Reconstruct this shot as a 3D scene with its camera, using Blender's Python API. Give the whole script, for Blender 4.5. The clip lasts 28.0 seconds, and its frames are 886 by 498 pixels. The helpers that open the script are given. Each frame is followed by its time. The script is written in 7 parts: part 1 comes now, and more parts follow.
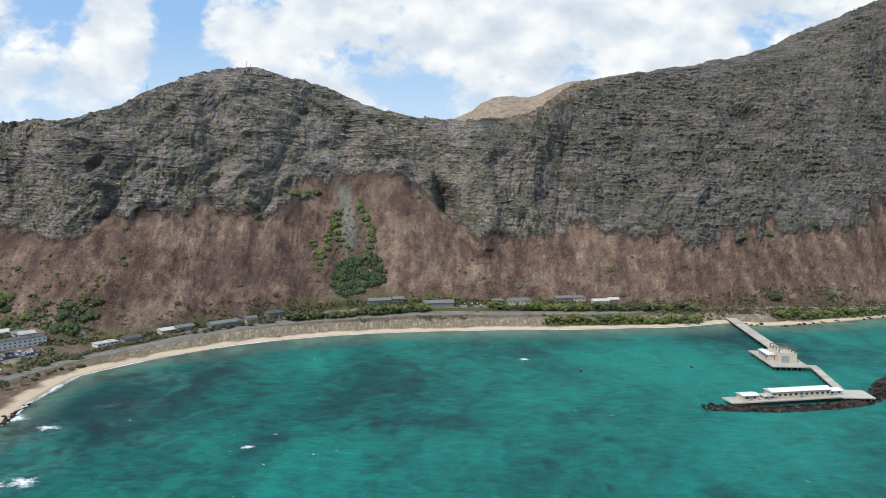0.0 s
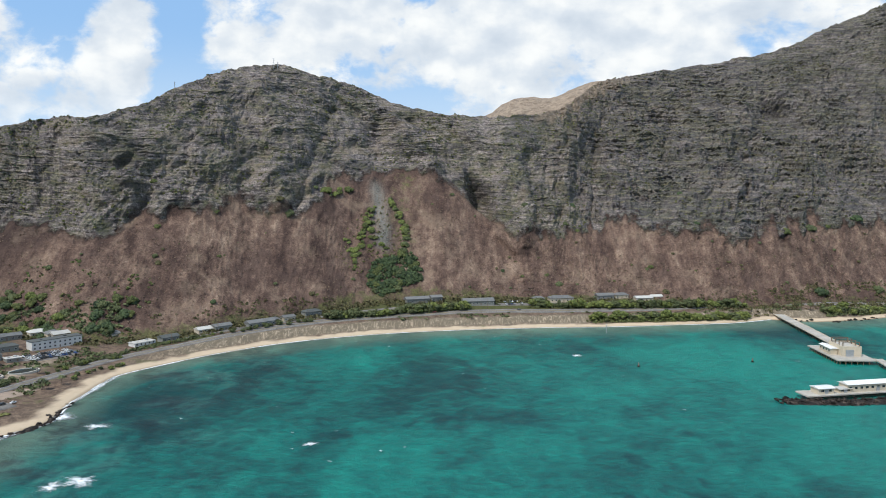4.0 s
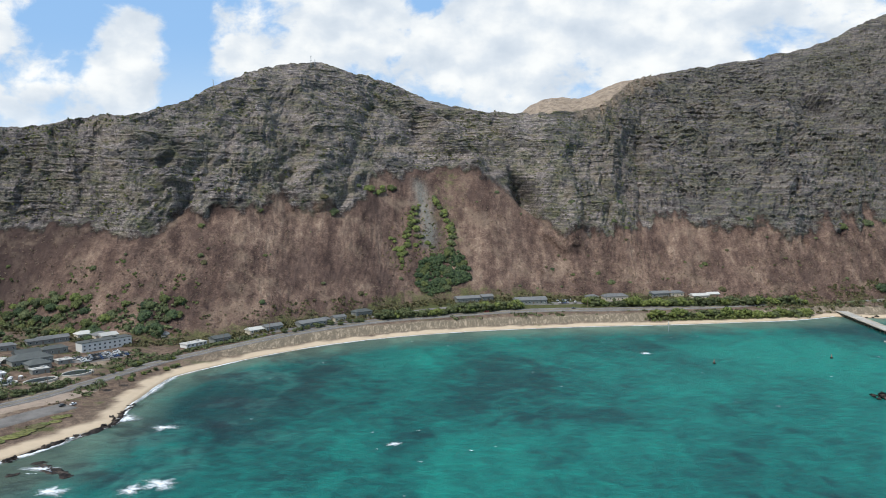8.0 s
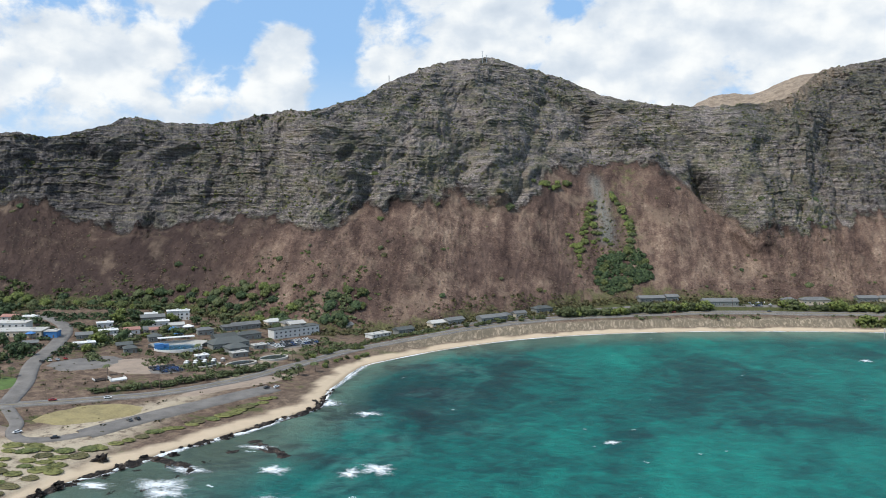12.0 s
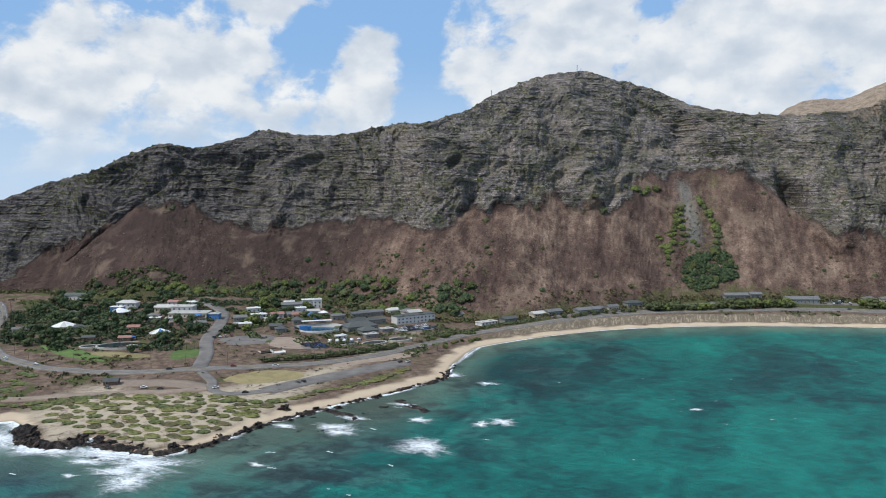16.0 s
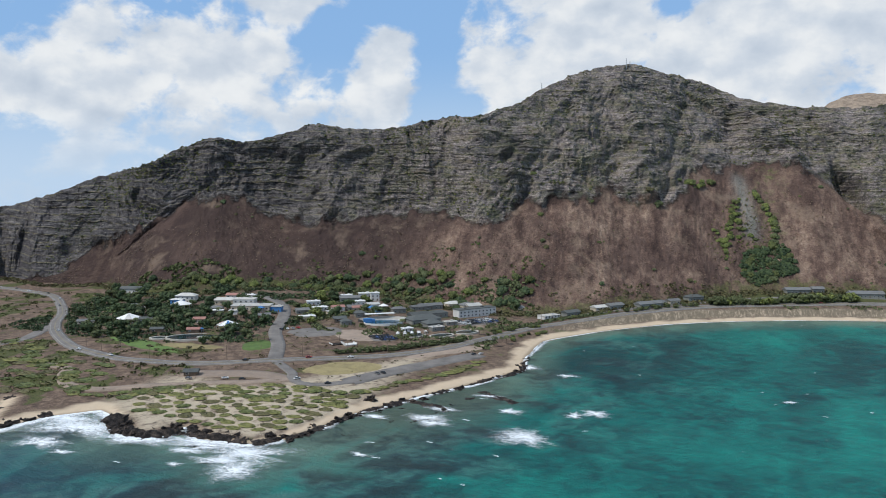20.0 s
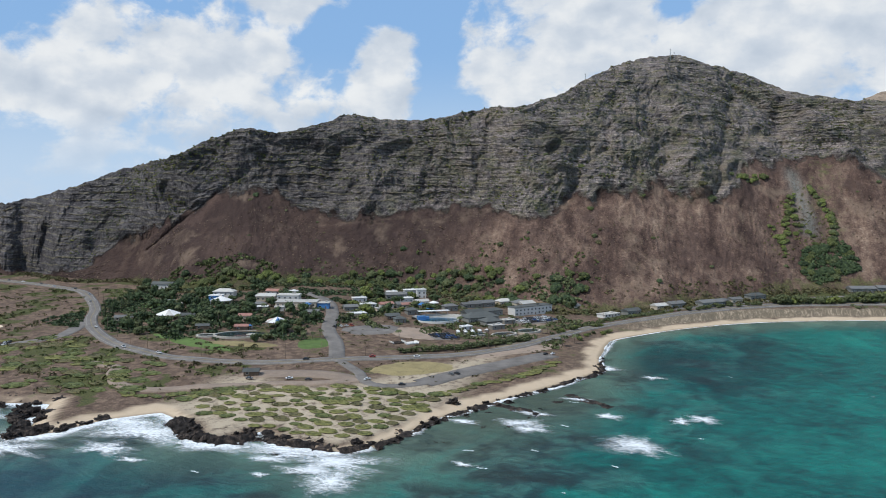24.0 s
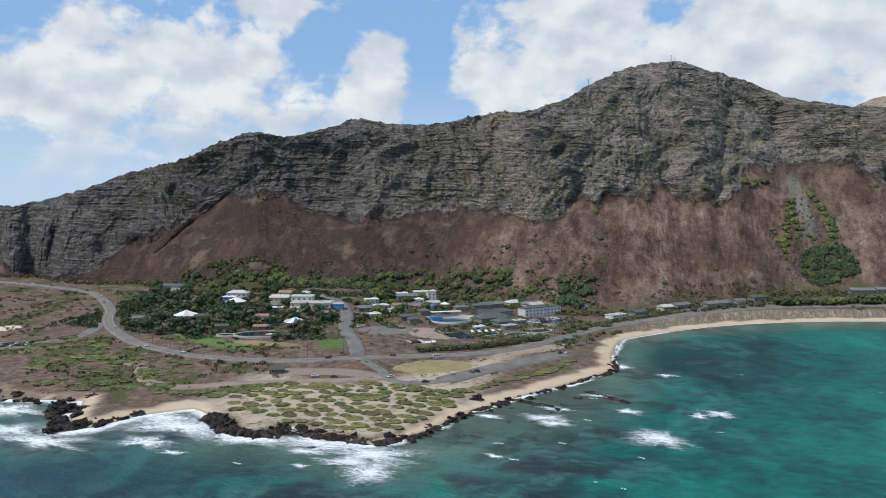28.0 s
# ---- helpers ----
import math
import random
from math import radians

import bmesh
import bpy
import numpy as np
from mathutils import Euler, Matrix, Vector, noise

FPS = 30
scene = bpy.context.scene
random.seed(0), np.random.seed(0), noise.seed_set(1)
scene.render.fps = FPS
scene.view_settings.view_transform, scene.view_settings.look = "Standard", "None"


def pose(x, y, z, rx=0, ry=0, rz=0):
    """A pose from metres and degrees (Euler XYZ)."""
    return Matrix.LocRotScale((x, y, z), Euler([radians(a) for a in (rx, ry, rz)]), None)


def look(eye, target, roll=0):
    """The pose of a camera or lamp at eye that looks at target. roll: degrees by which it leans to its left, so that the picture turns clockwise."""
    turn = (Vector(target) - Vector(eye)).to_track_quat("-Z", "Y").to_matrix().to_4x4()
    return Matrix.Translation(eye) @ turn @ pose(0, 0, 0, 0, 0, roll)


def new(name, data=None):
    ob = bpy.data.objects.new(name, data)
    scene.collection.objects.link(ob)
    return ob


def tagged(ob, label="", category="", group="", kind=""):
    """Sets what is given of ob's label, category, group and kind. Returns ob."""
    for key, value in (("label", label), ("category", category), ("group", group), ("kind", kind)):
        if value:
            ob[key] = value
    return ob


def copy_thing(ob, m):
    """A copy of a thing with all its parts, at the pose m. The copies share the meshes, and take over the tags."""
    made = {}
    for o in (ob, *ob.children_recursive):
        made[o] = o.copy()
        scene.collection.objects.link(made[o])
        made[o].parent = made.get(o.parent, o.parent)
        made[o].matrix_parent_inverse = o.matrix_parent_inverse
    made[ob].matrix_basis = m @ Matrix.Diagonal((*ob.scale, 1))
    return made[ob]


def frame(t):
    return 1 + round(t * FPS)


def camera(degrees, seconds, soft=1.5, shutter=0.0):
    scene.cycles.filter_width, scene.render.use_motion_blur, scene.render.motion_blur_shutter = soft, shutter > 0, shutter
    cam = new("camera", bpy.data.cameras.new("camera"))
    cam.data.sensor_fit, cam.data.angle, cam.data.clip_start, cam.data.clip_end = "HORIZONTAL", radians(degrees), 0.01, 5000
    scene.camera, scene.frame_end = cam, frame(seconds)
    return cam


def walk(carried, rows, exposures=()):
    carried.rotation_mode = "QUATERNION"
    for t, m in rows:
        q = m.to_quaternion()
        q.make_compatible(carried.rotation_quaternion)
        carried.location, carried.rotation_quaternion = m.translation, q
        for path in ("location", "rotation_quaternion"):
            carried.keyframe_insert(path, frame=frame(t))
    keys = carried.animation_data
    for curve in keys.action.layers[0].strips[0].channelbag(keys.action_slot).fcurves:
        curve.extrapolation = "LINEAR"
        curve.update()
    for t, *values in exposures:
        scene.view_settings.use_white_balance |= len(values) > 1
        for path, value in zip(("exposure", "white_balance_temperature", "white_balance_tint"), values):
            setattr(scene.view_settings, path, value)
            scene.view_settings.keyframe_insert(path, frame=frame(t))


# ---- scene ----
cam = camera(57.35, 28.0, soft=1.0)
# seconds, x, y, z, yaw, pitch, roll
ROWS = [
    (0.00, 19.50, 15.03, 182.36, 1.260, -6.109, -0.896),
    (1.00, 11.44, 19.52, 178.04, 1.323, -5.920, -0.768),
    (2.00, 1.34, 25.62, 172.35, 1.347, -5.685, -0.602),
    (3.00, -10.36, 32.10, 167.53, 1.344, -5.516, -0.483),
    (3.50, -16.43, 35.34, 165.28, 1.357, -5.426, -0.446),
    (4.00, -22.40, 38.60, 163.14, 1.391, -5.342, -0.379),
    (5.00, -34.18, 45.15, 158.98, 1.509, -5.179, -0.202),
    (5.50, -40.01, 48.40, 157.01, 1.573, -5.094, -0.120),
    (6.00, -45.87, 51.56, 155.17, 1.643, -5.000, -0.055),
    (7.00, -58.25, 57.48, 151.41, 1.742, -4.849, 0.081),
    (8.00, -69.66, 63.42, 148.02, 1.911, -4.686, 0.211),
    (8.50, -75.53, 66.74, 145.23, 2.092, -4.553, 0.340),
    (9.00, -81.58, 69.95, 142.08, 3.069, -4.405, 0.350),
    (9.50, -87.82, 72.70, 139.77, 4.518, -4.391, 0.297),
    (10.00, -94.08, 75.33, 137.95, 5.727, -4.432, 0.247),
    (11.00, -106.09, 80.42, 134.42, 7.639, -4.238, 0.277),
    (11.50, -111.05, 81.63, 133.71, 9.822, -4.162, 0.195),
    (12.00, -115.45, 82.16, 133.28, 11.633, -4.124, 0.096),
    (12.20, -117.07, 81.94, 133.07, 12.279, -4.116, 0.059),
    (12.50, -119.16, 80.07, 132.77, 13.055, -4.106, 0.014),
    (12.80, -120.71, 75.68, 132.55, 13.537, -4.099, -0.016),
    (13.00, -121.50, 71.67, 132.45, 13.817, -4.094, -0.036),
    (13.20, -122.21, 67.22, 132.37, 14.072, -4.091, -0.056),
    (13.50, -123.21, 60.27, 132.27, 14.423, -4.085, -0.082),
    (13.80, -124.15, 53.20, 132.18, 14.755, -4.078, -0.105),
    (14.00, -124.68, 48.32, 132.16, 14.977, -4.073, -0.116),
    (14.20, -124.98, 43.14, 132.21, 15.207, -4.067, -0.124),
    (14.50, -124.59, 34.36, 132.54, 15.583, -4.054, -0.129),
    (14.80, -122.93, 24.30, 133.27, 16.000, -3.968, -0.088),
    (15.00, -121.29, 17.16, 133.92, 16.291, -3.925, -0.056),
    (15.20, -119.43, 9.89, 134.63, 16.609, -3.931, -0.044),
    (15.50, -116.64, -0.87, 135.72, 17.051, -3.952, -0.029),
    (15.80, -114.50, -10.65, 136.63, 17.349, -3.990, 0.001),
    (16.00, -113.95, -15.87, 137.02, 17.506, -4.010, 0.016),
    (16.20, -114.31, -19.62, 137.17, 17.642, -4.018, 0.022),
    (16.50, -116.30, -22.79, 137.01, 17.822, -4.027, 0.030),
    (16.80, -119.18, -24.24, 136.60, 17.990, -4.034, 0.035),
    (17.00, -121.31, -24.72, 136.27, 18.103, -4.038, 0.036),
    (18.00, -132.93, -24.55, 134.28, 18.675, -4.054, 0.012),
    (19.00, -145.67, -23.69, 131.92, 18.648, -4.039, 0.036),
    (20.00, -158.04, -22.96, 130.27, 18.683, -4.065, 0.041),
    (21.00, -170.65, -22.53, 128.51, 18.720, -4.073, 0.002),
    (21.50, -177.34, -21.69, 127.70, 18.731, -4.068, -0.010),
    (22.00, -184.53, -20.30, 126.78, 18.728, -4.063, -0.046),
    (23.00, -199.54, -16.88, 124.70, 18.714, -4.049, -0.164),
    (23.40, -206.37, -13.89, 123.61, 18.708, -4.041, -0.202),
    (23.50, -208.30, -12.58, 123.27, 18.707, -4.039, -0.209),
    (23.60, -210.32, -10.95, 122.89, 18.706, -4.035, -0.215),
    (23.80, -214.50, -6.73, 122.07, 18.703, -4.022, -0.227),
    (24.00, -218.66, -1.39, 121.22, 18.702, -4.011, -0.232),
    (24.20, -222.65, 4.69, 120.38, 18.746, -4.007, -0.218),
    (24.40, -226.44, 11.15, 119.57, 18.839, -4.005, -0.191),
    (24.50, -228.29, 14.42, 119.18, 18.885, -4.004, -0.177),
    (24.60, -230.12, 17.68, 118.79, 18.934, -4.010, -0.161),
    (24.80, -233.80, 23.98, 118.02, 19.049, -4.036, -0.124),
    (25.00, -237.45, 29.56, 117.28, 19.133, -4.053, -0.098),
    (25.20, -240.92, 33.74, 116.62, 19.177, -4.042, -0.086),
    (25.40, -243.85, 35.81, 116.11, 19.206, -4.017, -0.078),
    (25.50, -245.01, 35.93, 115.93, 19.210, -4.003, -0.077),
    (25.60, -245.91, 35.44, 115.82, 19.198, -3.984, -0.091),
    (25.80, -246.90, 32.77, 115.78, 19.122, -3.931, -0.162),
    (26.00, -246.82, 28.23, 115.99, 19.029, -3.880, -0.209),
    (26.20, -245.81, 22.38, 116.41, 18.944, -3.835, -0.172),
    (26.40, -244.17, 15.77, 116.98, 18.852, -3.799, -0.116),
    (26.50, -243.22, 12.36, 117.28, 18.805, -3.793, -0.105),
    (26.60, -242.22, 8.95, 117.59, 18.755, -3.795, -0.109),
    (26.80, -240.24, 2.42, 118.19, 18.651, -3.806, -0.133),
    (27.00, -238.43, -3.38, 118.69, 18.547, -3.814, -0.163),
    (27.20, -236.90, -8.17, 119.07, 18.445, -3.805, -0.189),
    (27.40, -235.64, -12.01, 119.34, 18.345, -3.782, -0.217),
    (27.60, -234.57, -15.20, 119.52, 18.244, -3.751, -0.246),
    (27.80, -233.59, -18.06, 119.67, 18.143, -3.718, -0.275),
    (28.00, -232.64, -20.82, 119.81, 18.043, -3.690, -0.303),
]
walk(cam, [(t, pose(x, y, z, 90 + pitch, roll, yaw)) for t, x, y, z, yaw, pitch, roll in ROWS],
     [(0, 0.04, 6470, 8), (10, 0.05, 6450, 8), (15, 0.02, 6390, 8), (16, -0.14, 6330, 9), (20, -0.19, 6320, 9), (24.3, -0.20, 6330, 9), (25, -0.32, 6340, 9), (25.5, -0.14, 6350, 9), (28, -0.20, 6330, 9)])

# ---- world, sun ----
SUN_AZ, SUN_EL = radians(-138), radians(55)     # clockwise from +y, above the horizon
world = bpy.data.worlds.new("world")
scene.world = world
world.use_nodes = True


class Nodes:
    """Short calls for building node trees."""

    def __init__(self, tree):
        self.t = tree
        tree.nodes.clear()

    def n(self, kind, **props):
        node = self.t.nodes.new(kind)
        for k, v in props.items():
            setattr(node, k, v)
        return node

    def put(self, socket, value):
        if isinstance(value, (int, float)):
            if socket.type in ("RGBA", "VECTOR"):
                socket.default_value = (value, value, value, 1) if socket.type == "RGBA" else (value, value, value)
            else:
                socket.default_value = value
        elif isinstance(value, (tuple, list)):
            socket.default_value = (*value, 1) if socket.type == "RGBA" and len(value) == 3 else value
        else:
            self.t.links.new(value, socket)

    def math(self, op, a, b=0.0, c=0.0, clamp=False):
        node = self.n("ShaderNodeMath", operation=op, use_clamp=clamp)
        for s, v in zip(node.inputs, (a, b, c)):
            self.put(s, v)
        return node.outputs[0]

    def ramp(self, fac, stops, interp="LINEAR"):
        node = self.n("ShaderNodeValToRGB")
        node.color_ramp.interpolation = interp
        el = node.color_ramp.elements
        while len(el) < len(stops):
            el.new(0.5)
        for e, (p, c) in zip(el, stops):
            e.position, e.color = p, (*c, 1) if isinstance(c, tuple) else (c, c, c, 1)
        self.put(node.inputs[0], fac)
        return node.outputs[0]

    def step(self, v, lo, hi):
        node = self.n("ShaderNodeMapRange", interpolation_type="SMOOTHSTEP")
        for s, x in zip(node.inputs, (v, lo, hi, 0.0, 1.0)):
            self.put(s, x)
        return node.outputs[0]

    def mix(self, fac, a, b, mode="MIX"):
        node = self.n("ShaderNodeMix", data_type="RGBA", blend_type=mode)
        self.put(node.inputs[0], fac)
        self.put(node.inputs[6], a)
        self.put(node.inputs[7], b)
        return node.outputs[2]

    def noise(self, vec, scale, detail=4.0, rough=0.55, dist=0.0):
        node = self.n("ShaderNodeTexNoise")
        self.put(node.inputs["Vector"], vec)
        for k, v in (("Scale", scale), ("Detail", detail), ("Roughness", rough), ("Distortion", dist)):
            self.put(node.inputs[k], v)
        return node.outputs["Fac"]

    def xyz(self, x, y, z):
        node = self.n("ShaderNodeCombineXYZ")
        for s, v in zip(node.inputs, (x, y, z)):
            self.put(s, v)
        return node.outputs[0]

    def scaled(self, vec, sx, sy, sz):
        node = self.n("ShaderNodeVectorMath", operation="MULTIPLY")
        self.put(node.inputs[0], vec)
        node.inputs[1].default_value = (sx, sy, sz)
        return node.outputs[0]


def build_sky():
    w = Nodes(world.node_tree)
    d = w.n("ShaderNodeTexCoord").outputs["Generated"]
    sep = w.n("ShaderNodeSeparateXYZ")
    w.put(sep.inputs[0], d)
    x, y, z = sep.outputs
    az = w.math("MULTIPLY", w.math("ARCTAN2", x, y), 57.296)      # degrees, to the right of +y
    el = w.math("MULTIPLY", w.math("ARCSINE", z), 57.296)
    sky = w.n("ShaderNodeTexSky", sky_type="NISHITA", sun_disc=False)
    sky.sun_elevation, sky.sun_rotation, sky.altitude = SUN_EL, SUN_AZ, 50
    sky.air_density, sky.dust_density, sky.ozone_density = 1.0, 1.4, 1.0
    # cumulus, as heaps and gaps over a broken field
    p = w.xyz(w.math("MULTIPLY", az, 0.115), w.math("MULTIPLY", el, 0.16), 0.0)
    field = w.noise(p, 1.25, 8.0, 0.58, 0.25)
    edge = w.noise(p, 5.0, 6.0, 0.6, 0.3)
    total = w.math("ADD", field, w.math("MULTIPLY", w.math("SUBTRACT", edge, 0.5), 0.30))
    for a, e, sa, se, k in SKY_HEAPS:
        u = w.math("DIVIDE", w.math("SUBTRACT", az, a), sa)
        v = w.math("DIVIDE", w.math("SUBTRACT", el, e), se)
        q = w.math("ADD", w.math("MULTIPLY", u, u), w.math("MULTIPLY", v, v))
        total = w.math("ADD", total, w.math("MULTIPLY", w.math("EXPONENT", w.math("MULTIPLY", q, -1.0)), k))
    cover = w.step(total, 0.45, 0.62)
    # the tops of the billows are bright, their undersides grey
    above = w.xyz(w.math("ADD", w.math("MULTIPLY", az, 0.115), -0.06), w.math("ADD", w.math("MULTIPLY", el, 0.16), 0.17), 0.0)
    n_here, n_above = w.noise(p, 1.7, 5.0, 0.50, 0.0), w.noise(above, 1.7, 2.0, 0.45, 0.0)
    lit = w.math("ADD", w.math("MULTIPLY", w.math("SUBTRACT", n_here, n_above), 1.6), w.math("ADD", 0.56, w.math("MULTIPLY", w.math("SUBTRACT", edge, 0.5), 0.35)))
    cloud = w.ramp(lit, [(0.15, (0.56, 0.63, 0.73)), (0.48, (0.72, 0.77, 0.84)), (0.72, (0.92, 0.93, 0.94)), (0.95, (1.0, 1.0, 0.99))])
    cloud = w.mix(1.0, cloud, (10.25, 10.25, 10.2), "MULTIPLY")
    n_sky = w.mix(0.72, sky.outputs[0], (3.3, 5.9, 10.0))
    haze = w.step(el, 10.0, 0.0)
    base = w.mix(w.math("MULTIPLY", haze, 0.85), n_sky, (6.4, 7.9, 9.6))
    col = w.mix(w.math("MULTIPLY", cover, w.math("ADD", 0.25, w.math("MULTIPLY", w.step(el, 0.2, 6.0), 0.72))), base, cloud)
    bg = w.n("ShaderNodeBackground")
    w.put(bg.inputs[0], col)
    bg.inputs[1].default_value = 0.10
    out = w.n("ShaderNodeOutputWorld")
    w.put(out.inputs[0], bg.outputs[0])


# heaps (+) and gaps (-) of cloud: azimuth, elevation, widths in degrees, weight
SKY_HEAPS = [(-33.6, 9.0, 3.4, 1.9, 0.32), (-42.0, 6.6, 6.5, 1.9, 0.30), (-39.5, 10.6, 5.0, 1.5, 0.16), (-27.3, 10.4, 1.9, 1.2, -0.34), (-28.9, 12.9, 2.3, 1.0, 0.42), (-28.2, 6.3, 2.4, 1.6, 0.14), (-22.6, 9.4, 1.7, 1.6, 0.34),
             (-23.4, 6.4, 1.5, 1.9, 0.30), (-18.9, 9.6, 1.5, 1.9, -0.36), (-21.5, 12.4, 4.5, 0.9, -0.24), (-19.4, 6.4, 1.4, 1.3, -0.14), (-10.5, 9.8, 5.0, 4.5, 0.20), (2.0, 10.0, 8.0, 4.5, 0.22),
             (13.0, 10.0, 10.0, 6.0, 0.20), (-3.6, 5.0, 2.6, 1.2, -0.22), (-2.8, 12.4, 1.6, 0.8, -0.25), (-37.0, 7.6, 4.0, 0.6, -0.06)]
build_sky()
sun = new("sun", bpy.data.lights.new("sun", "SUN"))
sun.data.energy, sun.data.angle, sun.data.color = 3.5, radians(0.6), (1.0, 0.965, 0.91)
sun.matrix_world = look((300 * math.sin(SUN_AZ), 300 * math.cos(SUN_AZ), 300 * math.tan(SUN_EL)), (0, 0, 0))


# ---- noise on arrays ----
def hash2(i, j, seed):
    n = (i.astype(np.int64) * 374761393 + j.astype(np.int64) * 668265263 + seed * 974634777) & 0xFFFFFFFF
    n = ((n ^ (n >> 13)) * 1274126177) & 0xFFFFFFFF
    return ((n ^ (n >> 16)) & 0xFFFF) / 65535.0


def vnoise(x, y, seed=0):
    """Smooth value noise, -1 to 1."""
    i, j = np.floor(x), np.floor(y)
    u, v = x - i, y - j
    u, v = u * u * u * (u * (u * 6 - 15) + 10), v * v * v * (v * (v * 6 - 15) + 10)
    a, b, c, d = hash2(i, j, seed), hash2(i + 1, j, seed), hash2(i, j + 1, seed), hash2(i + 1, j + 1, seed)
    return 2 * (a + (b - a) * u + (c - a) * v + (a - b - c + d) * u * v) - 1


def fbm(x, y, octaves=4, seed=0, gain=0.5):
    total, amp, norm = 0.0, 1.0, 0.0
    for k in range(octaves):
        total, norm = total + amp * vnoise(x * 2 ** k + 17.3 * k, y * 2 ** k - 9.1 * k, seed + k), norm + amp
        amp *= gain
    return total / norm


def smooth(x, lo, hi):
    t = np.clip((x - lo) / (hi - lo), 0, 1)
    return t * t * (3 - 2 * t)


# ---- the lie of the land ----
SHORE = [(-2500, 700), (-1300, 640), (-1000, 600), (-850, 520), (-760, 430), (-690, 370), (-617, 342), (-575, 353), (-555, 322),
         (-540, 301), (-528, 312), (-520, 340), (-503, 359), (-485, 350), (-470, 338), (-455, 322), (-438, 325), (-432, 348), (-414, 330), (-398, 331),
         (-383, 331), (-371, 345), (-362, 368), (-357, 398), (-350, 414), (-340, 435), (-334, 450), (-321, 475), (-304, 510), (-289, 546), (-293, 572), (-297, 600), (-298, 636), (-297, 664), (-283, 691), (-250, 739), (-207, 785), (-160, 819), (-106, 846), (-48, 866), (13, 881), (75, 892),
         (140, 900), (206, 914), (274, 929), (328, 954), (375, 943), (431, 958), (569, 1024), (700, 1085), (1000, 1250),
         (2500, 2000)]
SHORE_XY = np.array(SHORE, float)
# three lines of the ridge: foot, cliff base and crest
TOE = [(-1700, 1080, 30), (-1120, 806, 13), (-1060, 812, 13), (-960, 782, 13), (-908, 781, 13), (-874, 789, 15), (-773, 728, 25), (-728, 725, 27), (-690, 730, 28),
         (-657, 755, 28), (-612, 772, 28), (-589, 780, 28), (-555, 793, 28), (-489, 785, 27), (-425, 765, 23), (-365, 758, 18), (-318, 776, 18), (-271, 798, 19),
         (-236, 834, 20), (-203, 860, 22), (-174, 880, 22), (-142, 916, 23), (-93, 944, 24), (-41, 956, 25), (6, 969, 25), (48, 973, 25), (103, 979, 25),
         (151, 979, 25), (220, 977, 25), (288, 975, 25), (362, 988, 24), (441, 1010, 24), (508, 1031, 24), (596, 1075, 24), (800, 1170, 24)]
BASE = [(-1720, 1120, 45), (-1138, 822, 23), (-1080, 824, 19), (-997, 802, 20), (-946, 814, 33), (-905, 828, 57), (-839, 850, 99), (-800, 866, 124), (-770, 872, 132),
         (-736, 880, 120), (-674, 876, 94), (-625, 868, 93), (-590, 880, 101), (-528, 906, 118), (-471, 895, 114), (-419, 878, 104), (-371, 913, 113), (-316, 937, 117),
         (-273, 971, 120), (-232, 984, 115), (-203, 1030, 141), (-168, 1082, 159), (-111, 1107, 161), (-49, 1110, 159), (5, 1090, 116), (50, 1050, 76), (111, 1075, 90),
         (166, 1089, 100), (239, 1078, 94), (313, 1071, 92), (391, 1080, 89), (483, 1119, 103), (557, 1142, 106), (651, 1187, 109), (880, 1290, 115)]
RIDGE = [(-1760, 1200, 90), (-1206, 888, 103), (-1143, 898, 109), (-1046, 880, 129), (-1002, 895, 146), (-970, 913, 156), (-869, 863, 167), (-838, 891, 186), (-789, 894, 201),
         (-739, 905, 196), (-686, 925, 211), (-662, 942, 219), (-620, 954, 214), (-550, 971, 218), (-498, 968, 227), (-455, 963, 225), (-413, 1021, 244), (-366, 1092, 282),
         (-324, 1165, 309), (-278, 1186, 314), (-237, 1212, 304), (-196, 1250, 295), (-127, 1262, 270), (-56, 1235, 249), (4, 1225, 246), (55, 1233, 249), (133, 1336, 267),
         (222, 1513, 328), (351, 1632, 362), (475, 1674, 385), (604, 1717, 416), (755, 1806, 478), (862, 1826, 524), (1020, 1924, 586), (1378, 2106, 702)]


def shore_distance(x, y):
    """Metres inland of the waterline (out at sea: minus)."""
    x, y = np.asarray(x, float), np.asarray(y, float)
    best, inside = np.full(x.shape, 1e9), np.zeros(x.shape, bool)
    for (ax, ay), (bx, by) in zip(SHORE_XY[:-1], SHORE_XY[1:]):
        dx, dy = bx - ax, by - ay
        t = np.clip(((x - ax) * dx + (y - ay) * dy) / (dx * dx + dy * dy), 0, 1)
        best = np.minimum(best, np.hypot(x - ax - t * dx, y - ay - t * dy))
    ring = np.vstack([SHORE_XY, [(2500, 6000), (-2500, 6000)]])
    for (ax, ay), (bx, by) in zip(ring, np.roll(ring, -1, axis=0)):
        if ay != by:
            cross = ((ay > y) != (by > y)) & (x < (bx - ax) * (y - ay) / (by - ay) + ax)
            inside ^= cross
    return np.where(inside, best, -best)


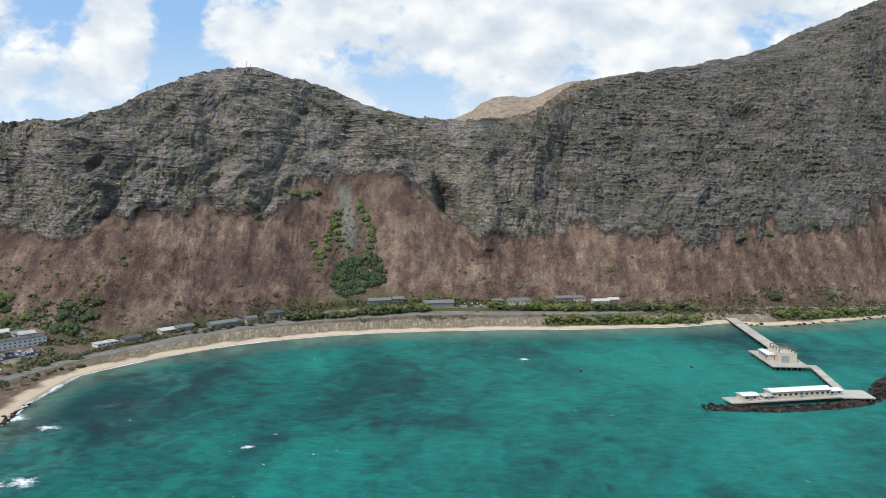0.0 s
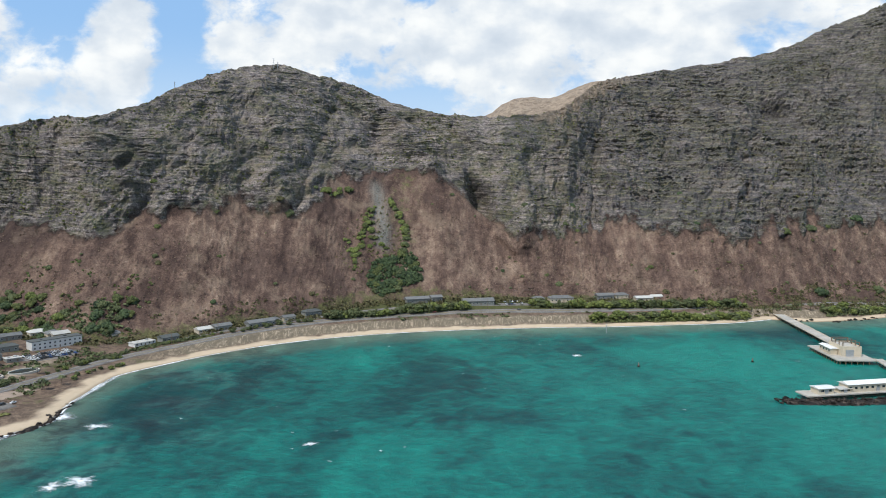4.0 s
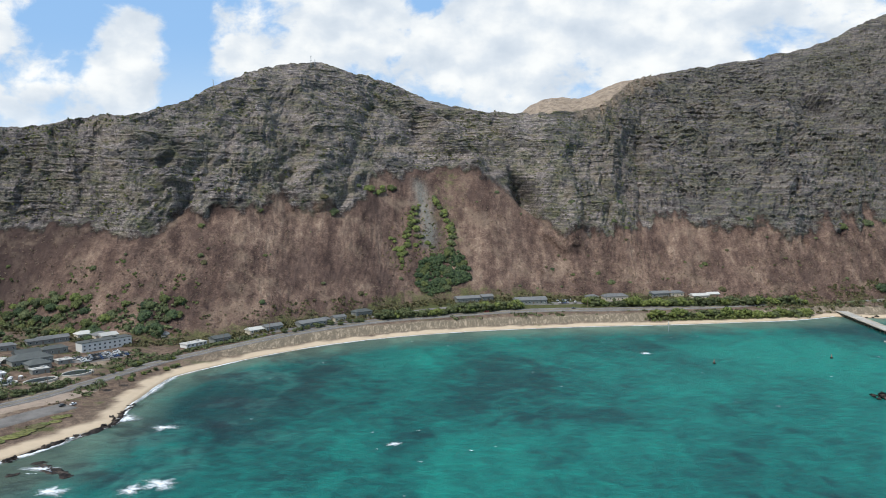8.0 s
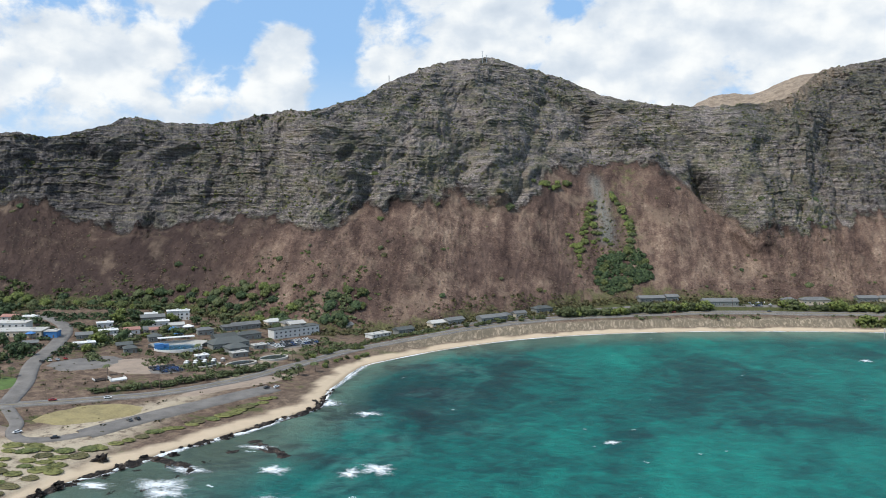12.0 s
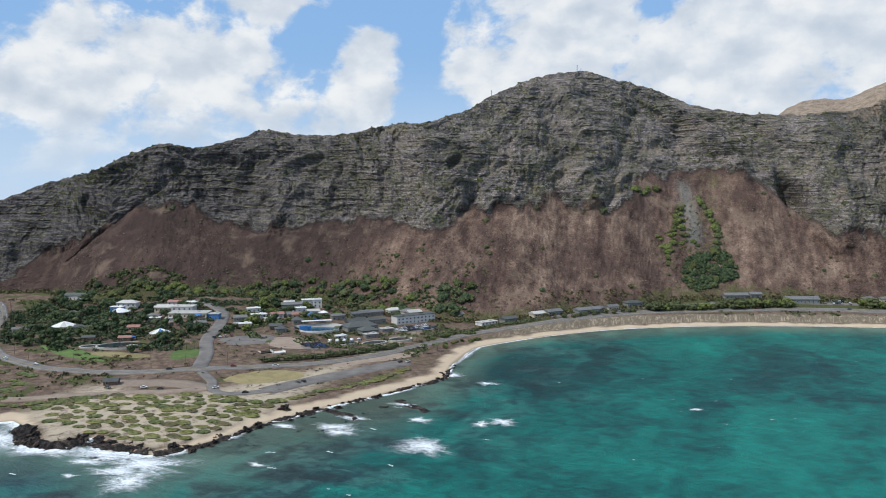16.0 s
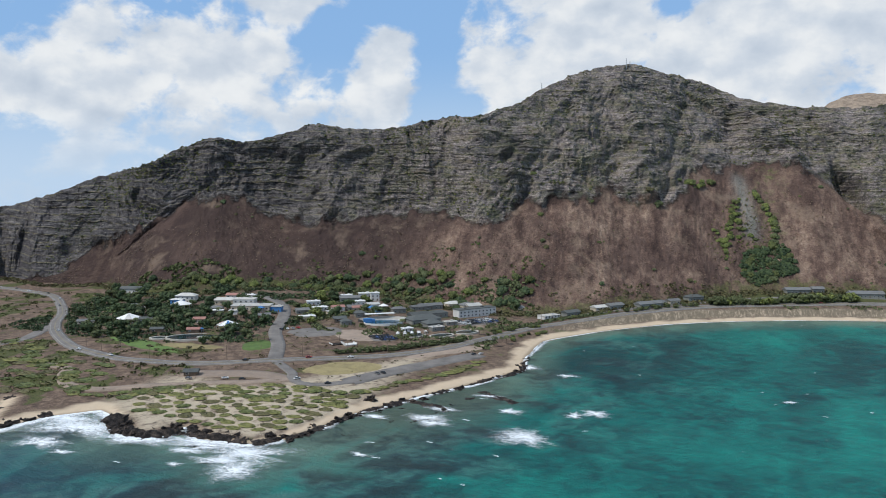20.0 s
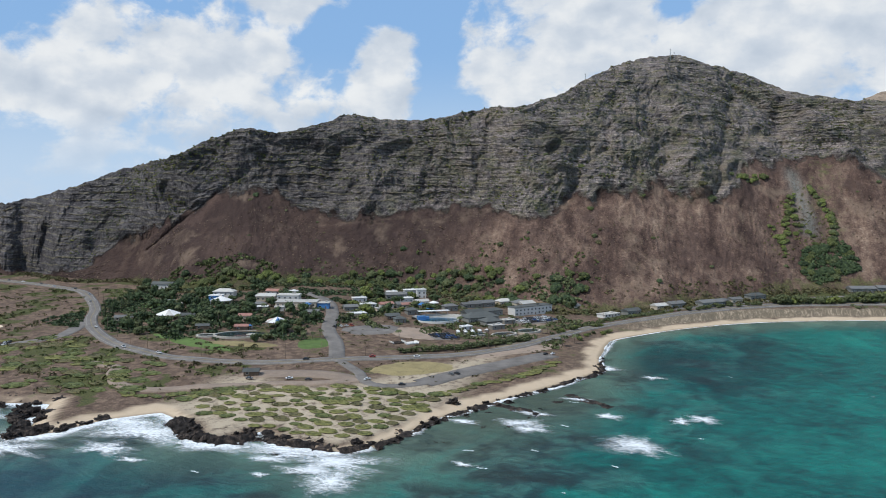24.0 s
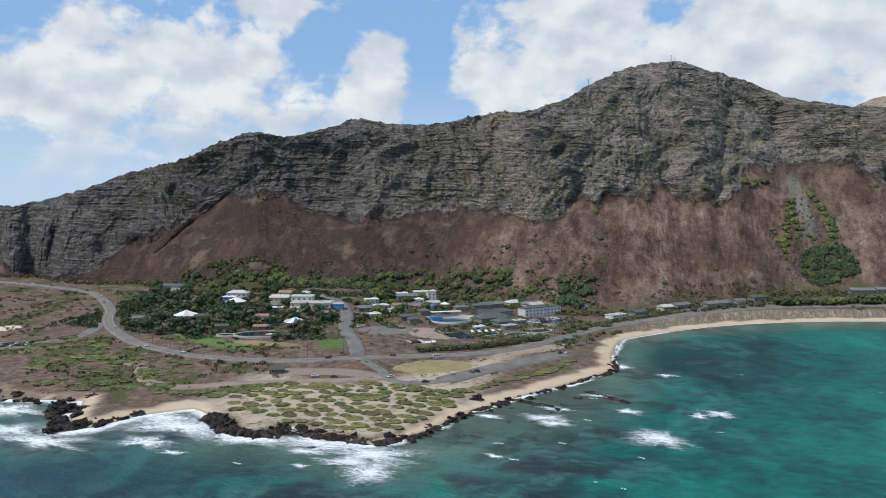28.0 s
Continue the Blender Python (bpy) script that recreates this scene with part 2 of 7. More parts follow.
def land_height(x, y, d=None):
    x, y = np.asarray(x, float), np.asarray(y, float)
    d = shore_distance(x, y) if d is None else d
    wob = fbm(x / 25, y / 25, 3, 5)
    bay = smooth(x, -330, -230)                       # the bank above the bay's beach
    bluff = 2.2 * smooth(d, 0, 13) + 6.0 * smooth(d + 3 * wob, 15, 25) + 0.18 * np.clip(d - 28, 0, 60) + 0.06 * np.clip(d - 88, 0, 300)
    point = 2.6 * smooth(d, -2, 14) + 2.0 * smooth(d, 15, 50) + 0.055 * np.clip(d - 40, 0, 400) + 3.0 * smooth(d, 200, 330)
    z = bay * bluff + (1 - bay) * point
    z = z + 0.35 * fbm(x / 9, y / 9, 3, 8) * smooth(d, 6, 40)
    return np.where(d < 0, np.maximum(-3.0, d * 0.12), z)


def at_land(x, y):
    return float(land_height(np.array([x]), np.array([y]))[0])


def grid_mesh(name, X, Y, Z, material, attrs=None, soft=True):
    """A smooth sheet over arrays of one shape."""
    r, c = X.shape
    me = bpy.data.meshes.new(name)
    me.vertices.add(r * c)
    me.vertices.foreach_set("co", np.stack([X, Y, Z], -1).astype(np.float32).ravel())
    i, j = np.meshgrid(np.arange(r - 1), np.arange(c - 1), indexing="ij")
    a = (i * c + j).ravel()
    quads = np.stack([a, a + 1, a + c + 1, a + c], 1).astype(np.int32)
    n = len(quads)
    me.loops.add(n * 4)
    me.loops.foreach_set("vertex_index", quads.ravel())
    me.polygons.add(n)
    me.polygons.foreach_set("loop_start", np.arange(0, n * 4, 4, dtype=np.int32))
    me.polygons.foreach_set("use_smooth", np.full(n, soft))
    for key, arr in (attrs or {}).items():
        at = me.attributes.new(key, "FLOAT", "POINT")
        at.data.foreach_set("value", np.asarray(arr, np.float32).ravel())
    me.update(calc_edges=True)
    me.materials.append(material)
    return new(name, me)


# ---- materials ----
def material(name, paint):
    """A node material; paint(n) gives colour, roughness, bump height (or None), and more inputs."""
    m = bpy.data.materials.new(name)
    m.use_nodes = True
    n = Nodes(m.node_tree)
    b = n.n("ShaderNodeBsdfPrincipled")
    out = n.n("ShaderNodeOutputMaterial")
    n.put(out.inputs[0], b.outputs[0])
    got = paint(n)
    n.put(b.inputs["Base Color"], got[0])
    n.put(b.inputs["Roughness"], got[1])
    if len(got) > 2 and got[2] is not None:
        bump = n.n("ShaderNodeBump")
        bump.inputs["Strength"].default_value, bump.inputs["Distance"].default_value = got[3]
        n.put(bump.inputs["Height"], got[2])
        n.put(b.inputs["Normal"], bump.outputs[0])
    for k, v in (got[4] if len(got) > 4 else {}).items():
        n.put(b.inputs[k], v)
    return m


def where(n):
    return n.n("ShaderNodeNewGeometry").outputs["Position"]


def attr(n, key):
    return n.n("ShaderNodeAttribute", attribute_name=key).outputs["Fac"]


def simple(name, col, rough=0.7, vary=0.25, scale=0.5, bump=0.0, metal=0.0):
    """Painted or plain stuff with blotches at two sizes."""
    def paint(n):
        p = where(n)
        k = n.math("ADD", n.math("MULTIPLY", n.noise(p, scale, 3), 0.6), n.math("MULTIPLY", n.noise(p, scale * 8, 4), 0.4))
        r = n.n("ShaderNodeObjectInfo").outputs["Random"]
        k = n.math("ADD", k, n.math("MULTIPLY", n.math("SUBTRACT", r, 0.5), 0.25))
        c = n.mix(n.step(k, 0.25, 0.75), tuple(v * (1 - vary) for v in col), tuple(min(1, v * (1 + vary)) for v in col))
        return c, rough, (n.noise(p, scale * 14, 3) if bump else None), (bump, 0.1), {"Metallic": metal}
    return material(name, paint)


def paint_sea(n):
    p = where(n)
    dep = attr(n, "offshore")                       # metres from the waterline
    big = n.noise(n.scaled(p, 0.0065, 0.0042, 0), 1.0, 4, 0.55, 0.8)
    mid = n.noise(n.scaled(p, 0.026, 0.016, 0), 1.0, 6, 0.62, 1.2)
    fine = n.noise(n.scaled(p, 0.10, 0.11, 0), 1.0, 6, 0.68, 0.8)
    k = n.math("ADD", n.math("MULTIPLY", big, 0.50), n.math("ADD", n.math("MULTIPLY", mid, 0.38), n.math("MULTIPLY", fine, 0.38)))
    k = n.math("ADD", k, n.math("MULTIPLY", attr(n, "shoal"), 0.055))
    deep = n.ramp(n.step(k, 0.37, 0.85), [(0.0, (0.003, 0.027, 0.031)), (0.34, (0.004, 0.060, 0.058)), (0.62, (0.005, 0.116, 0.099)), (1.0, (0.008, 0.205, 0.160))])
    near = n.mix(n.step(mid, 0.35, 0.65), (0.055, 0.110, 0.088), (0.14, 0.205, 0.150))
    weedy = n.mix(n.step(n.math("ADD", mid, n.math("MULTIPLY", n.math("SUBTRACT", fine, 0.5), 0.8)), 0.36, 0.66), (0.022, 0.034, 0.029), (0.092, 0.130, 0.098))
    near = n.mix(n.math("MULTIPLY", attr(n, "reef"), 0.85), near, weedy)
    reefy = n.ramp(n.step(n.math("ADD", mid, n.math("MULTIPLY", fine, 0.5)), 0.58, 0.92), [(0.0, (0.010, 0.022, 0.026)), (0.45, (0.016, 0.052, 0.056)), (1.0, (0.045, 0.14, 0.12))])
    c = n.mix(attr(n, "reef"), deep, reefy)
    c = n.mix(n.step(n.math("ADD", dep, n.math("MULTIPLY", n.math("SUBTRACT", mid, 0.5), 90)), 62, 2), c, near)
    c = n.mix(n.math("MULTIPLY", attr(n, "flat"), n.step(n.math("ADD", mid, n.math("MULTIPLY", fine, 0.4)), 0.52, 0.80)), c, n.mix(fine, (0.035, 0.050, 0.038), (0.085, 0.120, 0.085)))
    c = n.mix(attr(n, "outer"), c, (0.005, 0.044, 0.060))
    h = n.math("ADD", n.noise(n.scaled(p, 0.35, 0.70, 0), 1.0, 5, 0.7), n.math("MULTIPLY", n.noise(n.scaled(p, 0.07, 0.16, 0), 1.0, 3), 2.0))
    return c, 0.36, h, (0.75, 1.0), {"Specular IOR Level": 0.20}


def paint_mountain(n):
    p = where(n)
    rock = attr(n, "rock")
    sep = n.n("ShaderNodeSeparateXYZ")
    n.put(sep.inputs[0], p)
    z = sep.outputs[2]
    a = n.noise(p, 0.012, 5, 0.6)
    b = n.noise(p, 0.09, 5, 0.65)
    f = n.noise(p, 0.50, 6, 0.80)
    warp = n.math("ADD", z, n.math("MULTIPLY", a, 5.0))
    side = n.n("ShaderNodeVectorMath", operation="DOT_PRODUCT")
    n.put(side.inputs[0], p)
    side.inputs[1].default_value = (0.87, 0.5, 0)
    along_ = side.outputs["Value"]
    strata = n.noise(n.xyz(n.math("MULTIPLY", along_, 0.045), n.math("MULTIPLY", b, 0.8), n.math("MULTIPLY", warp, 0.40)), 1.0, 6, 0.74)
    flute = n.noise(n.xyz(n.math("MULTIPLY", along_, 0.30), 0.0, n.math("MULTIPLY", z, 0.05)), 1.0, 5, 0.70, 0.6)
    broken = n.math("ADD", 0.35, n.math("MULTIPLY", n.step(n.noise(p, 0.035, 4, 0.6), 0.36, 0.62), 0.75))
    strata = n.math("ADD", 0.5, n.math("MULTIPLY", n.math("SUBTRACT", strata, 0.5), broken))
    tone = n.math("ADD", n.math("ADD", n.math("MULTIPLY", strata, 0.42), n.math("MULTIPLY", f, 0.37)), n.math("ADD", n.math("MULTIPLY", b, 0.13), n.math("MULTIPLY", flute, 0.12)))
    stone = n.ramp(n.step(tone, 0.415, 0.635), [(0.0, (0.050, 0.044, 0.043)), (0.33, (0.172, 0.148, 0.142)), (0.66, (0.350, 0.296, 0.268)), (1.0, (0.60, 0.510, 0.445))])
    green = n.mix(n.step(f, 0.35, 0.65), (0.040, 0.052, 0.018), (0.130, 0.138, 0.048))
    blot = n.noise(n.scaled(p, 1.0, 1.0, 1.6), 0.024, 5, 0.62, 0.5)
    stone = n.mix(n.math("MULTIPLY", n.step(n.math("ADD", blot, n.math("MULTIPLY", attr(n, "mossy"), 0.035)), 0.52, 0.62), 0.8), stone, n.mix(f, (0.038, 0.036, 0.038), (0.185, 0.165, 0.150)))
    stone = n.mix(n.math("MULTIPLY", n.step(blot, 0.47, 0.36), 0.6), stone, n.mix(f, (0.125, 0.100, 0.068), (0.46, 0.375, 0.285)))
    moss = n.math("MULTIPLY", n.step(n.math("ADD", n.math("ADD", b, n.math("MULTIPLY", attr(n, "mossy"), 0.03)), n.math("MULTIPLY", a, 0.7)), 0.80, 1.02), 0.55)
    stone = n.mix(moss, stone, green)
    olive = n.math("MULTIPLY", n.step(n.noise(n.scaled(p, 1.0, 1.0, 1.5), 0.050, 6, 0.70, 0.8), 0.52, 0.64), 0.62)
    stone = n.mix(olive, stone, n.mix(n.step(f, 0.36, 0.64), (0.060, 0.062, 0.040), (0.215, 0.198, 0.135)))
    dots = n.n("ShaderNodeTexVoronoi")
    n.put(dots.inputs["Vector"], n.scaled(p, 1.0, 1.0, 1.5))
    dots.inputs["Scale"].default_value = 0.20
    speck = n.math("MULTIPLY", n.step(dots.outputs["Distance"], 0.40, 0.24), n.step(b, 0.42, 0.58))
    stone = n.mix(n.math("MULTIPLY", speck, 0.55), stone, (0.034, 0.046, 0.024))
    crack = n.noise(n.xyz(n.math("MULTIPLY", along_, 0.13), 0.0, n.math("MULTIPLY", warp, 0.55)), 1.0, 4, 0.65, 0.3)
    crack = n.step(n.math("ABSOLUTE", n.math("SUBTRACT", crack, 0.5)), 0.050, 0.012)
    stone = n.mix(n.math("MULTIPLY", n.math("MULTIPLY", crack, n.step(f, 0.40, 0.57)), 0.55), stone, (0.026, 0.025, 0.026))
    # cloud shade on the left cliffs, painted as darker stone; the right is toned down
    stone = n.mix(n.math("MULTIPLY", attr(n, "cliff_shade"), 0.82), stone, n.ramp(n.step(tone, 0.40, 0.66), [(0.0, (0.026, 0.024, 0.027)), (0.5, (0.094, 0.087, 0.089)), (1.0, (0.29, 0.262, 0.245))]))
    ledge = attr(n, "ledge")
    stone = n.mix(n.math("MULTIPLY", ledge, n.math("MULTIPLY", n.step(b, 0.36, 0.58), 0.8)), stone, n.mix(f, (0.16, 0.15, 0.07), (0.36, 0.30, 0.21)))
    streak = n.noise(n.scaled(p, 0.06, 0.02, 0.01), 1.0, 6, 0.62)
    grass = n.ramp(n.step(n.math("ADD", n.math("MULTIPLY", streak, 0.38), n.math("ADD", n.math("ADD", n.math("MULTIPLY", f, 0.32), n.math("MULTIPLY", b, 0.20)), n.math("MULTIPLY", a, 0.20))), 0.42, 0.69),
                   [(0.0, (0.042, 0.027, 0.023)), (0.4, (0.116, 0.074, 0.058)), (0.75, (0.208, 0.139, 0.103)), (1.0, (0.36, 0.262, 0.19))])
    # cloud shade over the left slopes, painted into the grass as darker brown
    grass = n.mix(n.math("MULTIPLY", attr(n, "slope_shade"), n.math("ADD", 0.55, n.math("MULTIPLY", n.step(n.math("ADD", a, n.math("MULTIPLY", b, 0.3)), 0.46, 0.72), 0.4))), grass, n.mix(f, (0.022, 0.016, 0.016), (0.080, 0.052, 0.044)))
    scrub = n.math("MULTIPLY", n.step(n.math("ADD", n.math("ADD", b, n.math("MULTIPLY", f, 0.4)), n.math("MULTIPLY", attr(n, "lush"), 0.55)), 0.98, 1.22), 0.8)
    grass = n.mix(scrub, grass, green)
    big_ = n.noise(p, 0.028, 4, 0.6, 0.4)
    grass = n.mix(n.math("MULTIPLY", n.step(big_, 0.52, 0.72), 0.42), grass, n.mix(f, (0.20, 0.135, 0.095), (0.42, 0.32, 0.23)))
    grass = n.mix(n.math("MULTIPLY", n.step(big_, 0.46, 0.34), 0.6), grass, n.mix(f, (0.050, 0.034, 0.030), (0.150, 0.098, 0.078)))
    scree = attr(n, "scree")
    grass = n.mix(n.math("MULTIPLY", scree, n.step(f, 0.3, 0.6)), grass, (0.20, 0.20, 0.175))
    edge = n.step(n.math("ADD", rock, n.math("ADD", n.math("MULTIPLY", n.math("SUBTRACT", b, 0.5), 1.15), n.math("MULTIPLY", n.math("SUBTRACT", f, 0.5), 0.45))), 0.34, 0.68)
    c = n.mix(edge, grass, stone)
    tan = attr(n, "tan")
    c = n.mix(tan, c, n.mix(n.step(n.math("ADD", n.math("MULTIPLY", b, 0.5), n.math("MULTIPLY", f, 0.5)), 0.32, 0.66), (0.135, 0.100, 0.075), (0.40, 0.315, 0.235)))
    h = n.math("ADD", n.math("MULTIPLY", f, 0.8), n.math("MULTIPLY", n.math("MULTIPLY", strata, edge), 2.6))
    return c, 0.95, n.math("ADD", h, n.math("MULTIPLY", n.math("MULTIPLY", flute, edge), 1.2)), (1.0, 1.9), {"Specular IOR Level": 0.12}


def paint_land(n):
    p = where(n)
    d = attr(n, "inland")
    a = n.noise(p, 0.03, 4, 0.6)
    b = n.noise(p, 0.18, 5, 0.65)
    f = n.noise(p, 1.3, 4, 0.7)
    dirt = n.ramp(n.step(n.math("ADD", n.math("MULTIPLY", b, 0.6), n.math("MULTIPLY", f, 0.4)), 0.3, 0.7),
                  [(0.0, (0.054, 0.037, 0.029)), (0.5, (0.130, 0.090, 0.066)), (1.0, (0.26, 0.185, 0.13))])
    grass = n.mix(n.step(f, 0.3, 0.7), (0.034, 0.040, 0.015), (0.115, 0.115, 0.045))
    c = n.mix(n.step(n.math("ADD", n.math("ADD", n.math("MULTIPLY", a, 0.7), n.math("MULTIPLY", b, 0.5)), n.math("MULTIPLY", attr(n, "green"), 0.4)), 0.64, 0.74), dirt, grass)
    c = n.mix(attr(n, "bank"), c, n.mix(n.step(n.noise(n.scaled(p, 0.38, 0.16, 0.05), 1.0, 6, 0.72, 0.8), 0.46, 0.70), n.mix(f, (0.085, 0.070, 0.045), (0.235, 0.190, 0.140)), n.mix(f, (0.30, 0.235, 0.165), (0.50, 0.40, 0.29))))
    sand = n.mix(n.math("ADD", n.math("MULTIPLY", b, 0.5), n.math("MULTIPLY", f, 0.4)), (0.42, 0.315, 0.215), (0.66, 0.535, 0.385))
    wet = n.step(d, 5.0, 1.5)
    sand = n.mix(wet, sand, (0.30, 0.235, 0.16))
    c = n.mix(attr(n, "sand"), c, sand)
    c = n.mix(n.math("MULTIPLY", attr(n, "path"), n.step(n.math("ADD", b, n.math("MULTIPLY", f, 0.4)), 0.45, 0.75)), c, n.mix(f, (0.30, 0.245, 0.175), (0.53, 0.445, 0.33)))
    return c, 0.95, n.math("ADD", f, n.math("MULTIPLY", b, 2.0)), (0.6, 0.5), {"Specular IOR Level": 0.15}


SEA = material("sea_water", paint_sea)
MOUNTAIN = material("lava_rock_and_dry_grass", paint_mountain)
LAND = material("coastal_ground", paint_land)

# ---- the sea, the low land and the ridge ----
def spread(lo, hi, step, far, growth=1.25):
    mid = list(np.arange(lo, hi + step, step))
    left, right, s = [], [], step
    while mid[0] - sum(left) > -far:
        s *= growth
        left.append(s)
    s = step
    while mid[-1] + sum(right) < far:
        s *= growth
        right.append(s)
    return np.array(list(mid[0] - np.cumsum(left))[::-1] + mid + list(mid[-1] + np.cumsum(right)))


gx, gy = spread(-820, 640, 5, 4300), spread(180, 1000, 5, 4300)
GX, GY = np.meshgrid(gx, gy)
off = -shore_distance(GX, GY)
# besides their patches, reef, shoal and outer darken the water towards the left
reef = np.clip(smooth(fbm(GX / 38, GY / 26, 5, 3), -0.28, 0.26) * smooth(off, 200, 70) * smooth(GX, -90, -300) + 0.35 * smooth(GX, -330, -420) * smooth(off, 200, 80), 0, 1)
bay_reef = np.exp(-((GX + 222) / 52) ** 2 - ((GY - 605) / 85) ** 2)
swell = 0.35 * fbm(GX / 26, GY / 14, 3, 31) * smooth(off, 0, 25)
tagged(grid_mesh("water", GX, GY, swell, SEA, {"offshore": off * (1 - 0.38 * smooth(GX, -225, -285) * smooth(GX, -420, -370)) + 70 * bay_reef, "reef": reef, "shoal": 1.6 * smooth(GX, 320, 420) + 1.3 * np.exp(-((GX - 190) / 210) ** 2 - ((GY - 640) / 200) ** 2) + 0.15 * np.exp(-((GX + 60) / 160) ** 2 - ((GY - 480) / 120) ** 2) - 0.5 * smooth(GX, -300, -420) - 1.5 * np.exp(-((GX + 30) / 75) ** 2 - ((GY - 640) / 85) ** 2) - 2.6 * bay_reef + 1.2 * np.exp(-((GX + 150) / 90) ** 2 - ((GY - 400) / 120) ** 2), "flat": np.clip(np.exp(-((GX + 312) / 30) ** 2 - ((GY - 462) / 48) ** 2) + 0.9 * np.exp(-((GX + 338) / 26) ** 2 - ((GY - 400) / 34) ** 2), 0, 1), "outer": np.maximum(smooth(np.hypot(GX, GY - 600), 1300, 2600), 0.8 * smooth(GX, -380, -520) * smooth(off, 20, 80))}),
       "turquoise sea with dark reef patches and ripples", "sea", kind="structure")

lx, ly = spread(-1000, 720, 3.5, 3200), spread(285, 1150, 3.5, 3300)
LX, LY = np.meshgrid(lx, ly)
inl = shore_distance(LX, LY)
LZ = land_height(LX, LY, inl)
wob = fbm(LX / 14, LY / 14, 4, 12)
bayside = smooth(LX, -330, -250)
narrow = 8 * smooth(LX, -500, -470) * smooth(LX, -365, -385)
sandm = smooth(inl + 6 * wob, 15 - 1 * bayside - narrow, 10 - 1 * bayside - narrow) * (1 - 0.8 * smooth(LX + 45 * wob, -568, -590))
dune = smooth(inl, 82, 66) * smooth(inl, 6, 12) * smooth(LX, -520, -490) * smooth(LX, -350, -375)
open_land = smooth(LX, -480, -530) * smooth(inl, 14, 26) * (1 - smooth(LX, -770, -750) * smooth(LX, -495, -510) * smooth(LY, 490, 505))
bank = bayside * smooth(inl + 4 * wob, 12, 16) * smooth(inl + 4 * wob, 33, 26)
greenm = open_land * smooth(fbm(LX / 28, LY / 22, 3, 62), 0.06, 0.20) - 0.3 * open_land + 0.5 * smooth(inl, 30, 60) * bayside
tagged(grid_mesh("ground", LX, LY, LZ, LAND, {"inland": inl, "sand": sandm, "bank": bank, "green": greenm, "path": dune}),
       "sandy and grassy coastal ground with a pale beach", "ground", kind="structure")


def catmull(pts, count):
    """Points along a soft curve through pts, evenly in its parameter."""
    p = np.array(pts, float)
    p = np.vstack([2 * p[0] - p[1], p, 2 * p[-1] - p[-2]])
    t = np.linspace(0, len(pts) - 1, count)
    i = np.minimum(t.astype(int), len(pts) - 2)
    u = (t - i)[:, None]
    a, b, c, d = p[i], p[i + 1], p[i + 2], p[i + 3]
    return 0.5 * (2 * b + (c - a) * u + (2 * a - 5 * b + 4 * c - d) * u ** 2 + (3 * b - a - 3 * c + d) * u ** 3)


def resampled(lines, step):
    """The lines, re-spaced so that the middle one goes on in even steps."""
    fine = [catmull(l, 4000) for l in lines]
    run = np.concatenate([[0], np.cumsum(np.hypot(*np.diff(0.5 * (fine[0] + fine[2])[:, :2], axis=0).T))])
    s = np.arange(0, run[-1], step)
    return [np.stack([np.interp(s, run, f[:, k]) for k in range(3)], 1) for f in fine], s


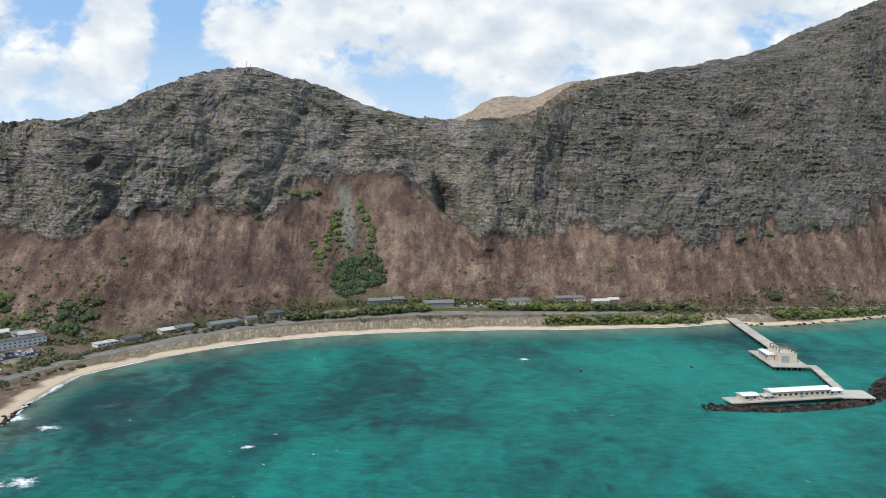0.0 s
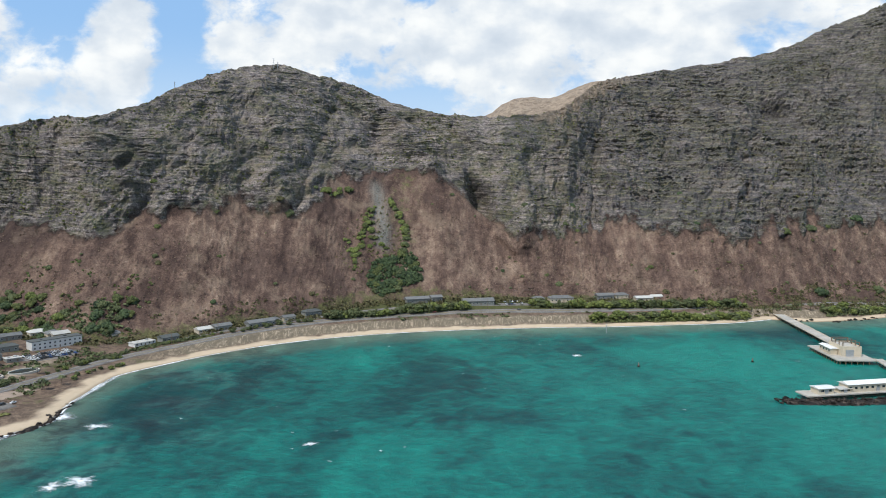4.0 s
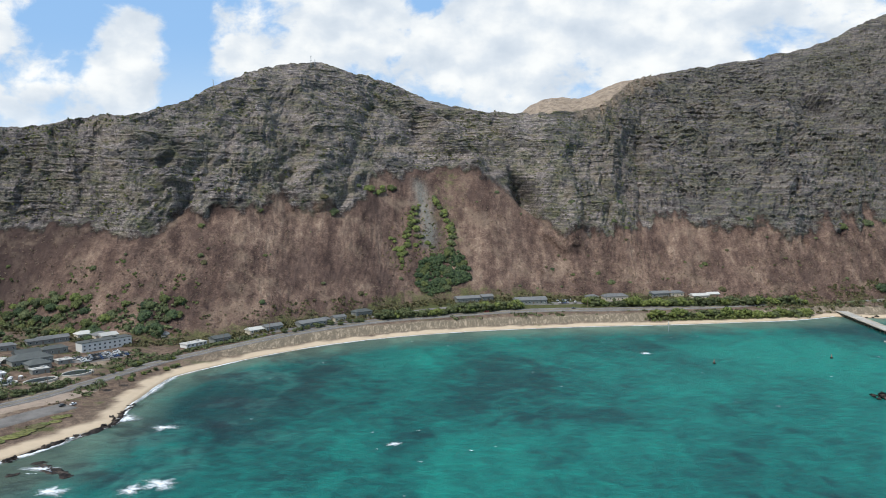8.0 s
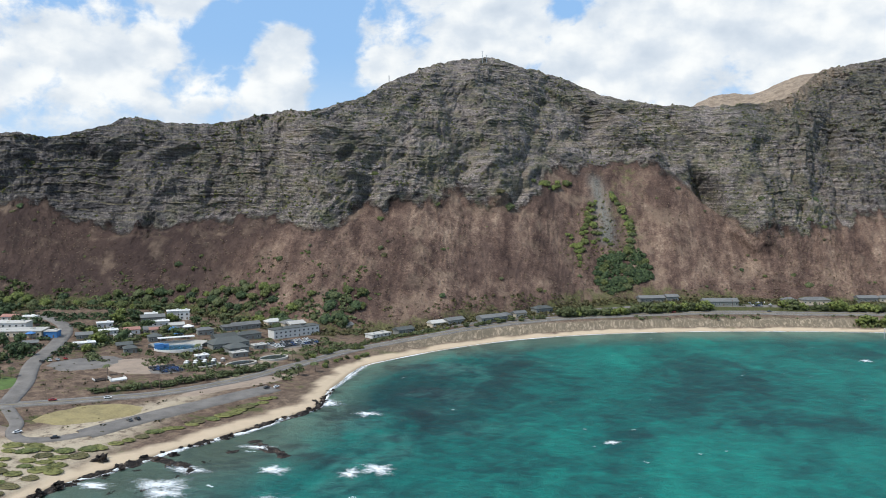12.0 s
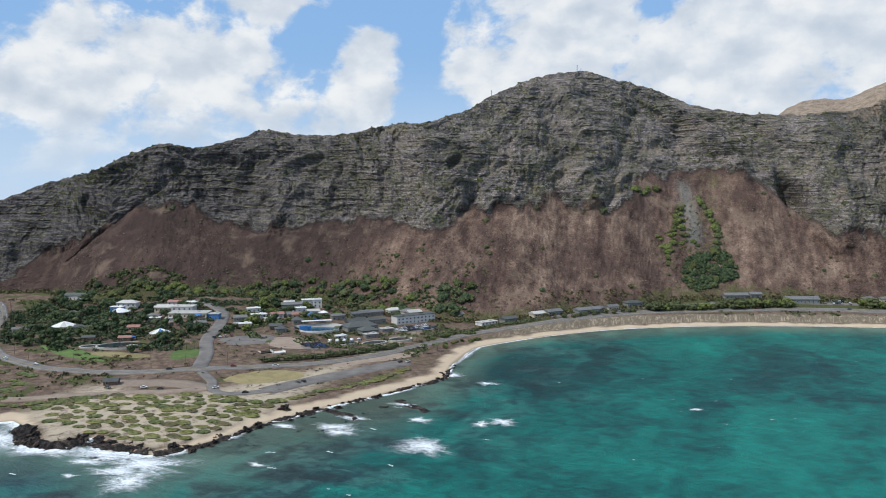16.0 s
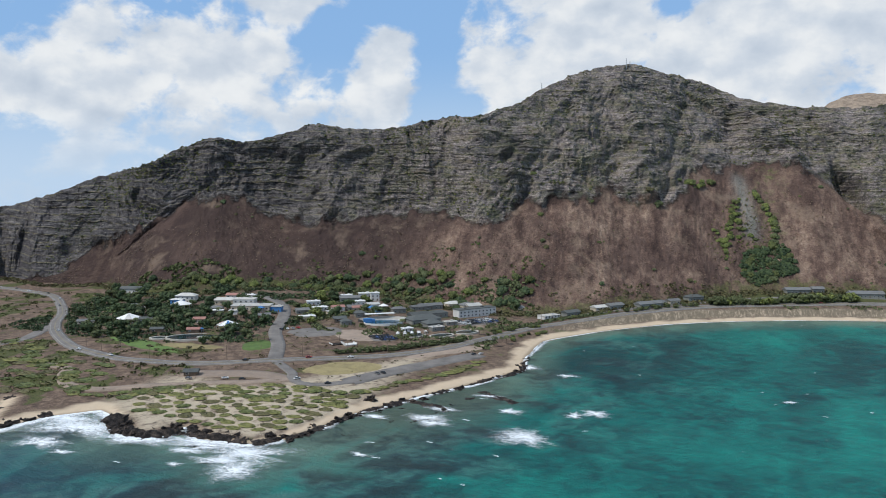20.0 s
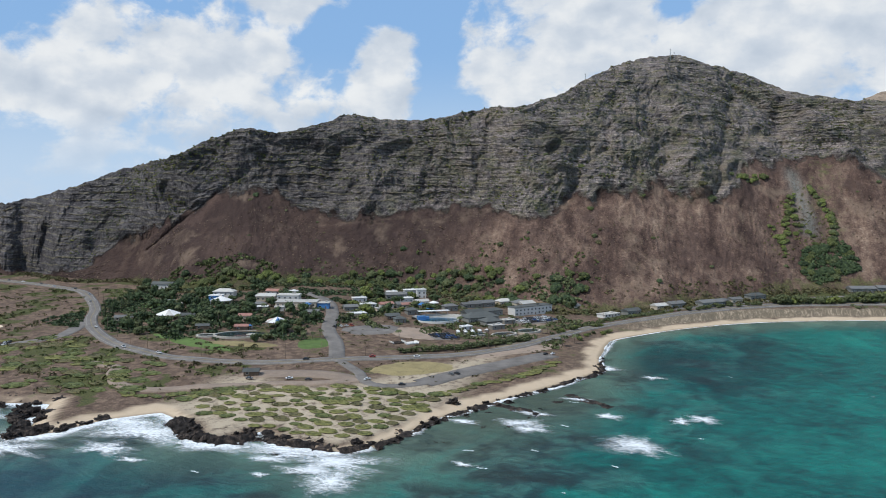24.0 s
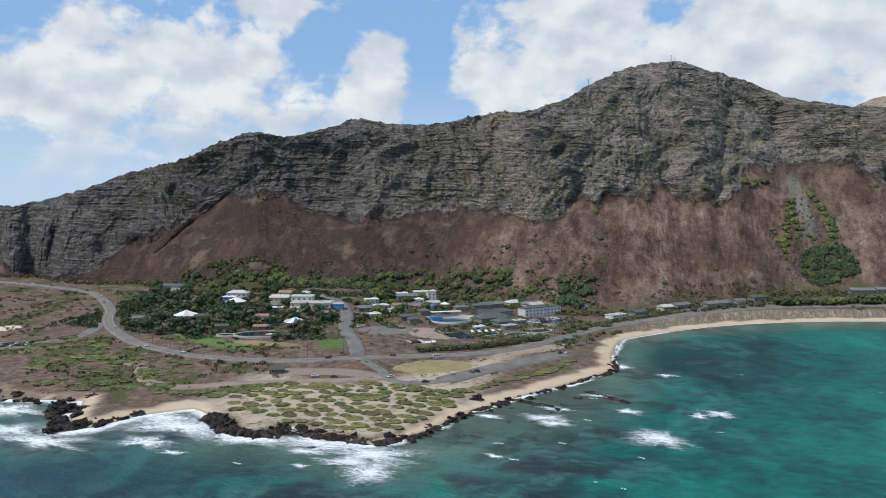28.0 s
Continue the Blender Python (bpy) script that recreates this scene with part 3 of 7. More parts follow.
def build_mountain(cols_step=1.7, talus_rows=100, cliff_rows=290, back_rows=24):
    (toe, base, crest), s = resampled([TOE, BASE, RIDGE], cols_step)
    toe[:, 2] = land_height(toe[:, 0], toe[:, 1]) - 2.5
    back = crest.copy()
    inland = crest[:, :2] - toe[:, :2]
    inland /= np.linalg.norm(inland, axis=1)[:, None]
    back[:, :2] += inland * 420
    back[:, 2] = crest[:, 2] * 0.35
    t1 = np.linspace(0, 1, talus_rows, endpoint=False)[:, None, None]
    t2 = np.linspace(0, 1, cliff_rows, endpoint=False)[:, None, None]
    t3 = np.linspace(0, 1, back_rows)[:, None, None] ** 1.5
    sag = np.array([0, 0, 1.0])
    low = toe + (base - toe) * t1 - sag * (5 * np.sin(np.pi * t1))
    high = base + (crest - base) * t2 + sag * (10 * np.sin(np.pi * t2))
    rear = crest + (back - crest) * t3
    P = np.concatenate([low, high, rear], 0)
    v = np.concatenate([np.linspace(0, 1, talus_rows, endpoint=False), 1 + np.linspace(0, 1, cliff_rows, endpoint=False), 2 + np.linspace(0, 1, back_rows)])
    V, S = np.meshgrid(v, s, indexing="ij")
    Z = P[..., 2]
    rock = smooth(V + 0.13 * fbm(S / 60, V * 2, 4, 2) + 0.10 * fbm(S / 15, V * 5, 4, 3), 0.84, 1.12)
    on = smooth(V, 0.0, 0.12)
    near_top = smooth(V, 2.25, 1.75)
    # gullies and spurs down the face, then ledges along it, then broken blocks
    bend = 55 * fbm(S / 160, V * 2.2, 3, 20)
    W = np.concatenate([np.zeros((1, P.shape[1])), np.cumsum(np.linalg.norm(np.diff(P, axis=0), axis=2), 0)], 0)
    gully = -np.abs(fbm((S + bend) / 110, W / 170, 4, 21)) * 30 + 8
    spur = smooth(V, 1.97, 1.6) * (10 - 30 * np.abs(fbm((S + 1.3 * bend) / 150, W / 260, 3, 43)) - 13 * np.abs(fbm((S + bend) / 48, W / 120, 3, 44)))
    bulge = spur + 8.0 * fbm((S + 0.5 * bend) / 42, W / 50, 3, 37) + 4.0 * fbm((S + bend) / 15, W / 26, 3, 22)
    form = rock * near_top * (gully + bulge - 4)
    # overhung hollows in the cliff
    for hs, hv, rs, rv, depth in HOLLOWS:
        k = np.argmin(np.hypot(crest[:, 0] - hs[0], crest[:, 1] - hs[1]))
        form -= depth * np.exp(-((S - s[k]) / rs) ** 4 - ((V - hv) / rv) ** 4)
    # buttresses (+) and clefts (-) that run down the face
    stray, swell_, chip = 11 * fbm(W / 26, S / 400, 4, 61), 1 + 0.5 * fbm(S / 30, W / 30, 3, 63), 0.75 + 0.5 * fbm(S / 20, W / 16, 3, 62)
    for line, width, height in SPURS:
        at_s = np.interp(V, [q[1] for q in line], [q[0] for q in line]) + stray
        keep = smooth(V, line[0][1] - 0.08, line[0][1] + 0.04) * smooth(V, line[-1][1] + 0.08, line[-1][1] - 0.04)
        form += height * keep * np.exp(-np.abs((S - at_s) / (width * swell_)) ** 1.6) * chip
    Zf = Z + 0.35 * form
    warp = Zf + 3 * fbm(S / 260, Zf / 160, 2, 23) + 0.02 * S
    step_a = warp / 9.0 + 0.55 * fbm(S / 40, Zf / 30, 3, 24)
    step_b = warp / 3.6 + 0.50 * fbm(S / 26, Zf / 14, 3, 25)
    saw = lambda q: 1 - (q - np.floor(q))
    some = 0.25 + 0.75 * smooth(fbm(S / 45, Zf / 26, 4, 38), -0.10, 0.30)
    ledges = some * (2.0 * saw(step_a) * np.clip(0.6 + 1.3 * fbm(S / 24, Z / 12, 3, 26), 0, 1.3) + 1.1 * saw(step_b) * np.clip(0.5 + 1.3 * fbm(S / 14, Z / 5, 2, 27), 0, 1.2))
    ribs = 4.2 * np.abs(fbm((S + 0.4 * bend) / 13, W / 60, 3, 41)) + 1.6 * np.abs(fbm(S / 4.2, W / 14, 2, 42))
    blocks = 2.4 * fbm(S / 7, W / 6, 3, 28) + 1.1 * fbm(S / 3.0, W / 2.4, 2, 39) - ribs
    wide = 1 + 1.9 * smooth(P[..., 0], 40, 260)          # broader steps where the face lies back
    out = form + rock * near_top * (wide * ledges + (0.6 + 0.4 * wide) * blocks) + (1 - rock) * on * (3.0 * fbm(S / 30, V * 1.6, 4, 29) + 1.1 * fbm(S / 5, V * 22, 3, 30) - 1.3 * np.abs(fbm(S / 13 + 0.6 * fbm(S / 30, V * 5, 2, 34), V * 3.0, 3, 33)))
    dirx, diry = -inland[:, 0], -inland[:, 1]
    X = P[..., 0] + dirx * out * 0.85
    Y = P[..., 1] + diry * out * 0.85
    Zo = Z + out * 0.35 + smooth(V, 1.9, 2.0) * (2.0 * fbm(S / 12, V, 3, 35) + 1.0 * fbm(S / 4, V, 2, 36))
    ledge = rock * smooth(saw(step_a), 0.78, 0.98)
    d_scree = np.exp(-((X + 98 + 40 * V + 5 * fbm(S / 9, W / 14, 3, 64)) / 9) ** 2) * smooth(V, 0.35, 0.5) * smooth(V, 1.0, 0.85)
    lush = 0.6 * np.exp(-((X + 100) / 40) ** 2) * smooth(V, 0.2, 0.4) + 0.8 * smooth(V, 0.22, 0.05) + 0.35 * smooth(X, -420, -640) * smooth(V, 0.7, 0.2)
    tan = 0.9 * smooth(X, 75, 95) * smooth(X, 330, 200) * smooth(V + 0.05 * fbm(S / 12, V * 9, 3, 47), 1.86, 1.92)
    # the last two masks paint the left's cloud shade; the cliff one also darkens the right
    return grid_mesh("mountain", X, Y, Zo, MOUNTAIN, {"rock": rock, "ledge": ledge, "scree": d_scree, "lush": lush, "tan": tan, "mossy": smooth(X, 40, 200), "cliff_shade": np.maximum(smooth(X + 40 * fbm(X / 70, Z / 50, 3, 49), -400, -800), 0.5 * smooth(X, 60, 300)), "slope_shade": smooth(X + 60 * fbm(X / 90, Y / 60, 3, 48), -390, -540)}, soft=False)


# crest place abreast of the hollow, height on the sheet, widths, depth
HOLLOWS = [((-424, 1000), 1.41, 9, 0.05, 13), ((-400, 1010), 1.14, 7, 0.05, 7), ((0, 1226), 1.11, 15, 0.13, 38), ((-232, 1214), 1.02, 11, 0.05, 16),
           ((600, 1717), 1.55, 14, 0.04, 12), ((520, 1690), 1.40, 18, 0.05, 10), ((-560, 970), 1.05, 8, 0.05, 7), ((-1002, 895), 1.25, 16, 0.14, 12), ((-640, 948), 1.02, 9, 0.05, 9)]
# runs down the face, from low to high (place along the sheet, height on it), half width, how far it stands out
SPURS = [([(950, 0.75), (1042, 0.95), (1120, 1.12), (1146, 1.5), (1160, 1.97)], 11, -7), ([(985, 0.9), (1085, 1.15), (1118, 1.5), (1130, 1.9)], 18, 5),
         ([(1702, 1.0), (1697, 1.22), (1690, 1.53), (1674, 1.9)], 17, 13), ([(1722, 1.0), (1744, 1.16), (1768, 1.5), (1790, 1.85)], 11, -12),
         ([(1479, 1.03), (1522, 1.34), (1559, 1.58), (1605, 1.84)], 20, 10), ([(1510, 1.0), (1546, 1.18), (1575, 1.36), (1600, 1.6)], 9, -9),
         ([(1231, 1.02), (1241, 1.19), (1231, 1.49), (1225, 1.75)], 8, -12), ([(1262, 1.0), (1275, 1.3), (1270, 1.6)], 12, 8), ([(1330, 1.05), (1345, 1.5), (1350, 1.85)], 7, -8),
         ([(1400, 1.02), (1412, 1.4), (1430, 1.8)], 8, -8), ([(1655, 1.05), (1650, 1.4), (1640, 1.7)], 8, -8), ([(1836, 1.1), (1842, 1.5), (1850, 1.8)], 10, -10),
         ([(2060, 1.02), (2050, 1.3), (2040, 1.6)], 9, -12), ([(2010, 0.85), (2030, 1.1), (2050, 1.35)], 26, 11), ([(2115, 1.05), (2125, 1.35), (2150, 1.7)], 22, 9),
         ([(2185, 1.05), (2200, 1.4), (2230, 1.75)], 10, -11), ([(2330, 1.05), (2345, 1.4), (2380, 1.8)], 12, -12), ([(2470, 1.1), (2500, 1.45), (2540, 1.8)], 14, -13)]
tagged(build_mountain(), "steep dark lava ridge above dry brown grass slopes", "mountain", kind="structure")


def build_far_hill():
    """The tan hill behind the saddle."""
    u, v = np.meshgrid(np.linspace(0, 1, 160), np.linspace(0, 1, 60))
    top = catmull(FAR_HILL, 160)
    zz = top[:, 2] + 2.5 * fbm(np.arange(160) / 9, np.zeros(160), 3, 55)
    X = top[None, :, 0] + (v - 0.5) * 500 * 0.15
    Y = top[None, :, 1] + (v - 0.5) * 900
    Z = zz[None, :] * (1 - np.abs(2 * v - 1) ** 1.6 * 0.9) + 9 * fbm(X / 60, Y / 60, 5, 56) * (1 - np.abs(2 * v - 1))
    return grid_mesh("far_hill", X, Y, Z, MOUNTAIN, {"rock": np.zeros_like(X), "ledge": np.zeros_like(X), "scree": np.zeros_like(X), "lush": np.zeros_like(X), "tan": np.ones_like(X), "mossy": np.zeros_like(X), "slope_shade": np.zeros_like(X)})


FAR_HILL = [(-145, 1898, 226), (-41, 1901, 265), (37, 1900, 298), (65, 1897, 317), (94, 1895, 332), (133, 1893, 332), (185, 1888, 337), (241, 1879, 362), (315, 1866, 375),
         (425, 1843, 387)]
tagged(build_far_hill(), "bare tan hill behind the dark ridge", "hill", kind="structure")


# ---- building blocks ----
def link(name, me, parent=None, label="", smooth_faces=False):
    ob = new(name, me)
    if parent is not None:
        ob.parent = parent
    if label:
        ob["label"] = label
    return ob


def part(name, bm, mat, parent, label="", shade=False):
    """One bmesh as one mesh object under a thing or a part."""
    me = bpy.data.meshes.new(name)
    bm.to_mesh(me)
    bm.free()
    me.materials.append(mat)
    if shade:
        me.polygons.foreach_set("use_smooth", np.ones(len(me.polygons), bool))
    return link(name, me, parent, label)


def empty(name, m, label, category, group="", kind=""):
    ob = new(name)
    ob.empty_display_size = 1.0
    ob.matrix_basis = m
    return tagged(ob, label, category, group, kind)


def box(bm, x, y, z, sx, sy, sz, turn=0.0):
    """A box that stands on z."""
    m = pose(x, y, z + sz / 2, 0, 0, turn) @ Matrix.Diagonal((sx, sy, sz, 1))
    return bmesh.ops.create_cube(bm, size=1, matrix=m)["verts"]


def tube(bm, a, b, r1, r2, n=8):
    a, b = Vector(a), Vector(b)
    m = Matrix.Translation((a + b) / 2) @ (b - a).to_track_quat("Z", "Y").to_matrix().to_4x4()
    return bmesh.ops.create_cone(bm, cap_ends=True, segments=n, radius1=r1, radius2=r2, depth=(b - a).length, matrix=m)["verts"]


def gable(bm, sx, sy, z, rise, over=0.7, thick=0.25, hip=0.0):
    """A pitched roof along x, with eaves and thickness; hip pulls the ridge's ends in."""
    hx, hy = sx / 2 + over, sy / 2 + over
    lo = [(-hx, -hy), (hx, -hy), (hx, hy), (-hx, hy)]
    v = [bm.verts.new((x, y, z)) for x, y in lo] + [bm.verts.new((x, y, z + thick)) for x, y in lo]
    r = [bm.verts.new((-hx + hip, 0, z + thick + rise)), bm.verts.new((hx - hip, 0, z + thick + rise))]
    for f in ([v[3], v[2], v[1], v[0]], [v[0], v[1], v[5], v[4]], [v[1], v[2], v[6], v[5]], [v[2], v[3], v[7], v[6]], [v[3], v[0], v[4], v[7]],
              [v[4], v[5], r[1], r[0]], [v[6], v[7], r[0], r[1]], [v[5], v[6], r[1]], [v[7], v[4], r[0]]):
        bm.faces.new(f)


def ribbon(name, pts, width, mat, lift=0.3, drop=0.8, step=4.0, side=0.0, label="", category="", kind="structure", smooth_z=5, skirt=0.4):
    """A strip laid along a soft curve over the ground, with sides that go down into it."""
    run = sum(math.dist(a, b) for a, b in zip(pts, pts[1:]))
    n = max(8, int(run / step))
    c = catmull([(x, y, 0) for x, y in pts], n)[:, :2]
    t = np.gradient(c, axis=0)
    t /= np.linalg.norm(t, axis=1)[:, None]
    nor = np.stack([-t[:, 1], t[:, 0]], 1)
    c = c + nor * side
    k = np.ones(smooth_z) / smooth_z
    w = width / 2
    ox = np.array([-w - skirt, -w, -w * 0.5, 0, w * 0.5, w, w + skirt])
    X = c[:, :1] + nor[:, :1] * ox
    Y = c[:, 1:] + nor[:, 1:] * ox
    Z = land_height(X, Y)
    Z = np.stack([np.convolve(np.pad(col, smooth_z // 2, mode="edge"), k, "valid")[:n] for col in Z.T], 1) + lift
    Z[:, [0, -1]] -= drop
    ob = grid_mesh(name, X.T[::-1], Y.T[::-1], Z.T[::-1], mat)
    return tagged(ob, label, category, kind=kind)


def patch(name, cx, cy, rx, ry, turn, mat, lift, label, category, kind="structure", wob_amp=0.15, seed=1, rings=6, dome=0.0, spokes=40):
    """An uneven oval lying on the ground."""
    a = np.linspace(0, 2 * np.pi, spokes + 1)
    f = np.linspace(0.0, 1, rings)[:, None]
    edge = 1 + wob_amp * fbm(np.cos(a) * 1.7 + seed, np.sin(a) * 1.7, 3, seed)
    ux, uy = f * rx * edge * np.cos(a), f * ry * edge * np.sin(a)
    c, s = math.cos(radians(turn)), math.sin(radians(turn))
    X, Y = cx + ux * c - uy * s, cy + ux * s + uy * c
    Z = np.maximum(land_height(X, Y), 0) + lift + dome * (1 - f ** 2)
    Z[-1] -= 0.5
    ob = grid_mesh(name, X[::-1], Y[::-1], Z[::-1], mat)
    return tagged(ob, label, category, kind=kind)


def shore_turn(x, y):
    """The direction, in degrees, in which the coast runs near a place."""
    i = int(np.argmin(np.hypot(*(SHORE_XY - (x, y)).T)))
    a, b = SHORE_XY[max(0, i - 3)], SHORE_XY[min(len(SHORE_XY) - 1, i + 3)]
    return math.degrees(math.atan2(b[1] - a[1], b[0] - a[0]))


# ---- more materials ----
def paint_asphalt(n):
    p = where(n)
    k = n.math("ADD", n.math("MULTIPLY", n.noise(p, 0.12, 4), 0.6), n.math("MULTIPLY", n.noise(p, 2.5, 3), 0.4))
    return n.mix(n.step(k, 0.3, 0.7), (0.105, 0.094, 0.085), (0.205, 0.185, 0.165)), 0.9, n.noise(p, 9, 2), (0.2, 0.05)


def paint_leaf(dark, light):
    def paint(n):
        p = where(n)
        r = n.n("ShaderNodeObjectInfo").outputs["Random"]
        isl = n.n("ShaderNodeNewGeometry").outputs["Random Per Island"]
        k = n.math("ADD", n.math("MULTIPLY", isl, 0.55), n.math("ADD", n.math("MULTIPLY", r, 0.25), n.math("MULTIPLY", n.noise(p, 0.5, 3), 0.35)))
        return n.mix(n.step(k, 0.15, 0.95), dark, light), 0.75, None, (0, 0), {"Specular IOR Level": 0.25}
    return paint


def paint_foam(n):
    p = where(n)
    e = attr(n, "edge")
    lace = n.noise(n.scaled(p, 0.22, 0.34, 0), 1.0, 8, 0.72, 1.8)
    vein = n.math("SUBTRACT", 1.0, n.math("MULTIPLY", n.math("ABSOLUTE", n.math("SUBTRACT", n.noise(n.scaled(p, 0.10, 0.16, 0), 1.0, 7, 0.68, 1.2), 0.5)), 6.0))
    k = n.math("ADD", n.math("ADD", n.math("MULTIPLY", lace, 1.1), n.math("MULTIPLY", vein, 0.16)), n.math("MULTIPLY", n.math("POWER", e, 1.1), -0.72))
    return (0.82, 0.85, 0.86), 0.8, n.noise(p, 1.2, 3), (0.7, 0.5), {"Alpha": n.math("MULTIPLY", n.math("POWER", n.step(k, 0.10, 0.70), 1.5), 0.94)}


def paint_lava(n):
    p = where(n)
    k = n.math("ADD", n.math("MULTIPLY", n.noise(p, 0.25, 4), 0.5), n.math("MULTIPLY", n.noise(p, 1.8, 5, 0.7), 0.5))
    return n.ramp(n.step(k, 0.3, 0.7), [(0.0, (0.010, 0.009, 0.009)), (0.5, (0.028, 0.024, 0.022)), (0.8, (0.085, 0.066, 0.054)), (1.0, (0.16, 0.125, 0.10))]), 0.7, n.noise(p, 1.4, 5, 0.7), (0.9, 0.7), {"Specular IOR Level": 0.08}


def paint_pool(n):
    p = where(n)
    return n.mix(n.noise(p, 0.3, 3), (0.010, 0.055, 0.105), (0.020, 0.105, 0.17)), 0.12, n.noise(p, 1.0, 3), (0.15, 0.2)


ASPHALT = material("asphalt", paint_asphalt)
LINE_WHITE = simple("road_paint_white", (0.34, 0.33, 0.31), 0.7, 0.12)
LINE_YELLOW = simple("road_paint_yellow", (0.26, 0.20, 0.08), 0.7, 0.12)
DIRT = simple("packed_dirt", (0.27, 0.205, 0.155), 0.95, 0.25, 0.15, 0.3)
DRY_GRASS = simple("dry_mown_grass", (0.23, 0.185, 0.085), 0.95, 0.35, 0.12, 0.4)
LAWN = simple("green_lawn", (0.085, 0.135, 0.030), 0.95, 0.3, 0.2, 0.3)
LEAF = material("leaves", paint_leaf((0.040, 0.050, 0.022), (0.132, 0.150, 0.064)))
LEAF_DARK = material("dark_leaves", paint_leaf((0.020, 0.034, 0.016), (0.080, 0.112, 0.046)))
LEAF_LIGHT = material("yellowish_leaves", paint_leaf((0.060, 0.082, 0.020), (0.190, 0.215, 0.062)))
LEAF_DRY = material("olive_scrub_leaves", paint_leaf((0.035, 0.036, 0.016), (0.130, 0.115, 0.050)))
LEAF_DUNE = material("dune_shrub_leaves", paint_leaf((0.052, 0.058, 0.018), (0.175, 0.172, 0.058)))
LEAF_CREEP = material("creeper_leaves", paint_leaf((0.036, 0.048, 0.016), (0.130, 0.145, 0.048)))
BARK = simple("bark", (0.13, 0.10, 0.075), 0.95, 0.3, 1.0, 0.5)
FOAM = material("sea_foam", paint_foam)
LAVA = material("black_lava", paint_lava)
POOL = material("pool_water", paint_pool)
POND = simple("dark_lagoon_water", (0.020, 0.036, 0.040), 0.12, 0.3, 0.1)
CONCRETE = simple("weathered_concrete", (0.40, 0.37, 0.32), 0.9, 0.2, 0.15, 0.2)
WHITE = simple("white_paint", (0.60, 0.585, 0.55), 0.6, 0.10, 0.2)
CREAM = simple("cream_paint", (0.52, 0.44, 0.33), 0.7, 0.12, 0.2)
GREY_ROOF = simple("grey_shingle", (0.135, 0.135, 0.13), 0.9, 0.25, 0.3, 0.4)
DARK_ROOF = simple("dark_green_grey_roofing", (0.075, 0.08, 0.075), 0.85, 0.25, 0.3, 0.3)
PALE_ROOF = simple("pale_metal_roofing", (0.46, 0.44, 0.40), 0.55, 0.15, 0.15)
WHITE_ROOF = simple("white_roofing", (0.70, 0.69, 0.66), 0.5, 0.10, 0.15)
RED_ROOF = simple("faded_red_roofing", (0.29, 0.145, 0.115), 0.8, 0.2, 0.2)
BLUE = simple("blue_paint", (0.06, 0.19, 0.42), 0.5, 0.15, 0.3)
WALL_GREY = simple("grey_green_wall_paint", (0.20, 0.20, 0.18), 0.8, 0.15, 0.3)
TIMBER = simple("weathered_timber", (0.16, 0.115, 0.08), 0.9, 0.3, 0.6, 0.4)
STEEL = simple("galvanised_steel", (0.42, 0.43, 0.44), 0.45, 0.15, 1.0, 0.0, 0.7)
RUBBER = simple("tyre_rubber", (0.025, 0.025, 0.026), 0.85, 0.1, 2.0)
CAR_PAINTS = [simple("car_paint_" + k, c, 0.3, 0.06, 1.0) for k, c in (("white", (0.75, 0.75, 0.74)), ("silver", (0.42, 0.43, 0.45)), ("black", (0.03, 0.03, 0.033)), ("grey", (0.14, 0.145, 0.15)), ("red", (0.35, 0.035, 0.03)), ("blue", (0.04, 0.085, 0.22)))]


def paint_glass(n):
    return (0.025, 0.032, 0.038), 0.08, None, (0, 0), {"Specular IOR Level": 0.7}


GLASS = material("dark_window_glass", paint_glass)

# ---- roads and open ground ----
HIGHWAY = [(-1240, 790), (-1075, 764), (-1012, 755), (-943, 737), (-876, 707), (-818, 658), (-774, 614), (-742, 573), (-708, 537),
         (-669, 504), (-632, 478), (-600, 465), (-565, 456), (-522, 458), (-485, 469), (-455, 485), (-419, 510), (-386, 537),
         (-362, 575), (-344, 630), (-325, 690), (-300, 728), (-261, 771), (-217, 818), (-168, 858), (-111, 887), (-51, 910),
         (13, 927), (79, 935), (146, 945), (215, 960), (326, 993), (414, 1002), (521, 1033), (700, 1110)]
ribbon("road", HIGHWAY, 10.5, ASPHALT, 0.45, 1.5, label="two-lane grey asphalt coast highway", category="road")
for w, side, mat, lift in ((0.16, 0.14, LINE_YELLOW, 0.50), (0.16, -0.14, LINE_YELLOW, 0.50), (0.16, 3.6, LINE_WHITE, 0.50), (0.16, -3.6, LINE_WHITE, 0.50)):
    ribbon("trim", HIGHWAY, w, mat, lift + 0.02, 0.05, skirt=0.02, side=side, label="painted line along the highway", category="road marking")
ribbon("road", [(-459, 487), (-479, 526), (-506, 568), (-531, 625), (-558, 673), (-585, 697), (-625, 714)], 11, ASPHALT, 0.5, 1.2, label="grey side road up to the village", category="road")
ribbon("road", [(-456, 482), (-442, 470), (-429, 458), (-421, 445), (-410, 438), (-396, 443), (-384, 457)], 7, ASPHALT, 0.5, 1.2, label="worn asphalt road to the beach", category="road")
ribbon("pavement", [(-386, 455), (-371, 490), (-350, 530), (-330, 572)], 15, ASPHALT, 0.4, 1.2, label="worn grey beach parking strip", category="parking lot")
ribbon("road", [(-423, 442), (-441, 428), (-468, 419), (-493, 409), (-509, 402), (-522, 393), (-537, 387), (-559, 393), (-578, 410), (-588, 424), (-612, 428)], 7.5, DIRT, 0.65, 1.2, label="pale packed dirt track over the dunes", category="track")
ribbon("road", [(-768, 446), (-728, 458), (-715, 474), (-705, 495), (-716, 526), (-742, 566)], 12, ASPHALT, 0.4, 1.0, label="grey road to the beach car park", category="road")
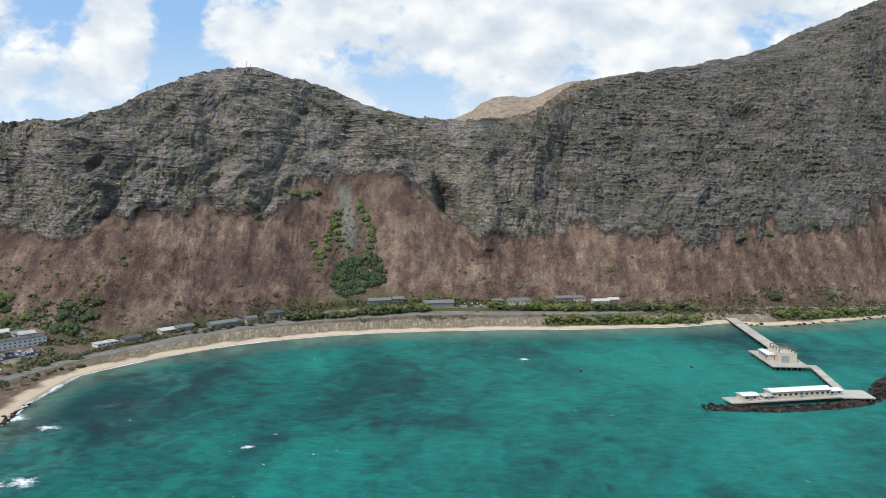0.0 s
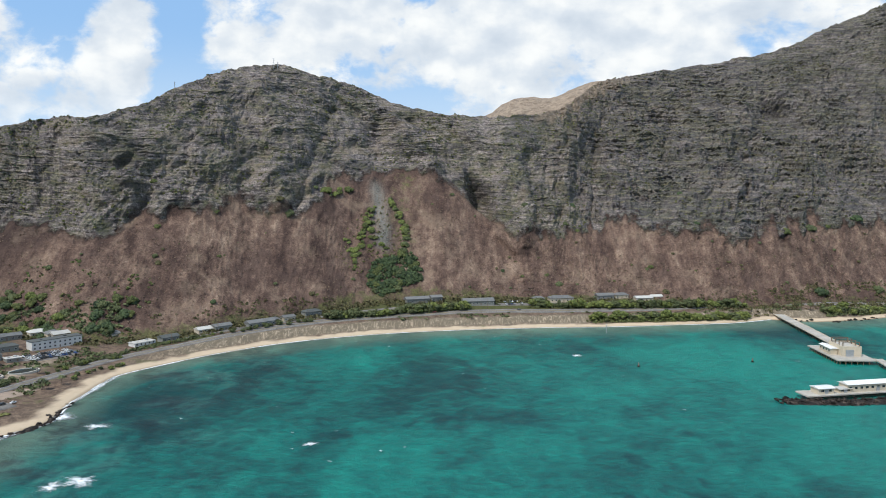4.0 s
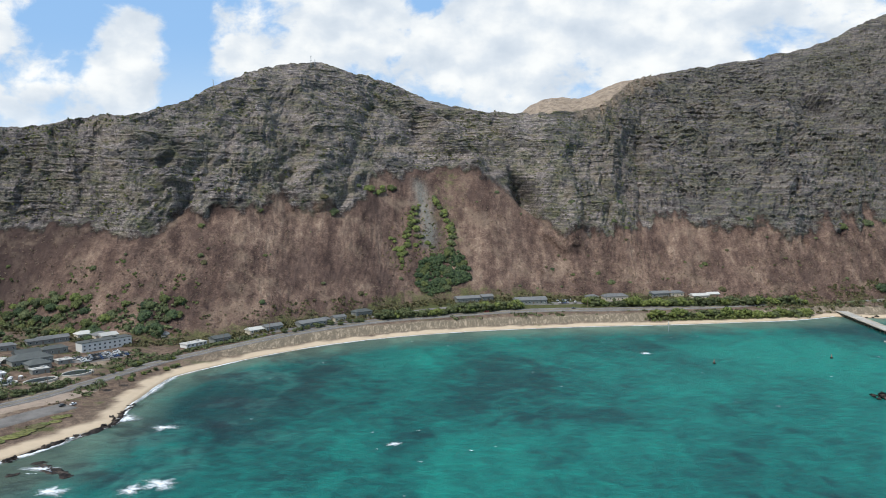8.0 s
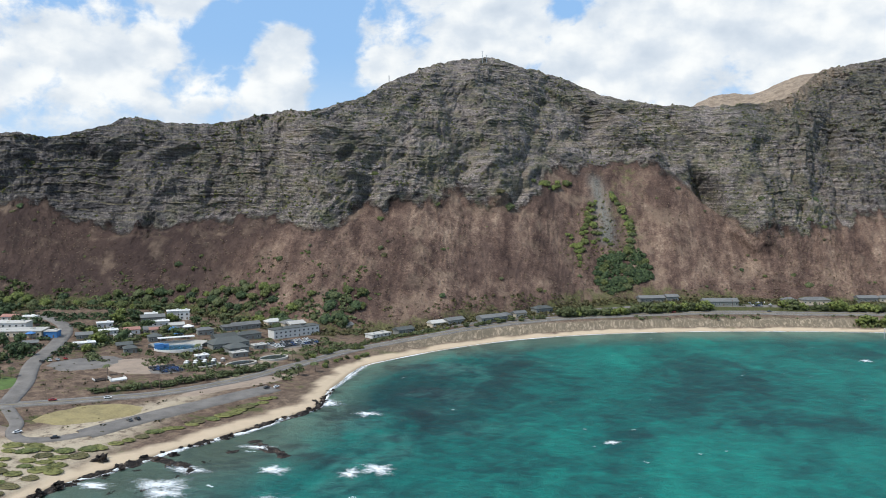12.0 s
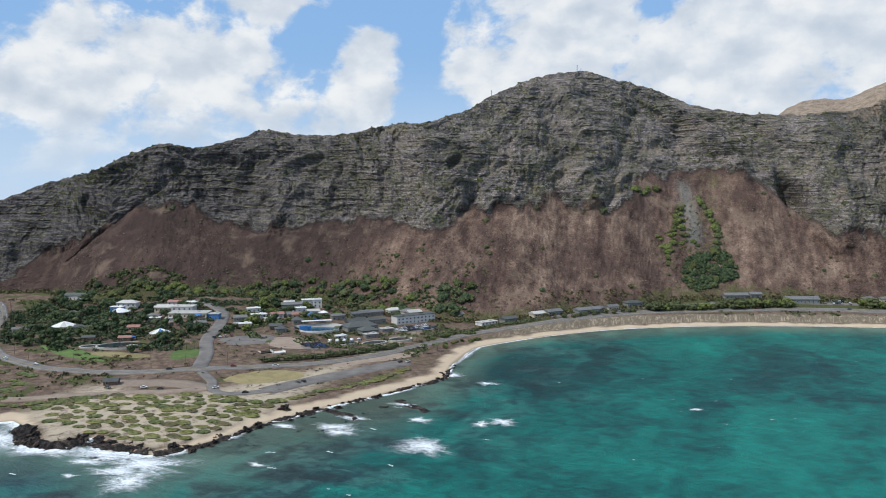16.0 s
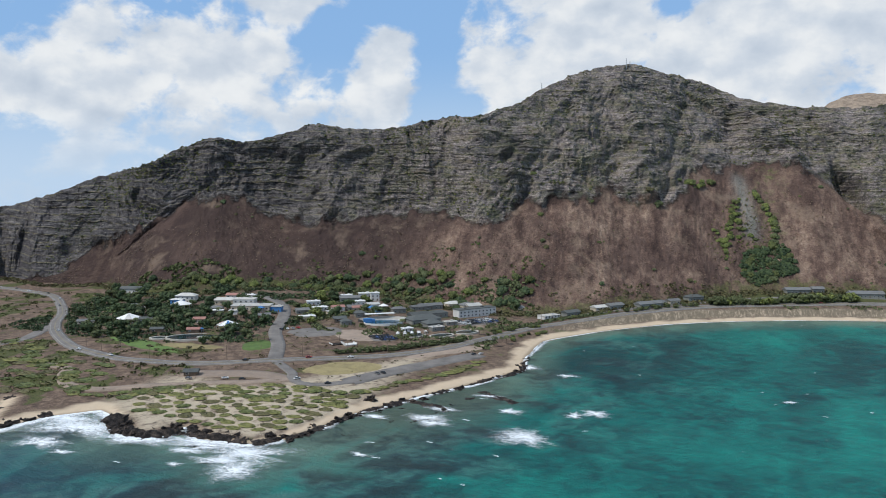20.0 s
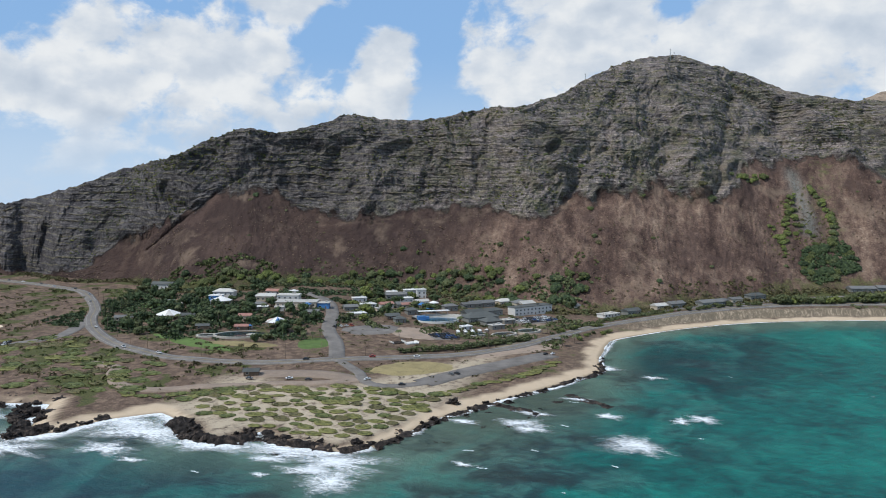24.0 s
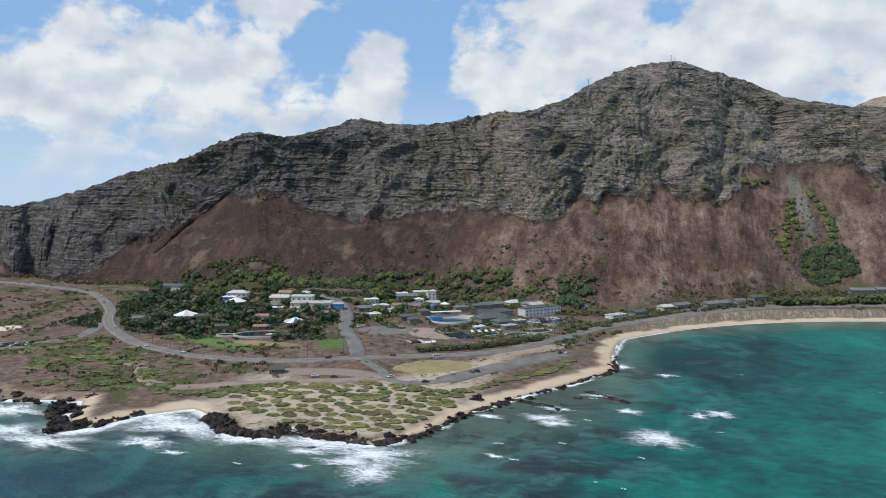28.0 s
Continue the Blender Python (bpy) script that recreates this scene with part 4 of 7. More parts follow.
ribbon("road", [(-423, 442), (-450, 446), (-480, 440), (-500, 436)], 16, DIRT, 0.3, 1.0, label="bare dirt turnout beside the highway", category="track")
ribbon("road", [(-280, 778), (-230, 822), (-180, 866), (-120, 905), (-60, 932), (10, 948), (90, 960), (160, 974), (230, 983)], 7, ASPHALT, 0.35, 1.2, label="lane between the bay houses", category="road")
patch("ground", -404, 486, 30, 17, 42, DRY_GRASS, 0.35, "dry mown grass between the roads", "grass", seed=4)
patch("ground", -352, 575, 52, 9, 62, DIRT, 0.25, "bare tan strip beside the highway", "ground", seed=6)
patch("ground", -494, 520, 12, 17, 30, LAWN, 0.45, "bright green lawn by the side road", "lawn", seed=7)
patch("ground", -722, 640, 22, 13, 10, LAWN, 0.45, "green lawn among the village trees", "lawn", seed=8)
patch("ground", -585, 500, 48, 9, -20, LAWN, 0.4, "strip of green grass beside the lagoon", "lawn", seed=9)
patch("ground", -545, 503, 30, 7, 5, DRY_GRASS, 0.55, "dry grass bank below the lagoon", "grass", seed=10)
patch("pavement", -475, 585, 26, 20, 60, ASPHALT, 0.4, "empty grey car park beside the side road", "parking lot", seed=11)
patch("ground", -440, 590, 22, 26, 50, DIRT, 0.35, "bare dirt field inside the park", "ground", seed=13)
patch("ground", -820, 520, 26, 16, 20, simple("pale_beach_sand", (0.60, 0.50, 0.36), 0.95, 0.15, 0.1, 0.3), 0.5, "pale sand of the next beach", "sand", seed=15)
patch("pavement", -370, 706, 26, 12, 55, ASPHALT, 0.5, "asphalt car park below the long building", "parking lot", seed=16, wob_amp=0.05)
patch("pavement", -417, 588, 13, 11, 55, ASPHALT, 0.5, "asphalt car park behind the hedge", "parking lot", seed=17, wob_amp=0.05)


# ---- trees and shrubs ----
def leaf_cloud(rng, lumps, leaves, size, core=0.72):
    """Leaves as small bent quads around lumps, over ragged inner masses: arrays of points and faces."""
    verts, faces = [], []
    for lx, ly, lz, rx, rz in lumps:
        bm = bmesh.new()
        bmesh.ops.create_icosphere(bm, subdivisions=2, radius=1)
        for v in bm.verts:
            k = core * (1 + 0.38 * noise.noise(v.co * 2.3 + Vector((lx, ly, lz))))
            v.co = Vector((lx + v.co.x * rx * k, ly + v.co.y * rx * k, lz + v.co.z * rz * k))
        o = len(verts)
        bm.verts.ensure_lookup_table()
        verts += [tuple(v.co) for v in bm.verts]
        faces += [tuple(o + v.index for v in f.verts) for f in bm.faces]
        bm.free()
        for _ in range(leaves):
            d = Vector((rng.gauss(0, 1), rng.gauss(0, 1), rng.gauss(0.25, 1))).normalized()
            q = rng.uniform(0.72, 1.12)
            c = Vector((lx + d.x * rx * q, ly + d.y * rx * q, lz + d.z * rz * q))
            a = Vector((rng.gauss(0, 1), rng.gauss(0, 1), rng.gauss(0, 0.6))).normalized()
            b = d.cross(a).normalized()
            s = size * rng.uniform(0.6, 1.4)
            o = len(verts)
            verts += [tuple(c - a * s), tuple(c + b * s * 0.6 + d * s * 0.3), tuple(c + a * s), tuple(c - b * s * 0.6 - d * s * 0.2)]
            faces.append((o, o + 1, o + 2, o + 3))
    return verts, faces


def mesh_of(name, verts, faces, mat):
    me = bpy.data.meshes.new(name)
    me.from_pydata(verts, [], faces)
    me.materials.append(mat)
    me.update()
    return me


def tree_master(seed, mat, height=7.0, spread_=4.2):
    rng = random.Random(seed)
    lumps = []
    for i in range(11):
        a, r = i * 2.399 + rng.uniform(-0.4, 0.4), spread_ * rng.uniform(0.1, 0.85)
        lumps.append((r * math.cos(a), r * math.sin(a), height * rng.uniform(0.28, 0.80) * (1 - 0.25 * r / spread_), spread_ * rng.uniform(0.32, 0.50), height * rng.uniform(0.16, 0.26)))
    crown = mesh_of("crown", *leaf_cloud(rng, lumps, 55, 0.42), mat)
    bm = bmesh.new()
    tube(bm, (0, 0, -0.8), (0.2, 0.1, height * 0.45), 0.38, 0.24, 7)
    for l in lumps[:5]:
        tube(bm, (0.2, 0.1, height * 0.42), (l[0] * 0.8, l[1] * 0.8, l[2]), 0.17, 0.06, 5)
    trunk = bpy.data.meshes.new("trunk")
    bm.to_mesh(trunk)
    bm.free()
    trunk.materials.append(BARK)
    return trunk, crown


TREES = [tree_master(10 + k, m, h, s) for k, (m, h, s) in enumerate(((LEAF, 7, 4.4), (LEAF_DARK, 8, 4.4), (LEAF, 6, 4.8), (LEAF_DARK, 9, 3.8), (LEAF_LIGHT, 6.5, 4.6)))]
TREE_LABELS = ["spreading green tree with a rounded crown", "dark green broad-leaved tree", "low wide green tree in leaf", "tall dark green broad-leaved tree", "light yellowish green tree"]


def tree(x, y, k, size, z=None, group="village trees"):
    rng = random.Random(int(x * 7 + y * 13))
    ob = empty("tree", pose(x, y, at_land(x, y) if z is None else z, 0, 0, rng.uniform(0, 360)) @ Matrix.Diagonal((size, size, size * rng.uniform(0.85, 1.15), 1)), TREE_LABELS[k], "tree", group)
    link("trunk", TREES[k][0], ob)
    link("crown", TREES[k][1], ob)
    return ob


def bush_master(seed, mat):
    rng = random.Random(seed)
    lumps = [(0, 0, 0.22, 0.62, 0.52)]
    for k in range(12):
        a, q = k * 2.399, 0.66 * math.sqrt((k + 0.6) / 12)
        lumps.append((q * math.cos(a), q * math.sin(a), 0.42 - 0.55 * q * q + rng.uniform(-0.08, 0.08), rng.uniform(0.24, 0.38), rng.uniform(0.24, 0.36)))
    return mesh_of("bush", *leaf_cloud(rng, lumps, 110, 0.055, 0.84), mat)


BUSHES = [bush_master(40 + k, m) for k, m in enumerate((LEAF, LEAF_DARK, LEAF_CREEP, LEAF_DRY, LEAF_LIGHT))]
BUSH_LABELS = ["rounded green bush on the slope", "dark green bush on the slope", "light green bush on the dry slope", "olive scrub bush on the dry slope", "yellowish green bush in the gully"]


def bush(x, y, z, r, k, group="slope bushes", tall=0.8, label="", lean=28):
    """A bush that leans out with the slope."""
    rng = random.Random(int(x * 5 + y * 11))
    ob = link("bush", BUSHES[k])
    ob.matrix_basis = pose(x, y, z - 0.1 * r, lean, 0, 0) @ pose(0, 0, 0, 0, 0, rng.uniform(0, 360)) @ Matrix.Diagonal((r, r * rng.uniform(0.8, 1.2), r * tall, 1))
    return tagged(ob, label or BUSH_LABELS[k], "bush", group)


def scatter(poly, count, gap, seed):
    """Places inside a polygon that keep a gap."""
    rng = random.Random(seed)
    xs, ys = [p[0] for p in poly], [p[1] for p in poly]
    got = []
    for _ in range(count * 40):
        x, y = rng.uniform(min(xs), max(xs)), rng.uniform(min(ys), max(ys))
        inside = False
        for (ax, ay), (bx, by) in zip(poly, poly[1:] + poly[:1]):
            if (ay > y) != (by > y) and x < (bx - ax) * (y - ay) / (by - ay) + ax:
                inside = not inside
        if inside and all(math.dist((x, y), q) > gap for q in got) and all(math.dist((x, y), q[:2]) > q[2] for q in KEEP_CLEAR):
            got.append((x, y))
            if len(got) >= count:
                break
    return got


def along(pts, gap, jitter, seed):
    rng = random.Random(seed)
    n = int(sum(math.dist(a, b) for a, b in zip(pts, pts[1:])) / gap)
    return [(x + rng.uniform(-jitter, jitter), y + rng.uniform(-jitter, jitter)) for x, y, _ in catmull([(a, b, 0) for a, b in pts], max(3, n))]


# buildings of the village and the park: x, y, length, depth, height, turn, roof, wall, label
HOUSES = [
    (-792, 738, 24, 11, 5.5, 12, "gable_dark", WHITE, "white house with a dark gabled roof"), (-752, 745, 28, 12, 4.5, 5, "hip_grey", CREAM, "long low house with a grey hipped roof"),
    (-706, 637, 15, 13, 4.5, 20, "hip_grey", WALL_GREY, "pavilion with a dark grey hipped roof"), (-708, 655, 8, 7, 4, 0, "hip_red", WHITE, "small building with a faded red roof"),
    (-632, 700, 14, 8, 4, 10, "gable_red", WHITE, "small hall with a faded red roof"), (-612, 698, 12, 8, 4, 10, "flat_white", WHITE, "flat white-roofed shed among trees"),
    (-573, 640, 36, 18, 5, 18, "flat_pale", CREAM, "wide building with a flat pale roof"), (-590, 655, 20, 14, 7, 18, "flat_pale", WHITE, "taller white block with a flat pale roof"),
    (-550, 646, 10, 10, 6, 18, "flat_pale", BLUE, "bright blue building end beside the side road"), (-599, 620, 13, 7, 3.5, 25, "flat_white", WALL_GREY, "low grey shed with a white roof"),
    (-522, 678, 15, 9, 4, 40, "flat_white", WHITE, "white store building with flat roof"), (-510, 630, 15, 8, 4, 40, "flat_white", CREAM, "cream snack building with white roof"),
    (-508, 690, 12, 8, 4, 40, "gable_red", WHITE, "kitchen building with a faded red roof"), (-495, 700, 14, 9, 4, 40, "gable_grey", WALL_GREY, "grey gabled workshop in the park"),
    (-470, 628, 9, 8, 4, 40, "hip_dark", WALL_GREY, "dark hip-roofed kiosk by the pool"), (-476, 672, 10, 9, 4.5, 40, "hip_dark", WALL_GREY, "dark hip-roofed hut by the pool"),
    (-515, 770, 13, 9, 6, 30, "flat_white", WHITE, "white block on the slope"), (-500, 762, 9, 8, 8, 30, "flat_white", WHITE, "tall white tank building on slope"), (-528, 752, 11, 8, 5, 30, "flat_white", WHITE, "white service building on the slope"),
    (-414, 676, 30, 16, 5, 48, "hip_dark", WALL_GREY, "main hall with a dark grey hipped roof"), (-400, 662, 16, 13, 5, 48, "hip_dark", WALL_GREY, "side hall with a dark grey hipped roof"), (-424, 690, 18, 12, 5.5, 48, "gable_dark", WALL_GREY, "rear hall with a dark gabled roof"),
    (-390, 682, 11, 8, 3.5, 48, "flat_pale", WALL_GREY, "entrance shelter with a pale flat roof"), (-412, 630, 9, 6, 3.5, 48, "flat_white", WHITE, "white open snack pavilion"),
    (-382, 736, 44, 11, 7.5, 52, "flat_dark", WHITE, "long two-storey white building"), (-433, 748, 25, 9, 4.5, 45, "gable_grey", WALL_GREY, "long grey-roofed building in the park"), (-440, 738, 20, 7, 4, 45, "gable_grey", WALL_GREY, "lower grey-roofed building in the park"),
    (-415, 770, 16, 10, 4.5, 45, "hip_pale", CREAM, "pale hip-roofed building below trees"), (-400, 768, 13, 11, 5, 50, "hip_grey", CREAM, "first grey pyramid-roofed pavilion"), (-391, 780, 13, 11, 5, 50, "hip_grey", CREAM, "second grey pyramid-roofed pavilion"),
    (-382, 792, 13, 11, 5, 50, "hip_grey", CREAM, "third grey pyramid-roofed pavilion"), (-369, 812, 22, 11, 5, 52, "gable_pale", CREAM, "long cream building with a pale roof"),
    (-440, 873, 20, 9, 4, 20, "gable_dark", TIMBER, "dark timber house on the slope"), (-455, 842, 15, 8, 4, 20, "gable_dark", TIMBER, "dark timber cottage among bushes"),
    (-492, 434, 9, 7, 3.2, 25, "gable_dark", TIMBER, "dark open beach hut by the dirt track"),
    (-312, 756, 21, 10, 3.4, 55, "flat_pale", WHITE, "white flat-roofed store building beside the highway"), (-293, 770, 17, 9, 4.5, 52, "gable_dark", WALL_GREY, "house with dark panels on its roof"), (-268, 799, 18, 9, 3.6, 48, "gable_pale", CREAM, "white house with a pale gabled roof"),
    (-255, 808, 18, 9, 4.5, 48, "gable_grey", WALL_GREY, "grey-roofed bay house by the lane"), (-223, 830, 29, 10, 4.5, 45, "gable_grey", WALL_GREY, "long grey-roofed house by the bay"), (-212, 842, 11, 8, 4.5, 45, "hip_grey", CREAM, "small grey hip-roofed house"),
    (-200, 853, 13, 8, 4.5, 42, "gable_grey", CREAM, "cream house with a grey roof"), (-180, 876, 19, 10, 5, 40, "hip_dark", WALL_GREY, "bay house with a dark hipped roof"),
    (-73, 944, 27, 10, 5, 22, "gable_grey", WALL_GREY, "long grey-roofed house below the slope"), (-52, 952, 13, 9, 5.5, 22, "gable_grey", WALL_GREY, "grey gabled house below the slope"), (-4, 948, 35, 12, 5, 14, "gable_grey", WALL_GREY, "long house with a wide grey roof"),
    (66, 966, 13, 9, 5, 12, "hip_grey", WALL_GREY, "grey hip-roofed house by the bay"), (92, 970, 28, 11, 5, 12, "hip_grey", CREAM, "wide grey hip-roofed house by the bay"), (145, 985, 20, 10, 5, 12, "gable_grey", WALL_GREY, "bay house with a grey gable"),
    (165, 990, 16, 9, 5, 12, "hip_grey", CREAM, "bay house behind the hedge trees"), (190, 984, 20, 9, 4.5, 12, "gable_pale", CREAM, "low pale-roofed bay house"), (207, 992, 13, 8, 4.5, 12, "gable_pale", CREAM, "small pale-roofed bay house"),
    (-392, 768, 18, 10, 5, 50, "gable_pale", CREAM, "pale-roofed cottage below the slope"), (-346, 781, 14, 9, 5, 52, "gable_grey", CREAM, "grey-roofed cottage below the slope"),
    (-676, 681, 20, 11, 7, 15, "hip_pale", WHITE, "white house with blue trim and a pale roof"), (-671, 659, 12, 8, 6.8, 15, "flat_white", BLUE, "small blue building with a white roof"), (-621, 667, 18, 10, 5, 18, "gable_pale", CREAM, "cream hall with a pale gabled roof"),
    (-642, 577, 13, 8, 4, 20, "gable_dark", TIMBER, "brown hut with a dark roof among palms"), (-589, 580, 10, 7, 4, 25, "gable_red", CREAM, "cream hut with a faded red roof"), (-570, 545, 10, 6, 3.5, 25, "gable_red", TIMBER, "brown lagoon hut with red roof"),
    (-605, 629, 12, 8, 4.5, 20, "hip_grey", WALL_GREY, "grey hip-roofed house among trees"), (-601, 538, 10, 6, 3.5, 25, "gable_dark", TIMBER, "dark thatched hut beside the lagoon"), (-700, 566, 15, 7, 3.5, 30, "gable_grey", CREAM, "low cream shed beside the pines"),
    (-575, 615, 11, 7, 4, 25, "flat_pale", WHITE, "white kiosk with a pale flat roof"), (-543, 612, 10, 7, 3.5, 40, "gable_grey", TIMBER, "grey-roofed hut beside the side road"),
    (-519, 740, 20, 9, 5, 35, "gable_grey", WALL_GREY, "long grey-roofed workshop behind the park"), (-504, 728, 14, 9, 5, 35, "flat_white", WHITE, "white flat-roofed plant building in the park"), (-501, 666, 13, 8, 4.5, 40, "flat_pale", CREAM, "cream park building with a pale roof"),
    (-480, 636, 11, 8, 4, 40, "gable_dark", TIMBER, "dark-roofed timber pavilion by the pool"), (-484, 720, 12, 8, 5, 40, "gable_pale", WHITE, "white shed with a pale gabled roof"), (-453, 712, 13, 8, 5, 42, "hip_grey", WALL_GREY, "grey hip-roofed house behind the pool"),
    (-492, 699, 9, 7, 4, 40, "gable_red", CREAM, "small cream house with a red roof"), (-540, 700, 13, 8, 4.5, 35, "flat_white", WHITE, "low white service block beside the trees"), (-528, 655, 12, 8, 4, 38, "gable_grey", WALL_GREY, "grey-roofed ticket building in the park"),
    (-413, 711, 20, 9, 5, 48, "hip_dark", WALL_GREY, "dark hip-roofed hall behind the main hall"), (-391, 648, 12, 7, 4, 48, "flat_pale", WALL_GREY, "grey flat-roofed ticket hall"),
]
KEEP_CLEAR = [(h[0], h[1], max(h[2], h[3]) * 0.62 + 2) for h in HOUSES] + [(-558, 530, 26), (-584, 519, 12), (-443, 651, 22), (-379, 627, 14), (-365, 653, 14), (-663, 578, 16), (-652, 639, 14), (-548, 562, 14), (-722, 640, 16), (-370, 706, 20), (-417, 588, 14), (-494, 520, 14)]
KEEP_CLEAR += [(x, y, 9) for x, y, _ in catmull([(a, b, 0) for a, b in HIGHWAY], 260)] + [(x, y, 9) for x, y, _ in catmull([(-459, 487, 0), (-479, 526, 0), (-506, 568, 0), (-531, 625, 0), (-558, 673, 0), (-625, 714, 0)], 40)]

village = [(-770, 600), (-735, 560), (-690, 530), (-615, 500), (-505, 510), (-515, 560), (-560, 660), (-590, 715), (-661, 745), (-830, 765)]
rng = random.Random(5)
for x, y in scatter(village, 124, 7.2, 2):
    tree(x, y, rng.choice((0, 1, 1, 2, 3, 1)), rng.uniform(0.85, 1.5))
for x, y in scatter([(-560, 690), (-500, 600), (-470, 640), (-450, 720), (-400, 790), (-340, 800), (-350, 840), (-440, 830), (-560, 790)], 50, 8.5, 3):
    tree(x, y, rng.choice((0, 1, 2, 0, 4)), rng.uniform(0.8, 1.5), group="park trees")
for x, y in along([(-425, 522), (-395, 549), (-375, 582), (-357, 615)], 4.6, 1.0, 4):
    tree(x, y, rng.choice((0, 2)), rng.uniform(0.65, 0.85), group="hedge by the highway")
for x, y in along([(-345, 648), (-330, 700), (-310, 712)], 5, 4, 5) + along([(-322, 640), (-316, 668), (-300, 690)], 6, 4, 6):
    tree(x, y, rng.choice((0, 2, 4)), rng.uniform(0.45, 0.7), group="roadside trees")
for pts, gap, jit, s, ks, sz in (([(-160, 869), (-136, 880), (-89, 902), (-51, 917), (-19, 928)], 5.6, 2.2, 7, (0, 2, 0, 4), 1.55), ([(60, 948), (136, 950), (188, 960), (237, 967), (305, 984)], 6.8, 2.5, 8, (0, 2, 4, 4), 1.6),
                                 ([(122, 917), (169, 926), (210, 932), (251, 938), (300, 953)], 6.2, 2.0, 9, (4, 2, 4), 1.45), ([(395, 972), (442, 984), (496, 1008), (572, 1043), (640, 1075)], 7.5, 3.0, 10, (0, 4, 4), 1.4),
                                 ([(-242, 800), (-210, 830), (-176, 858)], 7.5, 2, 11, (0, 2), 0.75), ([(-297, 752), (-269, 779), (-242, 800)], 9, 1.5, 12, (2, 4), 0.5), ([(-398, 862), (-383, 800), (-354, 772), (-390, 830)], 10, 6, 13, (1, 0, 1), 1.35)):
    for x, y in along(pts, gap, jit, s):
        tree(x, y, rng.choice(ks), sz * rng.uniform(0.75, 1.2), group="bay trees")


def mountain_points():
    me = bpy.data.objects["mountain"].data
    co = np.empty(len(me.vertices) * 3, np.float32)
    me.vertices.foreach_get("co", co)
    return co.reshape(-1, 3)[::3]


MOUNT = mountain_points()


def on_slope(x, y):
    near = MOUNT[np.argmin(np.hypot(MOUNT[:, 0] - x, MOUNT[:, 1] - y))]
    return max(float(near[2]), at_land(x, y))


# bushes on the slope: x, y, radius
GULLY_BUSHES = []
for line, gap, lo, hi, ks in (([(-160, 1000), (-153, 985), (-145, 967)], 2.5, 2.1, 3.6, (4, 2, 4)), ([(-136, 1052), (-141, 1024), (-145, 1001), (-145, 987)], 2.4, 2.4, 4.1, (4, 4, 2)), ([(-131, 1030), (-132, 1012)], 4.5, 3, 4.4, (4, 2)),
                             ([(-116, 1072), (-101, 1052), (-92, 1034), (-93, 1008)], 2.4, 2.7, 4.8, (2, 4, 0)), ([(-201, 1040), (-186, 1046), (-170, 1062)], 4.5, 3.6, 6, (2, 0, 4)), ([(-112, 1000), (-125, 1012), (-130, 1000)], 5, 2.4, 4, (4, 2))):
    for x, y in along(line, gap, 3.6, 90 + len(GULLY_BUSHES)):
        GULLY_BUSHES.append((x, y))
        r = 1.25 * rng.uniform(lo, hi)
        bush(x, y, on_slope(x, y) + 0.1 * r, r, rng.choice(ks), "gully bushes", 0.85)
for x, y in scatter([(-131, 970), (-124, 988), (-99, 1006), (-83, 1012), (-71, 993), (-70, 978), (-113, 947), (-128, 952)], 62, 4.4, 95):
    r = rng.uniform(4.2, 6.8)
    bush(x, y, on_slope(x, y), r, rng.choice((1, 1, 0, 1, 2)), "gully bushes", 0.95, "dense dark green thicket bush in the gully")
FOOT_BUSHES = [(-371, 803, 8.1), (-368, 791, 8), (-343, 817, 5.6), (-367, 775, 7.3), (-356, 782, 7.3), (-406, 772, 8), (-410, 763, 6.2), (-185, 905, 4.6), (27, 1017, 3.6), (94, 1005, 5.7), (209, 1033, 5.2), (220, 998, 5.8),
               (411, 1018, 10), (492, 1044, 8.9), (-353, 907, 5), (-338, 867, 4.5), (-272, 839, 4), (-226, 986, 7.8), (-299, 945, 3.5), (-235, 980, 5.7)]
SIDE_BUSHES = [(-554, 799, 7.4), (-527, 796, 7.3), (-519, 811, 6.8), (-494, 813, 6.7), (-462, 813, 7.8), (-450, 793, 7.1), (-427, 797, 6.5), (-399, 791, 7.5), (-369, 802, 7), (-360, 817, 6.5), (-346, 800, 7.5),
               (-360, 783, 6.3), (-583, 788, 7.4), (-609, 773, 6.2), (-640, 780, 6.3), (-649, 770, 6.3), (-673, 764, 6.9), (-707, 750, 6.3), (-551, 843, 5.1), (-438, 839, 4.3), (-343, 873, 4), (-742, 739, 7.7),
               (-772, 739, 6.5), (-563, 804, 6.2), (-502, 800, 6), (-474, 791, 5.9), (-411, 778, 5.7), (-435, 782, 5.2)]
CLIFF_BUSHES = [(111, 1084, 6.1), (277, 1081, 5.5), (393, 1085, 8.1), (428, 1097, 9.9), (501, 1126, 10.3), (454, 1106, 5.9), (58, 1084, 6.1), (122, 1114, 6.3), (126, 1081, 5.3), (-36, 1091, 4.6), (282, 1184, 6), (-370, 945, 5.7), (-408, 928, 4.2), (-753, 864, 5.7)]
for i, (x, y, r) in enumerate(FOOT_BUSHES):
    bush(x, y, on_slope(x, y), r, (1, 0, 2, 3)[i % 4] if i > 6 else 1)
for i, (x, y, r) in enumerate(SIDE_BUSHES):
    bush(x, y, on_slope(x, y), r, (0, 2, 1, 0)[i % 4], tall=0.9)
